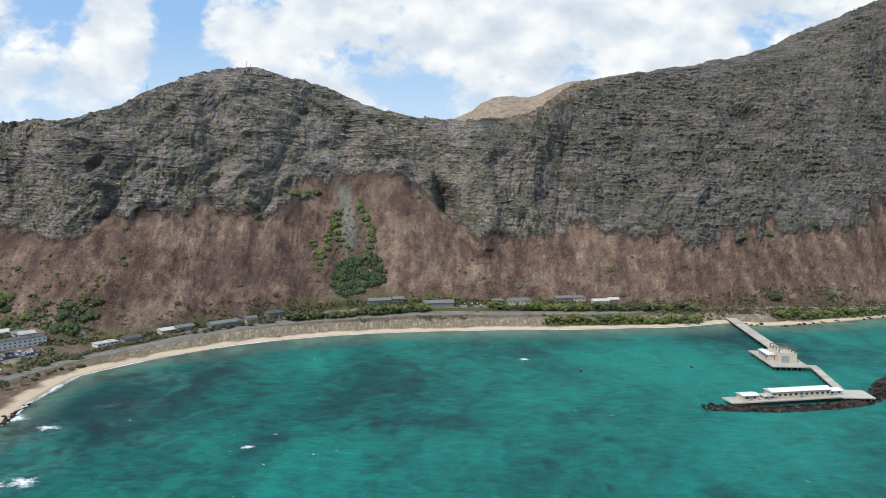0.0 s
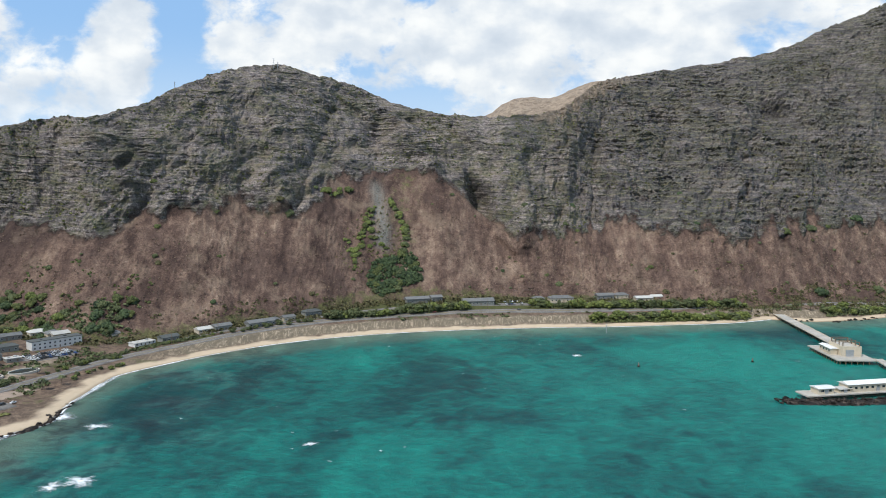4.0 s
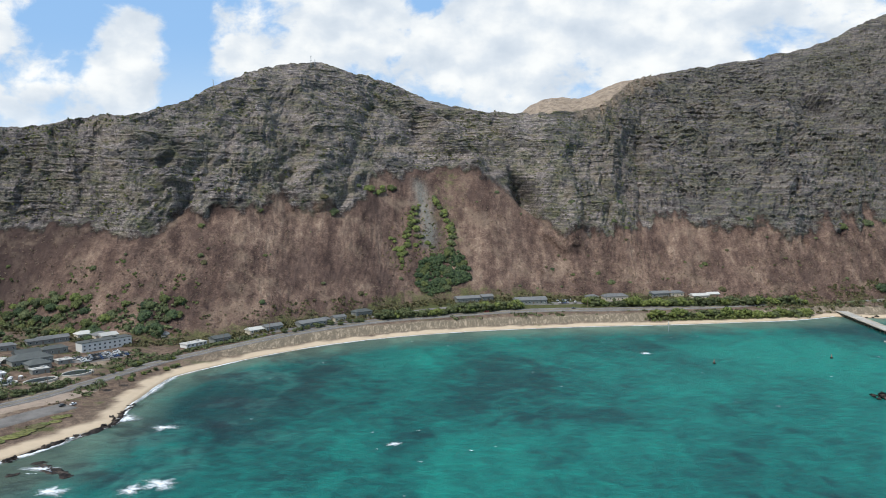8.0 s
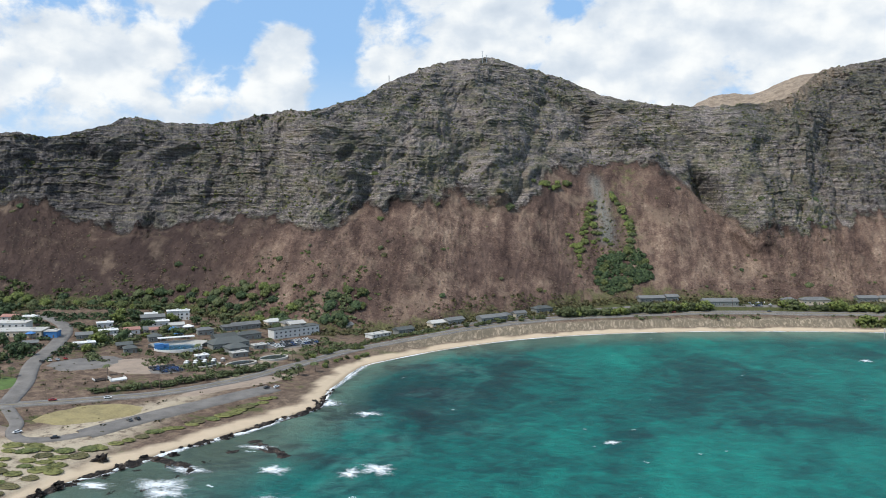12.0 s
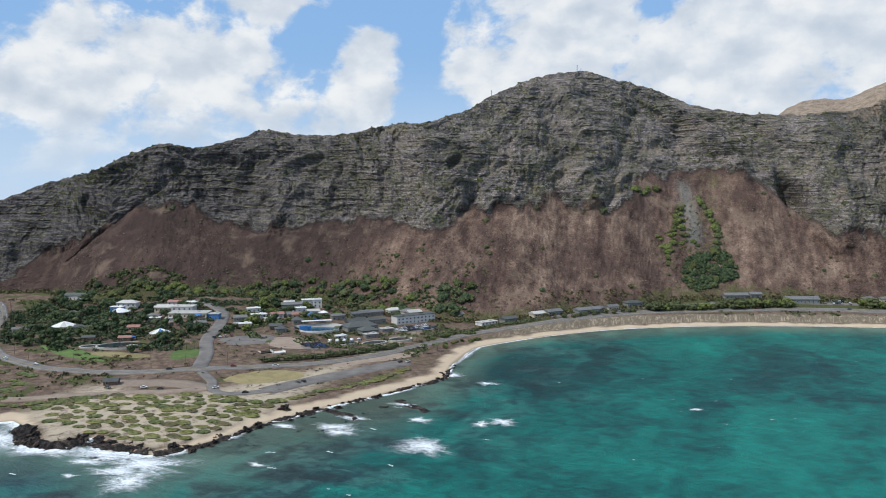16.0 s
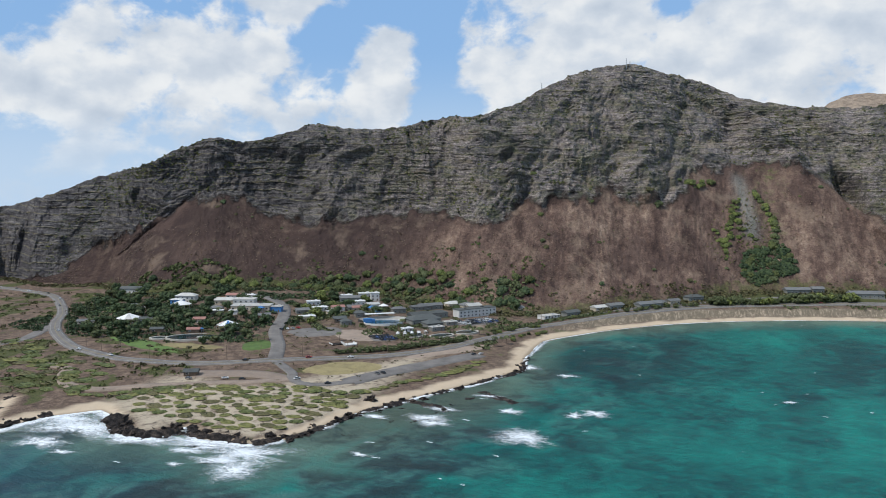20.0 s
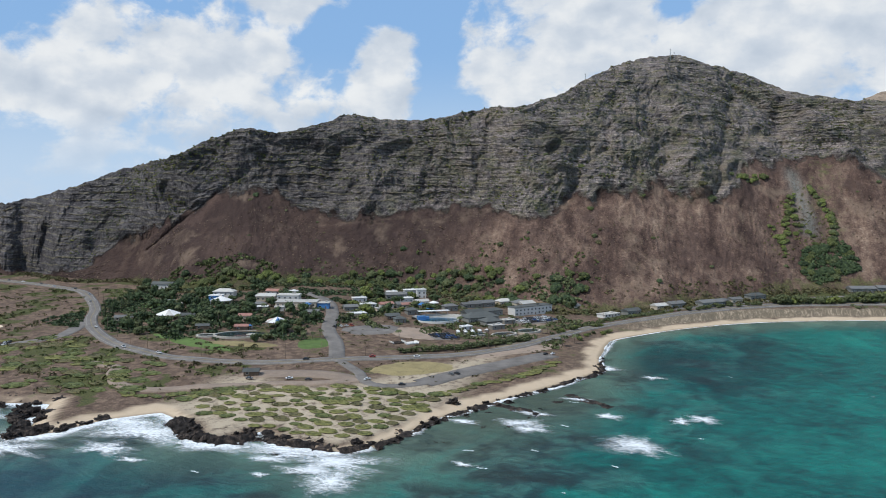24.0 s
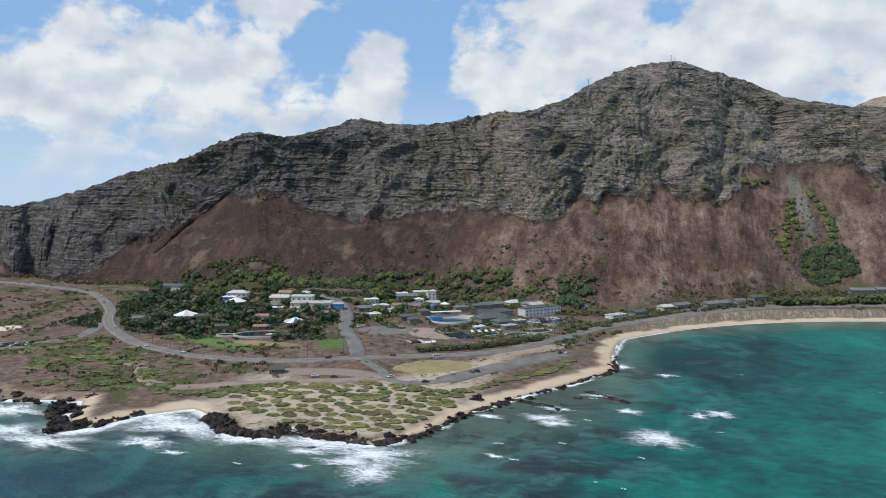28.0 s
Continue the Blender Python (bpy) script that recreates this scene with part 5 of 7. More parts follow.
for poly, count, gap, seed in (([(-640, 766), (-598, 772), (-540, 785), (-440, 790), (-430, 812), (-484, 822), (-560, 815), (-600, 795)], 44, 9.5, 96), ([(-434, 775), (-376, 772), (-334, 792), (-340, 826), (-372, 812), (-406, 790)], 10, 11, 97), ([(-790, 735), (-730, 736), (-646, 760), (-650, 772), (-730, 752), (-790, 750)], 26, 8, 98)):
    for x, y in scatter(poly, count, gap, seed):
        r = rng.uniform(4.5, 7.8)
        bush(x, y, on_slope(x, y) + 0.2 * r, r, rng.choice((0, 2, 4, 1, 2, 4)), "slope-foot trees", 1.0, "bushy green tree at the foot of the slope")
for i, (x, y, r) in enumerate(CLIFF_BUSHES):
    bush(x, y, on_slope(x, y), r * 0.9, (0, 1, 2)[i % 3], "cliff bushes", 0.7)
for i in range(90):
    x = rng.uniform(-780, 520)
    k = rng.uniform(0.08, 0.95)
    a, b = [np.array([np.interp(x, [p[0] for p in L], [p[c] for p in L]) for c in (1,)]) for L in (TOE, BASE)]
    y = float(a[0] + (b[0] - a[0]) * k)
    bush(x, y, on_slope(x, y), rng.uniform(1.4, 3.4), rng.choice((3, 3, 2, 0)), tall=0.7)


def thicket(name, spots, mat, label, seed, leaves=13, flat=0.8):
    """Many low leafy clumps, joined."""
    r = random.Random(seed)
    V, Fc = [], []
    P = np.array(spots)
    Zs = land_height(P[:, 0], P[:, 1])
    for (x, y, s), z in zip(spots, Zs):
        for _ in range(leaves):
            d = Vector((r.gauss(0, 1), r.gauss(0, 1), abs(r.gauss(0, 0.7)))).normalized()
            c = Vector((x, y, z + 0.3 * s)) + Vector((d.x * s * 1.3, d.y * s * 1.3, d.z * s * flat))
            a = Vector((r.gauss(0, 1), r.gauss(0, 1), r.gauss(0, 0.5))).normalized() * s * 0.62
            b = d.cross(a).normalized() * s * 0.5
            o = len(V)
            V.extend([tuple(c - a), tuple(c + b + d * s * 0.2), tuple(c + a), tuple(c - b)])
            Fc.append((o, o + 1, o + 2, o + 3))
    return tagged(new(name, mesh_of(name, V, Fc, mat)), label, "scrub", kind="stuff")


def spots_in(box_, count, seed, lo, hi, want):
    """Random places in a rectangle that want() accepts."""
    g = np.random.RandomState(seed)
    x, y = g.uniform(box_[0], box_[1], count), g.uniform(box_[2], box_[3], count)
    clear = np.ones(count, bool)
    for cx, cy, cr in KEEP_CLEAR:
        clear &= np.hypot(x - cx, y - cy) > cr * 0.8
    ok = clear & want(x, y, shore_distance(x, y))
    return [(a, b, c) for a, b, c in zip(x[ok], y[ok], g.uniform(lo, hi, ok.sum()))]


hedge = random.Random(79)
for line, size, mat, lab in (([(-347, 673), (-320, 719), (-297, 752), (-269, 779)], 1.5, LEAF, "clipped green hedge beside the highway"), ([(-160, 870), (-89, 903), (-19, 929)], 2.3, LEAF, "dense green hedge between highway and lane"),
                             ([(60, 948), (188, 960), (305, 984)], 2.2, LEAF, "dense green undergrowth behind the highway"), ([(120, 914), (210, 929), (300, 950)], 2.2, LEAF_CREEP, "grey-green shrubs on the bank above the beach"),
                             ([(395, 968), (496, 1003), (640, 1070)], 2.2, LEAF, "green shrubs along the rocky shore"), ([(-326, 796), (-281, 833), (-230, 862), (-192, 912), (-146, 945), (-55, 982), (83, 997), (226, 1006), (400, 1015), (560, 1062)], 2.2, LEAF_DRY, "olive hedge along the foot of the slope"),
                             ([(-192, 908), (-146, 941), (-55, 978), (83, 993), (226, 1002)], 1.8, LEAF_CREEP, "green shrubs behind the bay houses")):
    thicket("hedge", [(x + hedge.uniform(-3, 3), y + hedge.uniform(-2.5, 2.5), size * hedge.uniform(0.6, 1.2)) for x, y in along(line, 1.0, 1.5, int(size * 10))], mat, lab, int(size * 100), 14, 1.1)
g = random.Random(77)
foot = [(x + g.uniform(-6, 6), y + g.uniform(-14, 5), g.uniform(0.9, 2.4)) for x, y, _ in catmull([(p[0], p[1], 0) for p in TOE[1:-1]], 560) for _ in range(3)]
thicket("scrub", foot, LEAF_DRY, "olive scrub along the foot of the slope", 1)
open_ground = lambda seed, lim: (lambda x, y, d: (d > 20) & (fbm(x / 28, y / 22, 3, seed) > lim) & ~((x > -760) & (x < -500) & (y > 500)))
thicket("scrub", spots_in((-1000, -500, 370, 730), 3000, 1, 0.6, 1.7, open_ground(61, 0.02)), LEAF_DRY, "brown and olive scrub on the open ground", 2, 11, 0.6)
thicket("scrub", spots_in((-1000, -500, 370, 730), 2600, 2, 0.6, 1.8, open_ground(62, 0.10)), LEAF_CREEP, "patches of light green ground creeper", 3, 12, 0.4)
thicket("scrub", spots_in((-780, -500, 495, 770), 5200, 3, 0.7, 2.2, lambda x, y, d: (y > 500 + 0.25 * np.abs(x + 600)) & (fbm(x / 16, y / 16, 2, 63) > -0.15)), LEAF_DARK, "dark green garden undergrowth in the village", 4, 12)
thicket("scrub", spots_in((-560, -330, 590, 870), 3400, 4, 0.7, 2.2, lambda x, y, d: (y > 590 - 1.2 * (x + 480)) & (y > 590) & (fbm(x / 14, y / 14, 2, 64) > 0.06)), LEAF, "green undergrowth behind the park", 5, 12)
thicket("scrub", spots_in((-170, 640, 860, 1110), 3600, 5, 0.9, 2.0, lambda x, y, d: (d > 24) & (d < 75) & (fbm(x / 20, y / 20, 2, 65) > -0.12)), LEAF, "green hedges and scrub along the bay", 6, 12)
thicket("scrub", spots_in((-520, -330, 430, 640), 900, 6, 0.4, 1.0, lambda x, y, d: (d > 30) & (fbm(x / 14, y / 14, 2, 66) > 0.22)), LEAF_DRY, "low weeds between road and dunes", 7, 9, 0.5)


# low dune shrubs with sandy paths between them
def mound_mesh(seed, mat):
    r = random.Random(seed)
    lumps = [(0, 0, 0, 0.95, 0.16)] + [(0.6 * math.cos(k) * r.uniform(0.6, 1.1), 0.6 * math.sin(k) * r.uniform(0.6, 1.1), 0.02, r.uniform(0.28, 0.42), r.uniform(0.13, 0.19)) for k in range(7)]
    return mesh_of("shrub", *leaf_cloud(r, lumps, 40, 0.07, 0.95), mat)


MOUNDS = [mound_mesh(70 + k, m) for k, m in enumerate((LEAF_DUNE, LEAF_DUNE, LEAF_DRY, LEAF_CREEP))]
dunes = [(-497, 396), (-480, 362), (-440, 352), (-404, 345), (-379, 352), (-368, 410), (-380, 434), (-420, 431), (-450, 417), (-485, 404)]
spots = scatter(dunes, 135, 7.4, 21) + along([(-372, 430), (-360, 462), (-343, 492), (-330, 522), (-322, 552)], 6.5, 2.0, 22)
strip = along([(-560, 398), (-535, 378), (-508, 392), (-488, 406), (-470, 415)], 4.2, 2.5, 23) + along([(-505, 384), (-487, 398)], 4, 2, 26)
rough_ = scatter([(-760, 470), (-690, 430), (-640, 372), (-570, 372), (-540, 384), (-560, 440), (-640, 450), (-690, 500)], 60, 9, 24)
for i, (x, y) in enumerate(spots + strip + rough_):
    ob = link("shrub", MOUNDS[(0, 1, 0, 2, 3)[i % 5] if i < len(spots) else (3, 0, 3, 2)[i % 4]])
    s = rng.uniform(3.5, 5.9) if i < len(spots) + len(strip) else rng.uniform(4, 9)
    ob.matrix_basis = pose(x, y, at_land(x, y) + 0.25, 0, 0, rng.uniform(-30, 40)) @ Matrix.Diagonal((s * rng.uniform(0.95, 1.25), s * rng.uniform(0.65, 0.9), s * 0.75, 1))
    tagged(ob, "low yellowish green dune shrub in sand" if i % 5 < 3 else "low olive dune shrub in sand", "shrub", "dune shrubs")


def palm_parts():
    bm = bmesh.new()
    tube(bm, (0, 0, -0.5), (0.3, 0.1, 4), 0.26, 0.18, 7)
    tube(bm, (0.3, 0.1, 4), (0.5, 0.3, 7), 0.18, 0.14, 7)
    me = bpy.data.meshes.new("trunk")
    bm.to_mesh(me)
    bm.free()
    me.materials.append(BARK)
    V, Fc = [], []
    r = random.Random(3)
    for i in range(15):
        a = i * 2.399
        d = Vector((math.cos(a), math.sin(a), 0))
        side = Vector((-d.y, d.x, 0))
        lift = r.uniform(-0.1, 0.9)
        prev = None
        for j in range(6):
            q = j / 5
            c = Vector((0.5, 0.3, 7)) + d * (3.2 * q) + Vector((0, 0, lift * q * 1.6 - 2.6 * q * q))
            w = 0.55 * math.sin(math.pi * min(1, q * 0.85 + 0.12))
            row = (len(V), len(V) + 1, len(V) + 2)
            V += [tuple(c - side * w - Vector((0, 0, w * 0.5))), tuple(c), tuple(c + side * w - Vector((0, 0, w * 0.5)))]
            if prev:
                Fc += [(prev[0], prev[1], row[1], row[0]), (prev[1], prev[2], row[2], row[1])]
            prev = row
    return me, mesh_of("fronds", V, Fc, LEAF)


PALM = palm_parts()
PALMS = [(-329, 612), (-322, 628), (-500, 530), (-497, 536), (-505, 526), (-620, 560), (-610, 572), (-600, 580), (-640, 560), (-630, 590), (-560, 600), (-575, 590), (-590, 610), (-443, 560), (-352, 650), (-420, 640), (-650, 610), (175, 968), (130, 968), (300, 975), (355, 972), (368, 976), (380, 972), (345, 982), (-690, 560), (-670, 600)]
for x, y in PALMS:
    ob = empty("palm_tree", pose(x, y, at_land(x, y), 0, 0, rng.uniform(0, 360)) @ Matrix.Scale(rng.uniform(0.85, 1.25), 4), "slender coconut palm with drooping fronds", "palm tree", "palms")
    link("trunk", PALM[0], ob)
    link("fronds", PALM[1], ob)


def pine_parts():
    r = random.Random(9)
    V, Fc = [], []
    last = None
    for t in range(11):
        z, rad = 1.2 + t * 1.15, 2.3 * (1 - t / 12)
        hub = len(V)
        V.append((0, 0, z))
        for k in range(9):
            a = k * 0.698 + t * 0.4
            d, s = Vector((math.cos(a), math.sin(a), 0)), Vector((-math.sin(a), math.cos(a), 0))
            o = len(V)
            c = Vector((0, 0, z))
            V += [tuple(c + d * rad * 0.6 + s * 0.6 - Vector((0, 0, 0.3))), tuple(c + d * rad * r.uniform(0.8, 1.1) + Vector((0, 0, 0.25))), tuple(c + d * rad * 0.6 - s * 0.6 - Vector((0, 0, 0.3)))]
            Fc += [(hub, o, o + 1), (hub, o + 1, o + 2)]
        if last is not None:
            Fc.append((last, hub, last + 1))
        last = hub
    bm = bmesh.new()
    tube(bm, (0, 0, -0.6), (0, 0, 14), 0.3, 0.05, 6)
    me = bpy.data.meshes.new("trunk")
    bm.to_mesh(me)
    bm.free()
    me.materials.append(BARK)
    return me, mesh_of("branches", V, Fc, LEAF_DARK)


PINE = pine_parts()
for x, y in [(-724, 570), (-731, 578), (-737, 590), (-742, 597), (-749, 611), (-746, 620), (-752, 634), (-728, 584), (-735, 604), (-737, 669), (-730, 676), (-700, 665), (-690, 672)]:
    ob = empty("pine_tree", pose(x, y, at_land(x, y), 0, 0, rng.uniform(0, 360)) @ Matrix.Scale(rng.uniform(0.8, 1.15), 4), "narrow dark island pine with tiered branches", "pine tree", "row of pines")
    link("trunk", PINE[0], ob)
    link("branches", PINE[1], ob)


# ---- houses ----
ROOFS = {"grey": GREY_ROOF, "dark": DARK_ROOF, "pale": PALE_ROOF, "white": WHITE_ROOF, "red": RED_ROOF}
unit = {}


def shared_box(key, sx, sy, sz, mat):
    if key not in unit:
        bm = bmesh.new()
        box(bm, 0, 0, 0, sx, sy, sz)
        me = bpy.data.meshes.new(key.split("_")[0])
        bm.to_mesh(me)
        bm.free()
        me.materials.append(mat)
        unit[key] = me
    return unit[key]


def house(x, y, sx, sy, h, turn, roof, wall_mat, label):
    h = 0.82 * h if h < 6.5 else h
    z = min(at_land(x + dx, y + dy) for dx in (-sx / 3, 0, sx / 3) for dy in (-sx / 3, 0, sx / 3))
    zt = at_land(x, y)
    ob = empty("house", pose(x, y, zt, 0, 0, turn), label, "house")
    kind, tone = roof.split("_")
    bm = bmesh.new()
    box(bm, 0, 0, z - zt - 1.0, sx, sy, h + 1.0 + zt - z)
    part("wall", bm, wall_mat, ob)
    bm = bmesh.new()
    if kind == "flat":
        box(bm, 0, 0, h, sx + 1.0, sy + 1.0, 0.45)
        box(bm, sx * 0.22, sy * 0.1, h + 0.45, min(3, sx * 0.2), min(2.4, sy * 0.25), 1.0)
        box(bm, -sx * 0.28, -sy * 0.12, h + 0.45, 1.6, 1.4, 0.7)
    else:
        gable(bm, sx, sy, h, sy * 0.24, hip=sy * 0.5 if kind == "hip" else 0.0)
        if kind == "gable":
            box(bm, 0, 0, h, sx, 0.3, sy * 0.2)
    part("roof", bm, ROOFS[tone], ob)
    storeys = 2 if h > 6.5 else 1
    win = shared_box("window_pane", 1.5, 0.12, 1.3, GLASS)
    frm = shared_box("frame_window", 1.8, 0.10, 1.6, WHITE)
    for s in range(storeys):
        n = max(2, int(sx / 4.2))
        for i in range(n):
            for side in (-1, 1):
                if side == -1 and s == 0 and i == n // 2:
                    d = link("door", shared_box("door_leaf", 1.1, 0.14, 2.1, TIMBER), ob)
                    d.location = ((i + 0.5) / n * sx - sx / 2, side * (sy / 2 + 0.03), 0.05)
                    continue
                w = link("window", frm, ob)
                w.location = ((i + 0.5) / n * sx - sx / 2, side * (sy / 2 + 0.03), 1.0 + s * 3.2)
                g = link("pane", win, w)
                g.location = (0, side * 0.05, 0.15)
    return ob


for h in HOUSES:
    house(*h)


# ---- park features ----
def oval_ring(bm, rx, ry, z0, z1, thick, n=40, a0=0.0, a1=360.0):
    rows = []
    for i in range(n + 1):
        a = radians(a0 + (a1 - a0) * i / n)
        c, s = math.cos(a), math.sin(a)
        rows.append([bm.verts.new((rx * c, ry * s, z0)), bm.verts.new((rx * c, ry * s, z1)), bm.verts.new(((rx - thick) * c, (ry - thick) * s, z1)), bm.verts.new(((rx - thick) * c, (ry - thick) * s, z0))])
    for p, q in zip(rows, rows[1:]):
        for k in range(3):
            bm.faces.new((p[k], q[k], q[k + 1], p[k + 1]))


def disc(bm, rx, ry, z, n=40, wob_=0.0):
    bm.faces.new([bm.verts.new((rx * (1 + wob_ * math.sin(3 * i * 6.283 / n + 1)) * math.cos(i * 6.283 / n), ry * (1 + wob_ * math.sin(2 * i * 6.283 / n)) * math.sin(i * 6.283 / n), z)) for i in range(n)])


def show_pool(x, y, turn):
    ob = empty("show_pool", pose(x, y, at_land(x, y) + 0.2, 0, 0, turn), "oval show pool with white wall and blue water", "pool")
    bm = bmesh.new()
    oval_ring(bm, 18, 12, -1.5, 1.6, 0.6)
    part("wall", bm, WHITE, ob)
    bm = bmesh.new()
    disc(bm, 17.45, 11.45, 1.2)
    part("water", bm, POOL, ob, "deep blue pool water")
    bm = bmesh.new()
    for k in range(5):
        oval_ring(bm, 20.5 + k * 1.1, 14.5 + k * 1.1, -1, 1.6 + k * 0.5, 1.1, 24, 20, 150)
    part("stand", bm, PALE_ROOF, ob, "pale stepped seating")
    bm = bmesh.new()
    box(bm, -14, 4, 1, 7, 5, 3.5)
    box(bm, -9, 8, 1, 5, 4, 2.2)
    part("stage", bm, BLUE, ob, "blue painted stage rocks")
    bm = bmesh.new()
    for k in range(6):
        tube(bm, (-12 + k * 5, 17, 0), (-12 + k * 5, 17, 6.5), 0.15, 0.15, 6)
    part("post", bm, STEEL, ob)
    bm = bmesh.new()
    box(bm, 0, 17, 6.5, 28, 6, 0.3)
    part("canopy", bm, WHITE_ROOF, ob, "white canopy over the seats")


show_pool(-443, 651, 35)


def pond(x, y, rx, ry, turn, label):
    ob = empty("lagoon", pose(x, y, at_land(x, y) + 0.5, 0, 0, turn), label, "lagoon")
    bm = bmesh.new()
    oval_ring(bm, rx + 1.2, ry + 1.2, -2.0, 0.35, 1.2, 40)
    part("rim", bm, CONCRETE, ob)
    bm = bmesh.new()
    disc(bm, rx, ry, 0.0, 40)
    part("water", bm, POND, ob)
    return ob


lag = pond(-558, 530, 22, 13, 28, "dark lagoon with a pale stone rim")
bm = bmesh.new()
bmesh.ops.create_icosphere(bm, subdivisions=2, radius=1, matrix=pose(6, -2, 0) @ Matrix.Diagonal((5, 2.5, 0.8, 1)))
part("islet", bm, CONCRETE, lag, "pale stone islet")
pond(-584, 519, 7, 5, 28, "small dark lagoon with a pale rim")
pond(-379, 627, 11, 6, 55, "dark fish pond with a pale rim")
pond(-365, 653, 11, 7, 55, "round dark fish pond with a white rim")
pond(-398, 612, 9, 5, 55, "narrow dark tank with a pale rim")


def tent(x, y, r, h, label, mats, turn=0):
    """A fan-shaped canopy in gores on posts."""
    ob = empty("canopy_tent", pose(x, y, at_land(x, y), 0, 0, turn), label, "canopy")
    n = 10
    for i in range(n):
        a0, a1 = i * 6.2832 / n, (i + 1) * 6.2832 / n
        bm = bmesh.new()
        top = [bm.verts.new((0, 0, h + r * 0.38)), bm.verts.new((r * math.cos(a0), r * math.sin(a0), h)), bm.verts.new((r * math.cos(a1), r * math.sin(a1), h))]
        low = [bm.verts.new((v.co.x, v.co.y, v.co.z - 0.25)) for v in top]
        bm.faces.new(top)
        bm.faces.new(low[::-1])
        bm.faces.new((top[1], low[1], low[2], top[2]))
        part("gore", bm, mats[i % len(mats)], ob)
        bm = bmesh.new()
        tube(bm, (r * 0.96 * math.cos(a0), r * 0.96 * math.sin(a0), -1), (r * 0.96 * math.cos(a0), r * 0.96 * math.sin(a0), h - 0.1), 0.15, 0.15, 6)
        part("post", bm, STEEL, ob)
    return ob


tent(-663, 578, 11, 4.0, "white and grey fan-shaped canopy", (WHITE_ROOF, WHITE_ROOF, PALE_ROOF))
tent(-548, 562, 9.5, 4.5, "white and blue peaked canopy by the lagoon", (WHITE_ROOF, PALE_ROOF, WHITE_ROOF, BLUE, WHITE_ROOF))
tent(-652, 639, 10, 6.0, "round white-roofed hall with blue base", (WHITE_ROOF,))
for x, y, r, h, m, l in ((-566, 548, 3.2, 3, BLUE, "blue umbrella canopy by the lagoon"), (-572, 546, 2.2, 3, WHITE_ROOF, "white umbrella canopy by the lagoon"), (-560, 572, 3, 3, RED_ROOF, "faded red umbrella canopy by palms"), (-478, 704, 5, 4, BLUE, "bright blue shade canopy over seats"), (-465, 690, 4, 4, BLUE, "blue shade canopy beside the pool"), (-470, 715, 5, 5, WHITE_ROOF, "white shade canopy beside the pool"), (-560, 634, 4, 4, BLUE, "blue shade canopy by the hall")):
    tent(x, y, r, h, l, (m,))
for i in range(9):
    a, b = i % 5, i // 5
    tent(-412 + a * 4.5 + b * 2, 608 + a * 5 - b * 5, 1.6, 2.6, "white pointed sun umbrella", (WHITE_ROOF,))
for x, y, m, l in ((-431, 553, WHITE, "white paved court behind the hedge"), (-440, 549, LAVA, "black paved court behind the hedge")):
    ob = empty("court", pose(x, y, at_land(x, y) + 0.5, 0, 0, 50), l, "court")
    bm = bmesh.new()
    box(bm, 0, 0, -1.0, 10, 7, 1.0)
    part("slab", bm, m, ob)
    for k in (-5, 5):
        bm = bmesh.new()
        box(bm, k, 0, 0, 0.25, 7, 0.9)
        part("kerb", bm, WHITE, ob)


# ---- cars ----
def car_parts():
    bm = bmesh.new()
    box(bm, 0, 0, 0.35, 4.5, 1.8, 0.65)
    bmesh.ops.bevel(bm, geom=bm.edges[:], offset=0.14, segments=2, affect="EDGES")
    body = bpy.data.meshes.new("body")
    bm.to_mesh(body)
    bm.free()
    bm = bmesh.new()
    vs = box(bm, -0.15, 0, 0.98, 2.6, 1.6, 0.55)
    for v in vs:
        if v.co.z > 1.3:
            v.co.x = -0.25 + (v.co.x + 0.25) * 0.68
            v.co.y *= 0.86
    cabin = bpy.data.meshes.new("cabin")
    bm.to_mesh(cabin)
    bm.free()
    cabin.materials.append(GLASS)
    bm = bmesh.new()
    box(bm, -0.25, 0, 1.50, 1.7, 1.34, 0.06)
    roof = bpy.data.meshes.new("roof")
    bm.to_mesh(roof)
    bm.free()
    bm = bmesh.new()
    tube(bm, (0, -0.1, 0), (0, 0.1, 0), 0.33, 0.33, 12)
    wheel = bpy.data.meshes.new("wheel")
    bm.to_mesh(wheel)
    bm.free()
    wheel.materials.append(RUBBER)
    return body, cabin, roof, wheel


CAR = car_parts()
CAR_MESH = []
for m in CAR_PAINTS:
    pair = []
    for src in (CAR[0], CAR[2]):
        me = src.copy()
        me.materials.append(m)
        pair.append(me)
    CAR_MESH.append(pair)
CAR_NAMES = ["white", "silver", "black", "dark grey", "red", "dark blue"]


def car(x, y, turn, k, z=None, group="parked cars", state="parked"):
    ob = empty("car", pose(x, y, (at_land(x, y) + 0.55) if z is None else z, 0, 0, turn), "%s %s car on asphalt" % (state, CAR_NAMES[k]), "car", group)
    link("body", CAR_MESH[k][0], ob)
    link("cabin", CAR[1], ob)
    link("roof", CAR_MESH[k][1], ob)
    for wx in (-1.4, 1.4):
        for wy in (-0.82, 0.82):
            w = link("wheel", CAR[3], ob)
            w.location = (wx, wy, 0.33)
    return ob


def lot(cx, cy, turn, rows, cols, seed, fill, palette, dx=2.7, dy=7.0):
    r = random.Random(seed)
    c, s = math.cos(radians(turn)), math.sin(radians(turn))
    for i in range(cols):
        for j in range(rows):
            if r.random() < fill:
                u, v = (i - (cols - 1) / 2) * dx, (j - (rows - 1) / 2) * dy
                car(cx + u * c - v * s, cy + u * s + v * c, turn + 90 + r.uniform(-3, 3), r.choice(palette))


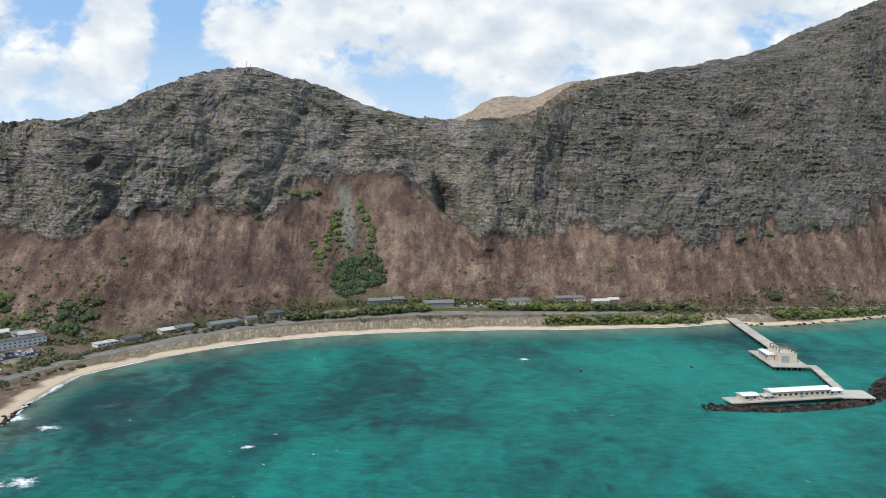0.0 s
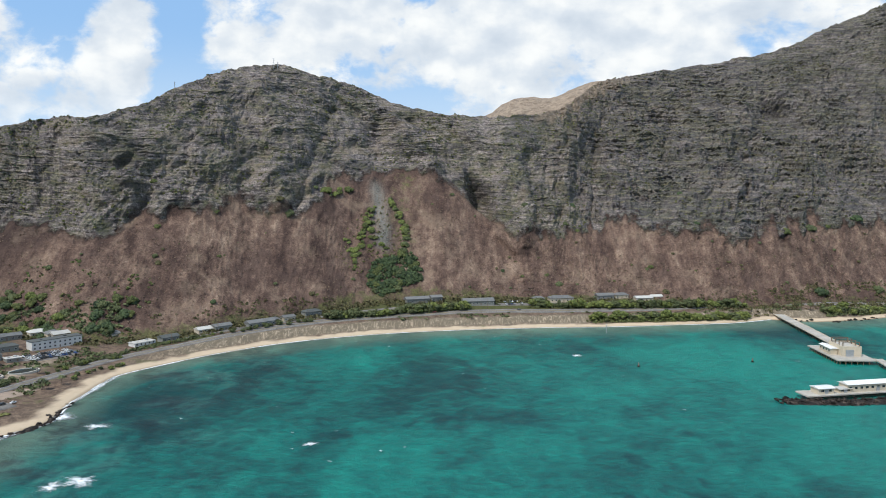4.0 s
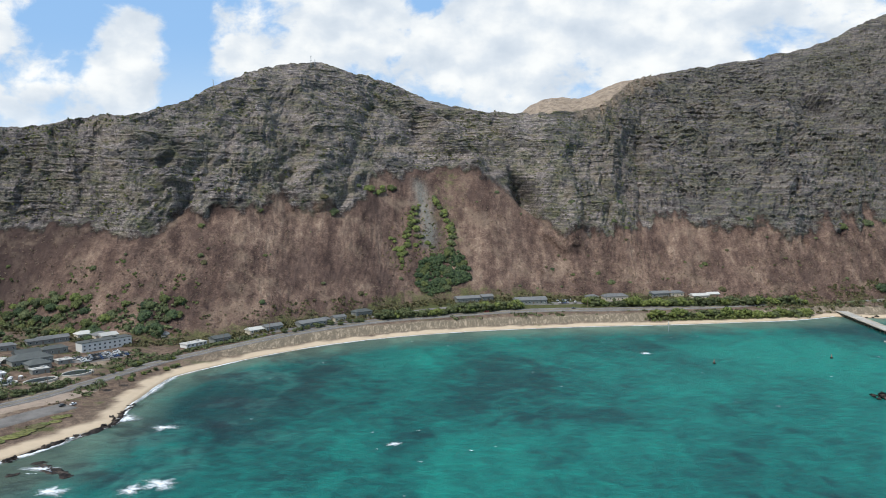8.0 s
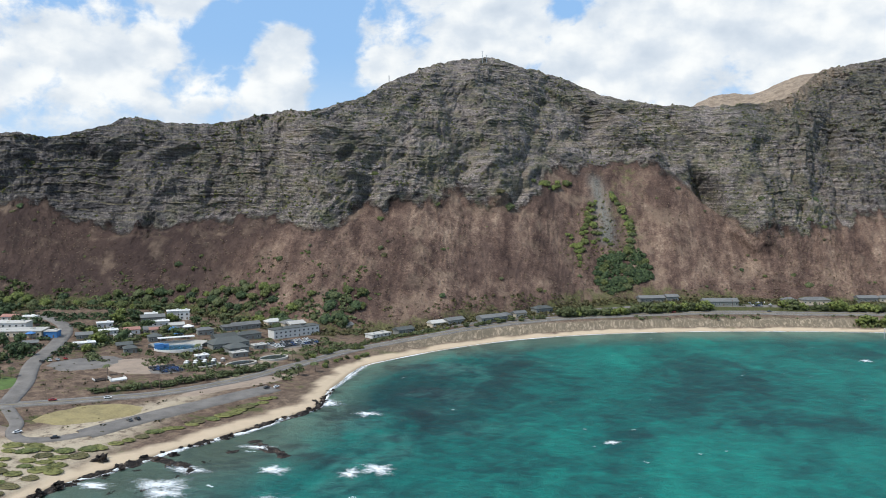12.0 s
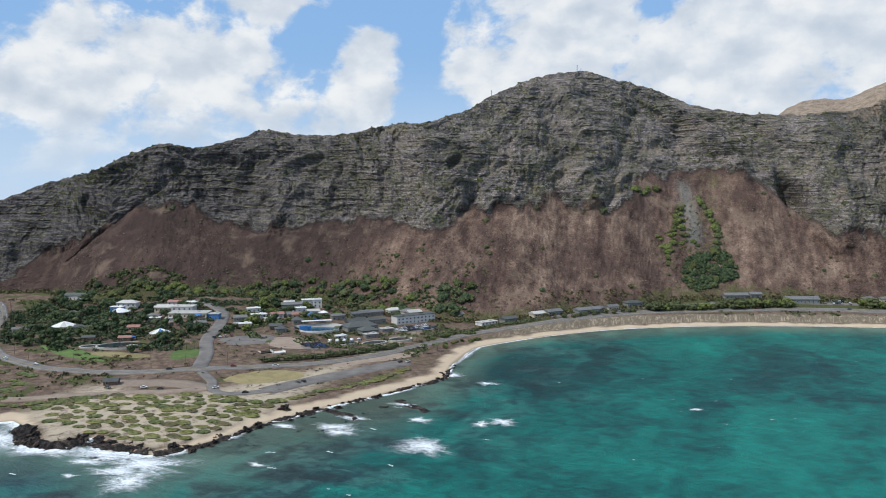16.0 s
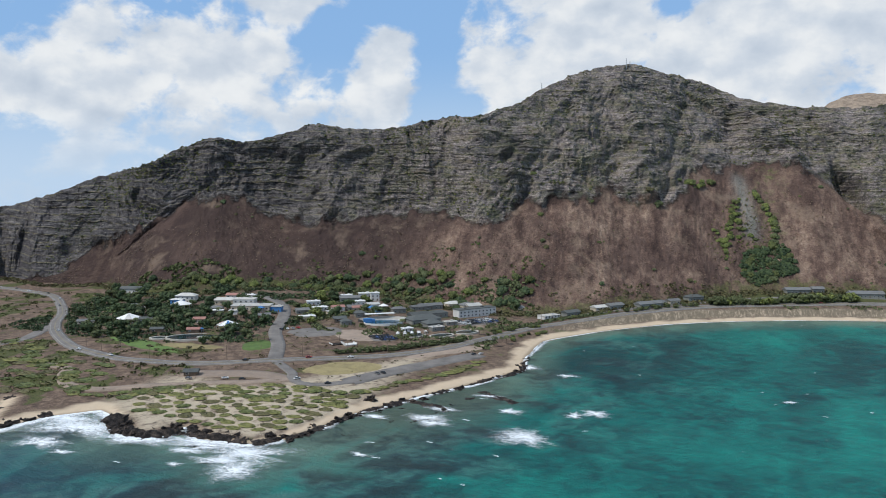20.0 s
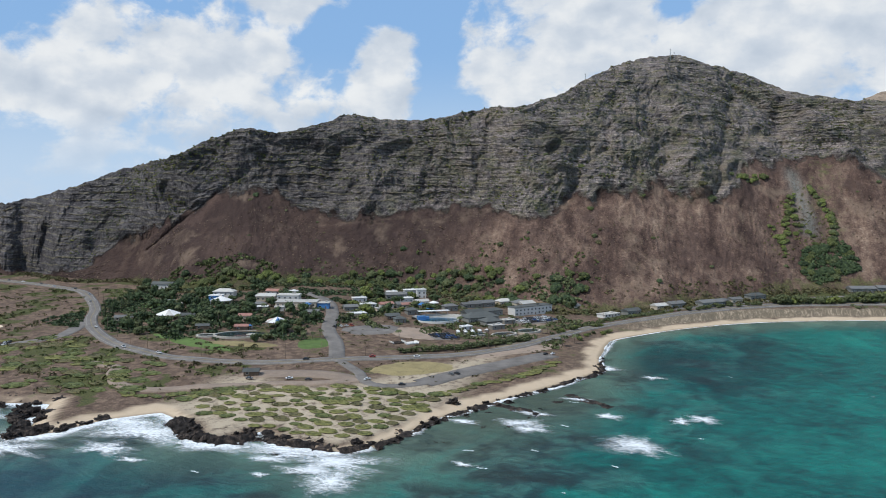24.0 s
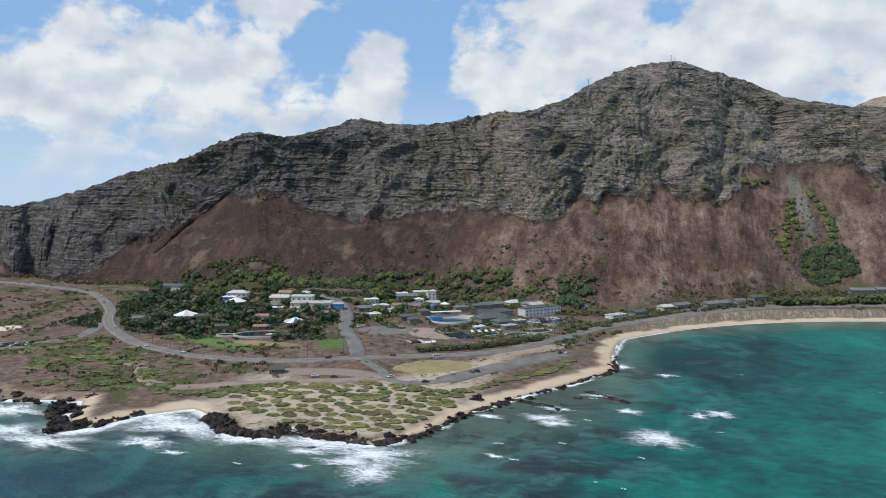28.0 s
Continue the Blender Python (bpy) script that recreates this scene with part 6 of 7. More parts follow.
lot(-371, 705, 54, 3, 15, 1, 0.92, (0, 1, 1, 3, 5, 2, 0))
lot(-417, 588, 52, 3, 7, 2, 0.95, (2, 3, 2, 5, 2))
lot(-499, 580, 60, 1, 7, 3, 0.7, (0, 1, 2, 4))
lot(-735, 462, 20, 2, 9, 4, 0.8, (0, 1, 2, 0, 3), 2.9, 8)
lot(-30, 940, 20, 1, 8, 5, 0.5, (0, 1, 0, 3))
lot(35, 955, 14, 2, 8, 6, 0.75, (0, 0, 1, 2, 5), 3.0, 7.5)
for x, y, t, k in ((-329, 574, 70, 0), (-333, 568, 70, 2), (-373, 484, 150, 2), (-376, 481, 150, 3), (-395, 444, 30, 2), (-463, 430, 40, 0), (-450, 430, 20, 2), (-488, 425, 10, 3), (-418, 445, 60, 0)):
    car(x, y, t, k)
road_line = catmull([(a, b, 0) for a, b in HIGHWAY], 400)
for i, k, side in ((12, 0, 1.9), (18, 1, 1.9), (24, 0, 1.9), (30, 3, 1.9), (36, 0, -1.9), (43, 2, 1.9), (52, 0, 1.9), (60, 1, -1.9), (96, 0, 1.9), (122, 0, -1.9), (135, 0, 1.9), (168, 2, 1.9), (182, 4, 1.9), (190, 0, -1.9), (305, 4, 1.9), (322, 3, 1.9)):
    d = road_line[i + 1] - road_line[i - 1]
    a = math.degrees(math.atan2(d[1], d[0]))
    car(road_line[i][0] - math.sin(radians(a)) * side, road_line[i][1] + math.cos(radians(a)) * side, a, k, group="cars on the highway", state="highway")


# ---- rocks, foam ----
def rock_mesh(seed):
    bm = bmesh.new()
    bmesh.ops.create_icosphere(bm, subdivisions=3, radius=1)
    for v in bm.verts:
        n1 = noise.noise(v.co * 1.4 + Vector((seed * 3.1, 0, 0)))
        n2 = noise.cell(v.co * 2.6 + Vector((0, seed * 1.7, 0)))
        n3 = noise.noise(v.co * 6.5 + Vector((seed, seed, 0)))
        v.co *= 0.9 + 0.45 * n1 + 0.38 * n2 + 0.30 * n3
        v.co.z = v.co.z * 0.6 if v.co.z > 0 else v.co.z * 0.25
    me = bpy.data.meshes.new("lava_rock")
    bm.to_mesh(me)
    bm.free()
    me.materials.append(LAVA)
    return me


ROCKS = [rock_mesh(k) for k in range(7)]
r = random.Random(31)


def rock(x, y, s, z=0.0, flat=1.0):
    ob = link("lava_rock", r.choice(ROCKS))
    ob.matrix_basis = pose(x, y, z, r.uniform(-12, 12), r.uniform(-12, 12), r.uniform(0, 360)) @ Matrix.Diagonal((s * r.uniform(0.8, 1.5), s, s * flat * r.uniform(0.6, 1.0), 1))
    return tagged(ob, "jagged black lava rock at the waterline", "rock", "shore rocks")


for (ax, ay), (bx, by), dens, smin, smax, wide in (((-640, 344), (-580, 350), 0.35, 2, 4.5, 7), ((-575, 345), (-540, 303), 0.6, 3, 6.5, 8), ((-540, 303), (-524, 330), 0.6, 2.5, 5.5, 6), ((-484, 348), (-456, 324), 0.8, 2.5, 6, 6),
                                                   ((-456, 324), (-433, 345), 0.6, 2, 5, 5), ((-430, 342), (-372, 342), 0.7, 1.8, 4.5, 5), ((-371, 344), (-358, 396), 0.5, 1.4, 3.4, 4), ((-358, 396), (-340, 435), 0.45, 1.2, 3.2, 4),
                                                   ((-340, 435), (-318, 482), 0.35, 1.0, 2.8, 4), ((-318, 482), (-290, 545), 0.35, 1.0, 2.6, 3.5), ((-290, 540), (-297, 590), 0.5, 1.2, 3.2, 3.5)):
    n = int(math.dist((ax, ay), (bx, by)) * dens * 0.62)
    for i in range(n):
        k = (i + r.random()) / n
        nx, ny = -(by - ay), bx - ax
        q = r.uniform(-wide, wide) / math.hypot(nx, ny)
        rock(ax + (bx - ax) * k + nx * q, ay + (by - ay) * k + ny * q, 0.72 * r.uniform(smin, smax), r.uniform(-0.2, 1.0), r.uniform(0.9, 1.7))
for x, y, s in ((-330, 425, 5), (-322, 432, 4), (-300, 452, 5), (-296, 470, 4.5), (-335, 400, 4), (-318, 398, 5), (-308, 418, 4), (-350, 395, 4), (-345, 370, 5), (-290, 455, 3.5), (-340, 418, 5), (-312, 445, 5)):
    rock(x + r.uniform(-5, 5), y + r.uniform(-5, 5), s * r.uniform(0.5, 1), -0.75, 0.5)
rock(-357, 427, 3.4, 2.2, 1.8)
for i in range(26):
    k = r.random()
    rock(385 + 180 * k, 938 + 84 * k + r.uniform(-3, 5), r.uniform(0.8, 2.2), r.uniform(0, 0.8))
for x, y in ((352, 948), (358, 944), (366, 946), (348, 952), (372, 950)):
    rock(x, y, r.uniform(1.5, 2.8), 1.0)


def lava_shelf(pts, width, height, seed, label):
    """A ragged platform of black lava along a line, broken into blocks, crevices and tide pools."""
    run = sum(math.dist(a, b) for a, b in zip(pts, pts[1:]))
    n, m = int(run / 0.8), int(width * 2 / 0.8)
    c = catmull([(x, y, 0) for x, y in pts], n)[:, :2]
    t = np.gradient(c, axis=0)
    t /= np.linalg.norm(t, axis=1)[:, None] + 1e-9
    u = np.linspace(-1, 1, m)
    s_ = np.linspace(0, 1, n)[:, None]
    X, Y = c[:, :1] - t[:, 1:] * u * width, c[:, 1:] + t[:, :1] * u * width
    X, Y = X + 1.5 * fbm(X / 4, Y / 4, 3, seed + 5), Y + 1.5 * fbm(X / 4 + 9, Y / 4, 3, seed + 6)
    body = 1 - np.abs(u) ** 2.0 - 0.9 * smooth(s_, 0.12, 0.0) - 0.9 * smooth(s_, 0.88, 1.0)
    rough = 1.1 * fbm(X / 9, Y / 9, 4, seed) + 0.55 * np.abs(fbm(X / 3.2, Y / 3.2, 3, seed + 1)) + 0.5 * vnoise(X / 1.6, Y / 1.6, seed + 2)
    tilt = np.round(3 * (body + 0.8 * fbm(X / 7, Y / 7, 3, seed + 3))) / 3
    Z = height * (0.55 * body + 0.45 * tilt) - 0.45 * height + rough * height * 0.62
    ob = grid_mesh("lava_shelf", X.T[::-1], Y.T[::-1], np.maximum(Z, -2.5).T[::-1], LAVA, soft=False)
    return tagged(ob, label, "rock shelf", kind="stuff")


for k, (pts, width, height, lab) in enumerate((
        ([(-546, 300), (-541, 314), (-536, 330), (-524, 350)], 9, 3.0, "ragged black lava spit running into the surf"),
        ([(-680, 368), (-655, 360), (-632, 355), (-609, 358), (-588, 364), (-557, 360), (-529, 352)], 7, 2.4, "black lava shelf along the rough shore"),
        ([(-492, 356), (-474, 343), (-456, 330), (-440, 330), (-431, 345)], 8, 3.0, "broad black lava shelf below the dunes"),
        ([(-434, 354), (-420, 339), (-400, 336), (-384, 336), (-371, 348)], 6.0, 2.6, "jagged black lava edge below the dunes"),
        ([(-371, 346), (-362, 370), (-356, 399), (-348, 418), (-337, 442)], 4.2, 1.9, "low brown-black lava ledge beside the sand"),
        ([(-356, 432), (-345, 438), (-330, 439), (-316, 433), (-304, 421)], 4.5, 0.95, "curved dark reef ledge awash off the point"),
        ([(-300, 474), (-286, 466), (-270, 455)], 4.5, 0.9, "dark reef ledge awash off the beach"),
        ([(-333, 453), (-320, 478), (-304, 510), (-290, 545), (-294, 568)], 2.8, 1.6, "low black lava ledge at the beach's foot"))):
    lava_shelf(pts, width, height, 300 + 10 * k, lab)


def foam_patch(x, y, rx, ry, seed):
    a = np.linspace(0, 2 * np.pi, 49)
    f = np.linspace(0.0, 1, 9)[:, None]
    edge = np.maximum(0.35, 1.12 + 0.95 * fbm(np.cos(a) * 1.9 + seed * 3, np.sin(a) * 1.9, 4, seed))
    X, Y = x + f * rx * 1.45 * edge * np.cos(a), y + f * ry * 1.3 * edge * np.sin(a)
    Z = 0.42 + 0.25 * fbm(X / 3, Y / 3, 2, seed) * (1 - f)
    ob = grid_mesh("foam", X[::-1], Y[::-1], Z[::-1], FOAM, {"edge": np.repeat(f, 49, 1)[::-1]})
    return tagged(ob, "white foam of a breaking wave", "foam", kind="stuff")


FOAMS = [(-378, 320, 27, 13), (-488, 330, 40, 17), (-537, 286, 28, 12), (-384, 306, 14, 10), (-369, 298, 15, 15), (-409, 314, 13, 6), (-489, 302, 17, 10), (-251, 389, 15, 15), (-323, 336, 5.3, 3.9), (-401, 295, 4.7, 3.3), (-466, 292, 5.6, 3.8), (-343, 401, 10.9, 4.4),
         (-314, 408, 11, 8), (-234, 439, 5, 8), (-403, 321, 9, 6), (-256, 539, 6.7, 6), (-307, 399, 9, 10), (-223, 448, 8, 9), (-566, 296, 22, 11), (-293, 467, 9, 4.5), (-273, 436, 7, 8), (-113, 511, 5, 4), (-311, 428, 9, 5),
         (-287, 556, 8, 9), (82, 759, 6, 5), (-600, 326, 26, 13), (-645, 322, 30, 14), (-440, 322, 24, 8), (-510, 342, 20, 12), (-405, 326, 26, 8)]
for i, q in enumerate(FOAMS):
    foam_patch(*q, i + 1)


def whitecaps(count, seed):
    """Small ragged crests scattered over the open water."""
    g = random.Random(seed)
    V, Fc = [], []
    while len(Fc) < count * 4:
        x, y = g.uniform(-760, 480), g.uniform(250, 860)
        if float(shore_distance(np.array([x]), np.array([y]))[0]) > -22 or g.random() < 0.5 * (x > -250):
            continue
        L, a = g.uniform(0.6, 2.2) * (1.3 if x < -250 else 0.7), g.uniform(-0.5, 0.3)
        for k in range(4):
            o = len(V)
            cx, cy = x + (k - 1.5) * L * 0.5 * math.cos(a) + g.uniform(-0.3, 0.3), y + (k - 1.5) * L * 0.5 * math.sin(a) + g.uniform(-0.5, 0.5)
            w, h = L * g.uniform(0.2, 0.45), g.uniform(0.25, 0.7)
            V += [(cx - w, cy - h * 0.4, 0.36), (cx, cy - h, 0.40), (cx + w, cy + h * 0.2, 0.36), (cx + 0.1 * w, cy + h, 0.52)]
            Fc.append((o, o + 1, o + 2, o + 3))
    return tagged(new("whitecaps", mesh_of("whitecaps", V, Fc, WHITE_CAP)), "small white crests on the ripples", "foam", kind="stuff")


WHITE_CAP = simple("white_crest", (0.55, 0.62, 0.62), 0.8, 0.2, 1.0)
whitecaps(90, 17)


def swash(name, lo, hi, width, seed, amp):
    """The white edge of the water along part of the shore."""
    pts = [p for p in SHORE if lo <= p[0] <= hi]
    c = catmull([(x, y, 0) for x, y in pts], int(sum(math.dist(a, b) for a, b in zip(pts, pts[1:])) / 2.0))[:, :2]
    t = np.gradient(c, axis=0)
    t /= np.linalg.norm(t, axis=1)[:, None]
    out = np.stack([t[:, 1], -t[:, 0]], 1)
    run = np.arange(len(c)) * 2.0
    w = width * (1 + amp * fbm(run / 22, run * 0, 4, seed))
    s = np.linspace(-0.25, 1, 7)
    X, Y = c[:, :1] + out[:, :1] * w[:, None] * s, c[:, 1:] + out[:, 1:] * w[:, None] * s
    ob = grid_mesh(name, X.T, Y.T, np.full(X.T.shape, 0.46), FOAM, {"edge": np.repeat(np.abs(s)[:, None], len(c), 1) * 0.9})
    return tagged(ob, "white foam where the waves run up the shore", "foam", kind="stuff")


swash("foam", -310, 340, 2.6, 5, 0.9)
swash("foam", -640, -364, 11, 6, 0.8)
swash("foam", -366, -296, 5, 7, 0.9)


# ---- the pier ----
def pier():
    ob = empty("pier", pose(8, 22, 0), "long concrete pier on piles with work buildings", "pier")
    runs = [((336, 972), (326, 781), 12), ((334, 722), (322, 640), 7)]
    for (ax, ay), (bx, by), w in runs:
        L, a = math.dist((ax, ay), (bx, by)), math.degrees(math.atan2(by - ay, bx - ax))
        n = int(L / 9)
        for i in range(n):
            k = (i + 0.5) / n
            x, y = ax + (bx - ax) * k, ay + (by - ay) * k
            bm = bmesh.new()
            box(bm, x, y, 3.6, L / n - 0.06, w, 0.5, a)
            part("deck_slab", bm, CONCRETE, ob)
            bm = bmesh.new()
            box(bm, x, y, 3.0, 0.6, w - 0.5, 0.6, a)
            for q in (-w * 0.38, 0, w * 0.38):
                px, py = x - math.sin(radians(a)) * q, y + math.cos(radians(a)) * q
                tube(bm, (px, py, -3), (px, py, 3.1), 0.3, 0.3, 8)
            part("pile_bent", bm, TIMBER, ob)
        for q in (-1, 1):
            bm = bmesh.new()
            mx, my = (ax + bx) / 2 - math.sin(radians(a)) * q * (w / 2 - 0.2), (ay + by) / 2 + math.cos(radians(a)) * q * (w / 2 - 0.2)
            box(bm, mx, my, 4.1, L, 0.3, 0.45, a)
            part("kerb", bm, CREAM, ob)
    for x, y, sx, sy in ((313, 746, 34, 62), (327, 630, 26, 22), (266, 616, 96, 15)):
        turn = 0 if sx < 90 else 14
        bm = bmesh.new()
        box(bm, x, y, 3.0, sx, sy, 1.1, turn)
        bmesh.ops.bevel(bm, geom=bm.edges[:], offset=0.1, segments=1, affect="EDGES")
        part("platform", bm, CONCRETE, ob)
        if sx < 40:
            for i in range(int(sx / 5)):
                for yy in (y - sy / 2 + 0.6, y + sy / 2 - 0.6):
                    bm = bmesh.new()
                    tube(bm, (x - sx / 2 + 2.5 + i * 5, yy, -3), (x - sx / 2 + 2.5 + i * 5, yy, 3.2), 0.35, 0.35, 8)
                    part("pier_post", bm, TIMBER, ob)
            for i in range(int(sy / 5)):
                bm = bmesh.new()
                tube(bm, (x - sx / 2 + 0.6, y - sy / 2 + 2.5 + i * 5, -3), (x - sx / 2 + 0.6, y - sy / 2 + 2.5 + i * 5, 3.2), 0.35, 0.35, 8)
                part("pier_post", bm, TIMBER, ob)
    return ob


pier()


def shed(x, y, z, sx, sy, h, turn, wall, roof, label, rise=0.12):
    ob = empty("building", pose(x, y, z, 0, 0, turn), label, "building", "pier buildings")
    bm = bmesh.new()
    box(bm, 0, 0, 0, sx, sy, h)
    part("wall", bm, wall, ob)
    bm = bmesh.new()
    gable(bm, sx, sy, h, sy * rise, 0.8, 0.25)
    part("roof", bm, roof, ob)
    n = max(2, int(sx / 4.5))
    for i in range(n):
        for side in (-1, 1):
            w = link("window", shared_box("opening_pane", 2.2, 0.12, 1.6, GLASS), ob)
            w.location = ((i + 0.5) / n * sx - sx / 2, side * (sy / 2 + 0.02), h * 0.42)
    d = link("door", shared_box("rolldoor_leaf", 3.0, 0.14, 3.2, STEEL), ob)
    d.location = (0, -sy / 2 - 0.05, 0.02)
    return ob


shed(310.6, 770, 4.1, 22, 6.4, 5.2, 90, CREAM, WHITE_ROOF, "low cream lean-to with a white roof on the pier")
shed(287, 642, 4.1, 52, 10, 5.5, 14, CREAM, WHITE_ROOF, "long shed with a bright white roof on the quay", 0.18)
shed(244, 630, 4.1, 13, 9, 4.0, 14, CREAM, WHITE_ROOF, "small white-roofed hut on the quay")
shed(260, 634, 4.1, 10, 8, 2.6, 14, CREAM, PALE_ROOF, "low pale store between the quay sheds")
shed(318, 651, 4.1, 12, 9, 3.4, 14, CREAM, WHITE_ROOF, "low white-roofed store at the quay's end")
ob = empty("boat_house", pose(323, 765, 4.1), "tall cream boat house with an open timber frame on top", "building", "pier buildings")
for x, y, sx, sy in ((0, -13, 17, 0.5), (0, 13, 17, 0.5), (-8.25, 0, 0.5, 25.5), (8.25, 0, 0.5, 25.5)):
    bm = bmesh.new()
    box(bm, x, y, 0, sx, sy, 9)
    part("wall", bm, CREAM, ob)
bm = bmesh.new()
box(bm, 0, 0, 7.6, 16, 25.5, 0.3)
part("floor", bm, CONCRETE, ob)
for i in range(4):
    for sx in (-7.2, 7.2):
        bm = bmesh.new()
        box(bm, sx, -11 + i * 7.3, 7.9, 0.7, 0.7, 4.2)
        part("post", bm, TIMBER, ob)
    bm = bmesh.new()
    box(bm, 0, -11 + i * 7.3, 12.1, 15.4, 0.6, 0.6)
    part("beam", bm, TIMBER, ob)
bm = bmesh.new()
box(bm, -2, -13.35, 0.02, 7, 0.25, 6)
part("door", bm, STEEL, ob)

ob = empty("breakwater", pose(8, 20, 0), "curved breakwater of dark piled boulders", "breakwater")
spine = catmull([(204, 599, 0), (235, 597, 0), (268, 601, 0), (305, 611, 0), (340, 630, 0), (360, 655, 0), (385, 690, 0), (430, 730, 0), (480, 760, 0)], 60)
tang = np.gradient(spine[:, :2], axis=0)
tang /= np.linalg.norm(tang, axis=1)[:, None]
cross = np.linspace(-9.5, 9.5, 15)
CX, CY = spine[:, :1] - tang[:, 1:] * cross, spine[:, 1:2] + tang[:, :1] * cross
CZ = 2.4 * (1 - (np.abs(cross) / 9.5) ** 1.7)[None, :] - 0.8 + 0.9 * fbm(CX / 3, CY / 3, 3, 71)
core = grid_mesh("core", CX.T[::-1], CY.T[::-1], CZ.T[::-1], LAVA)
core.parent = ob
for i in range(290):
    c = spine[int(r.random() ** 1.2 * 44)]
    a, q = r.uniform(0, 6.28), 7.5 * math.sqrt(r.random())
    b = link("boulder", r.choice(ROCKS), ob)
    b.matrix_basis = pose(c[0] + q * math.cos(a), c[1] + q * math.sin(a), 2.6 - 0.38 * q, r.uniform(-30, 30), r.uniform(-30, 30), r.uniform(0, 360)) @ Matrix.Scale(r.uniform(1.0, 2.0), 4)


# ---- buoys, masts, poles ----
for x, y, h, mat, l in ((129, 721, 2.6, RED_ROOF, "dark channel buoy afloat in the bay"), (233, 743, 2.6, RED_ROOF, "dark channel buoy afloat in the bay"), (127, 865, 9.0, STEEL, "pale channel marker pole in the shallows")):
    ob = empty("buoy" if h < 5 else "marker_pole", pose(x, y, 0), l, "buoy" if h < 5 else "marker")
    bm = bmesh.new()
    tube(bm, (0, 0, -2), (0, 0, 1.0 if h < 5 else h), 1.3 if h < 5 else 0.35, 1.1 if h < 5 else 0.3, 12)
    part("float" if h < 5 else "pole", bm, LAVA if h < 5 else STEEL, ob)
    bm = bmesh.new()
    tube(bm, (0, 0, 1.0 if h < 5 else h), (0, 0, h + 1), 0.5, 0.3, 8)
    part("top", bm, mat if h < 5 else WHITE, ob)
for x, y, h in ((-286, 1176, 16), (-281, 1178, 11), (-385, 1062, 8)):
    z = on_slope(x, y)
    ob = empty("radio_mast", pose(x, y, z - 1), "thin steel radio mast on the ridge", "mast", "ridge masts")
    bm = bmesh.new()
    tube(bm, (0, 0, 0), (0, 0, h), 0.45, 0.25, 6)
    part("pole", bm, STEEL, ob)
    for k in (0.6, 0.8, 0.95):
        bm = bmesh.new()
        box(bm, 0, 0, h * k, 2.4, 0.3, 0.3, 40 * k * 10)
        part("arm", bm, STEEL, ob)
pole_master = None
for i in range(10, 395, 9):
    d = road_line[min(i + 1, 399)] - road_line[i - 1]
    a = math.atan2(d[1], d[0])
    x, y = road_line[i][0] - math.sin(a) * 8.5, road_line[i][1] + math.cos(a) * 8.5
    m = pose(x, y, at_land(x, y), 0, 0, math.degrees(a))
    if pole_master is None:
        pole_master = empty("utility_pole", m, "brown timber utility pole beside the highway", "utility pole", "utility poles")
        bm = bmesh.new()
        tube(bm, (0, 0, -1), (0, 0, 10.5), 0.2, 0.14, 7)
        part("pole", bm, TIMBER, pole_master)
        bm = bmesh.new()
        box(bm, 0, 0, 9.6, 0.14, 2.4, 0.14)
        part("crossarm", bm, TIMBER, pole_master)
    else:
        copy_thing(pole_master, m)


def slope_stuff(name, pick, count, seed, mat, lo, hi, label):
    """Many small clumps over the ridge's face, joined."""
    g = random.Random(seed)
    V, Fc = [], []
    pts = pick
    for _ in range(count):
        x, y, z = pts[g.randrange(len(pts))]
        s = g.uniform(lo, hi)
        for _ in range(7):
            d = Vector((g.gauss(0, 1), g.gauss(-0.5, 1), abs(g.gauss(0, 0.8)))).normalized()
            c = Vector((x, y, z)) + d * s * 0.7
            a = Vector((g.gauss(0, 1), g.gauss(0, 1), g.gauss(0, 0.7))).normalized() * s * 0.6
            b = d.cross(a).normalized() * s * 0.5
            o = len(V)
            V.extend([tuple(c - a), tuple(c + b), tuple(c + a), tuple(c - b)])
            Fc.append((o, o + 1, o + 2, o + 3))
    return tagged(new(name, mesh_of(name, V, Fc, mat)), label, "scrub", kind="stuff")


def face_points(low, high):
    me = bpy.data.objects["mountain"].data
    n = len(me.vertices)
    co, rk = np.empty(n * 3, np.float32), np.empty(n, np.float32)
    me.vertices.foreach_get("co", co)
    me.attributes["rock"].data.foreach_get("value", rk)
    co = co.reshape(-1, 3)
    k = fbm(co[:, 0] / 60, co[:, 2] / 40, 3, 91)
    ok = (rk >= low) & (rk <= high) & (k > -0.1) & (co[:, 0] > -1000) & (co[:, 0] < 900)
    return co[ok].astype(float)


BRUSH = material("dry_brush", paint_leaf((0.075, 0.050, 0.038), (0.240, 0.175, 0.120)))
slope_stuff("scrub", face_points(0.7, 1.0), 2600, 51, LEAF_DARK, 0.6, 1.6, "dark green scrub clinging to the cliff")
slope_stuff("scrub", face_points(0.7, 1.0), 3200, 52, LEAF_DUNE, 0.7, 2.1, "yellowish tufts on the cliff ledges")
slope_stuff("scrub", face_points(0.0, 0.2), 7000, 53, BRUSH, 0.5, 1.3, "dry brown brush on the slope")


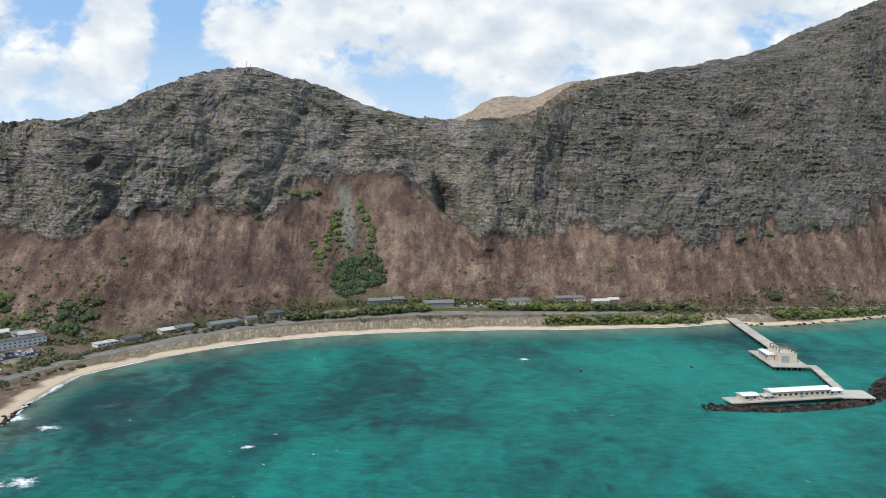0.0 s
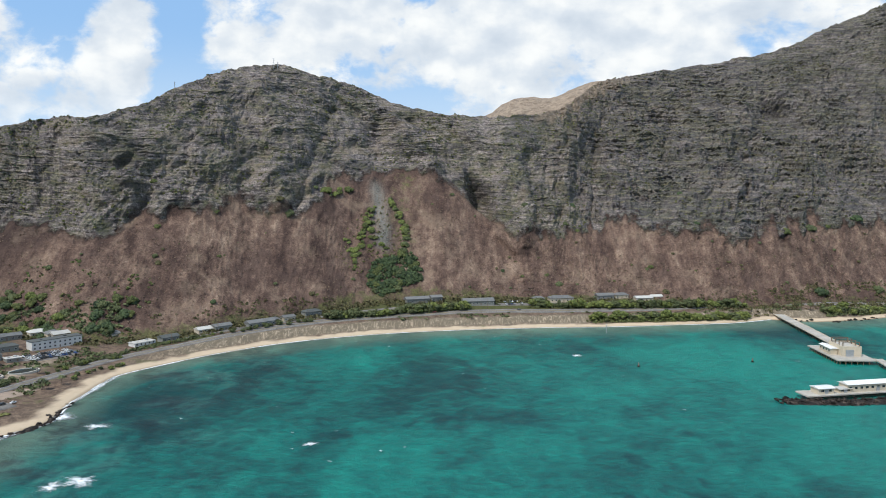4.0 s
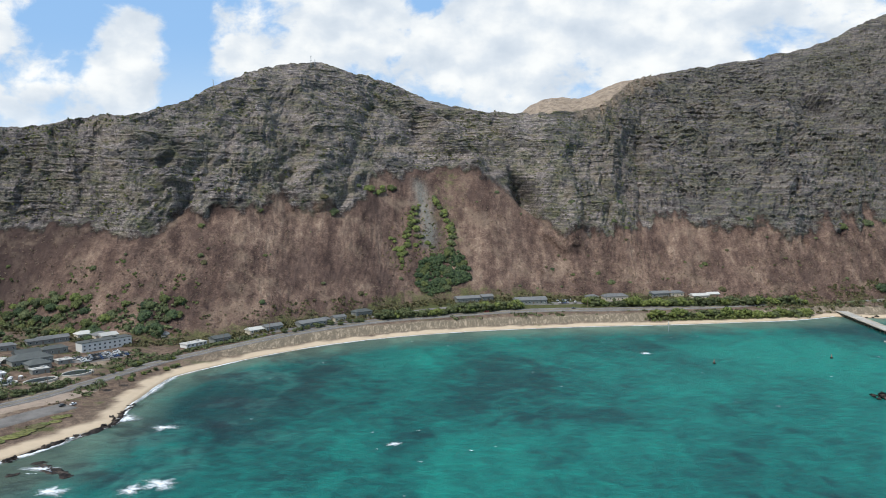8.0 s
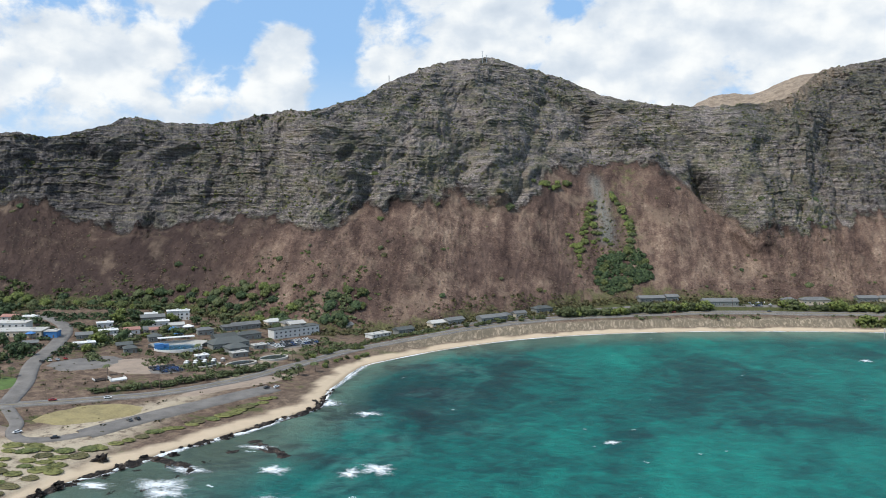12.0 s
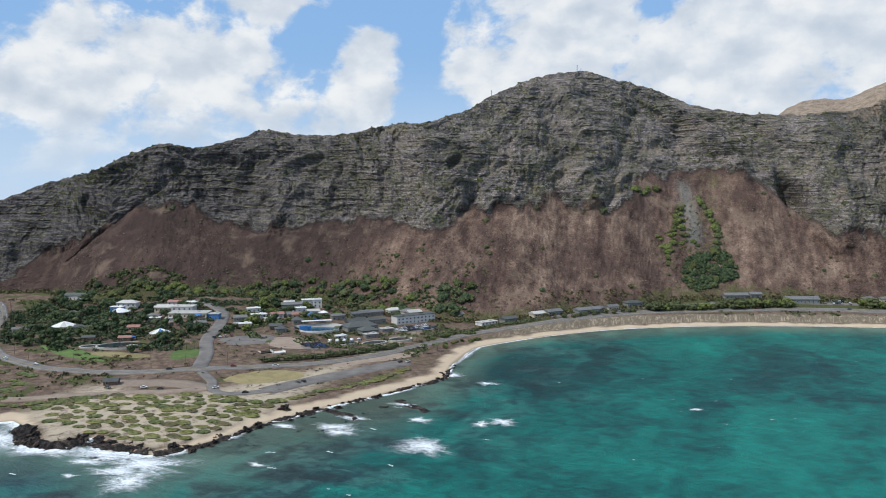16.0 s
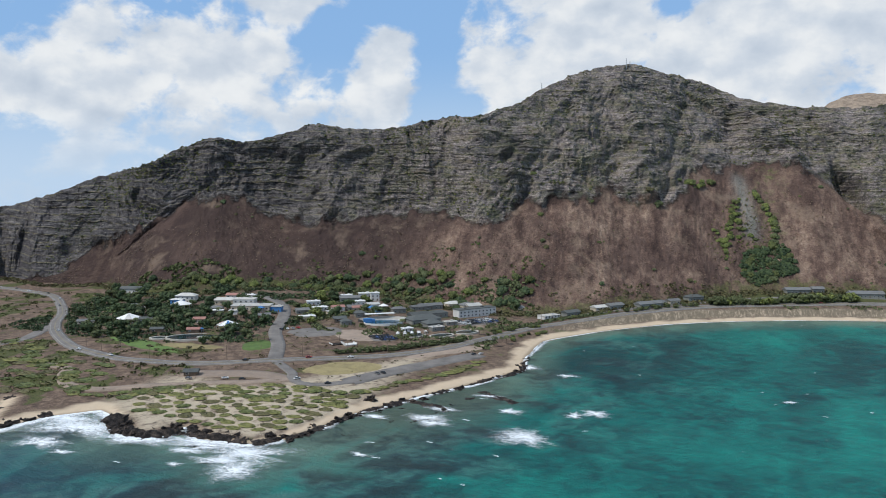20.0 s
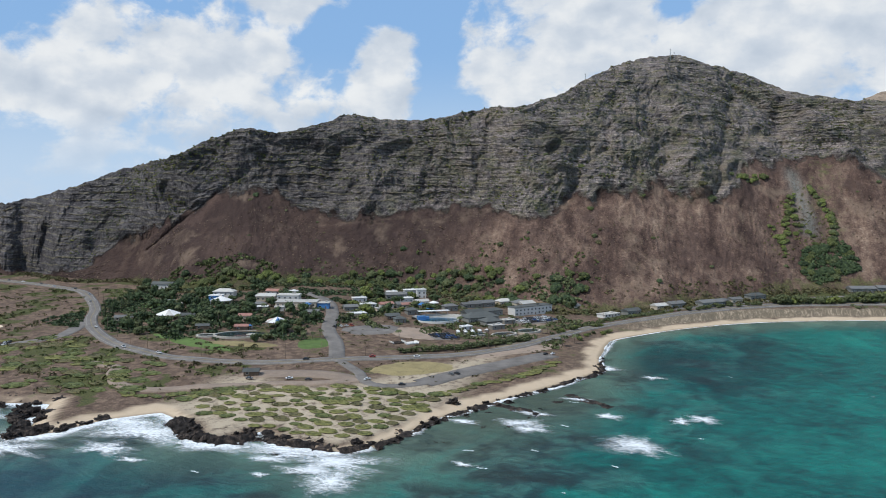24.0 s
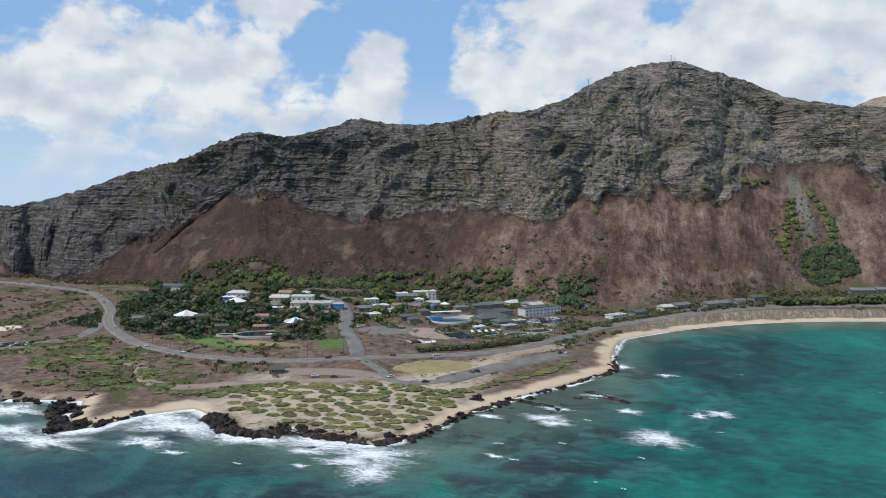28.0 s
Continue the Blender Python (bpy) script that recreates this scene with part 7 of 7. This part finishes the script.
def slope_belt(poly, seed, lim):
    """Places on the ridge's lower face inside a polygon."""
    xs, ys = [p[0] for p in poly], [p[1] for p in poly]
    m = MOUNT[(MOUNT[:, 0] > min(xs)) & (MOUNT[:, 0] < max(xs)) & (MOUNT[:, 1] > min(ys)) & (MOUNT[:, 1] < max(ys))].astype(float)
    inside = np.zeros(len(m), bool)
    for (ax, ay), (bx, by) in zip(poly, poly[1:] + poly[:1]):
        if ay != by:
            inside ^= ((ay > m[:, 1]) != (by > m[:, 1])) & (m[:, 0] < (bx - ax) * (m[:, 1] - ay) / (by - ay) + ax)
    return m[inside & (fbm(m[:, 0] / 18, m[:, 1] / 12, 3, seed) > lim)]


for poly, count, mat, lo, hi, lab in (
        ([(-640, 764), (-598, 770), (-540, 783), (-440, 778), (-432, 798), (-484, 812), (-560, 806), (-610, 790)], 230, LEAF, 1.6, 3.6, "green thickets behind the village"),
        ([(-440, 770), (-376, 762), (-330, 785), (-338, 820), (-372, 806), (-410, 790)], 130, LEAF, 1.6, 3.4, "green thickets behind the park"),
        ([(-640, 764), (-540, 783), (-330, 770), (-330, 850), (-560, 840), (-640, 810)], 260, LEAF_CREEP, 1.0, 2.6, "olive brush climbing the brown slope"),
        ([(-800, 728), (-646, 755), (-640, 790), (-800, 765)], 350, LEAF_CREEP, 1.4, 3.2, "olive green brush behind the village"),
        ([(-168, 960), (-140, 958), (-90, 1000), (-85, 1040), (-112, 1078), (-140, 1060), (-168, 1000)], 150, LEAF_DUNE, 0.8, 1.8, "yellowish green brush in the gully"),
        ([(-131, 970), (-124, 988), (-99, 1006), (-83, 1012), (-71, 993), (-70, 978), (-113, 947), (-128, 952)], 330, LEAF_DARK, 1.6, 3.4, "dense dark green thicket in the gully"),
        ([(-330, 780), (-180, 880), (-40, 955), (300, 978), (560, 1050), (560, 1075), (300, 996), (-40, 972), (-190, 900), (-330, 800)], 900, LEAF_DRY, 0.9, 2.2, "olive brush along the slope's foot")):
    slope_stuff("brush", slope_belt(poly, 93, -0.05 if mat is not LEAF_DARK else -9), count, 200 + count, mat, lo, hi, lab)
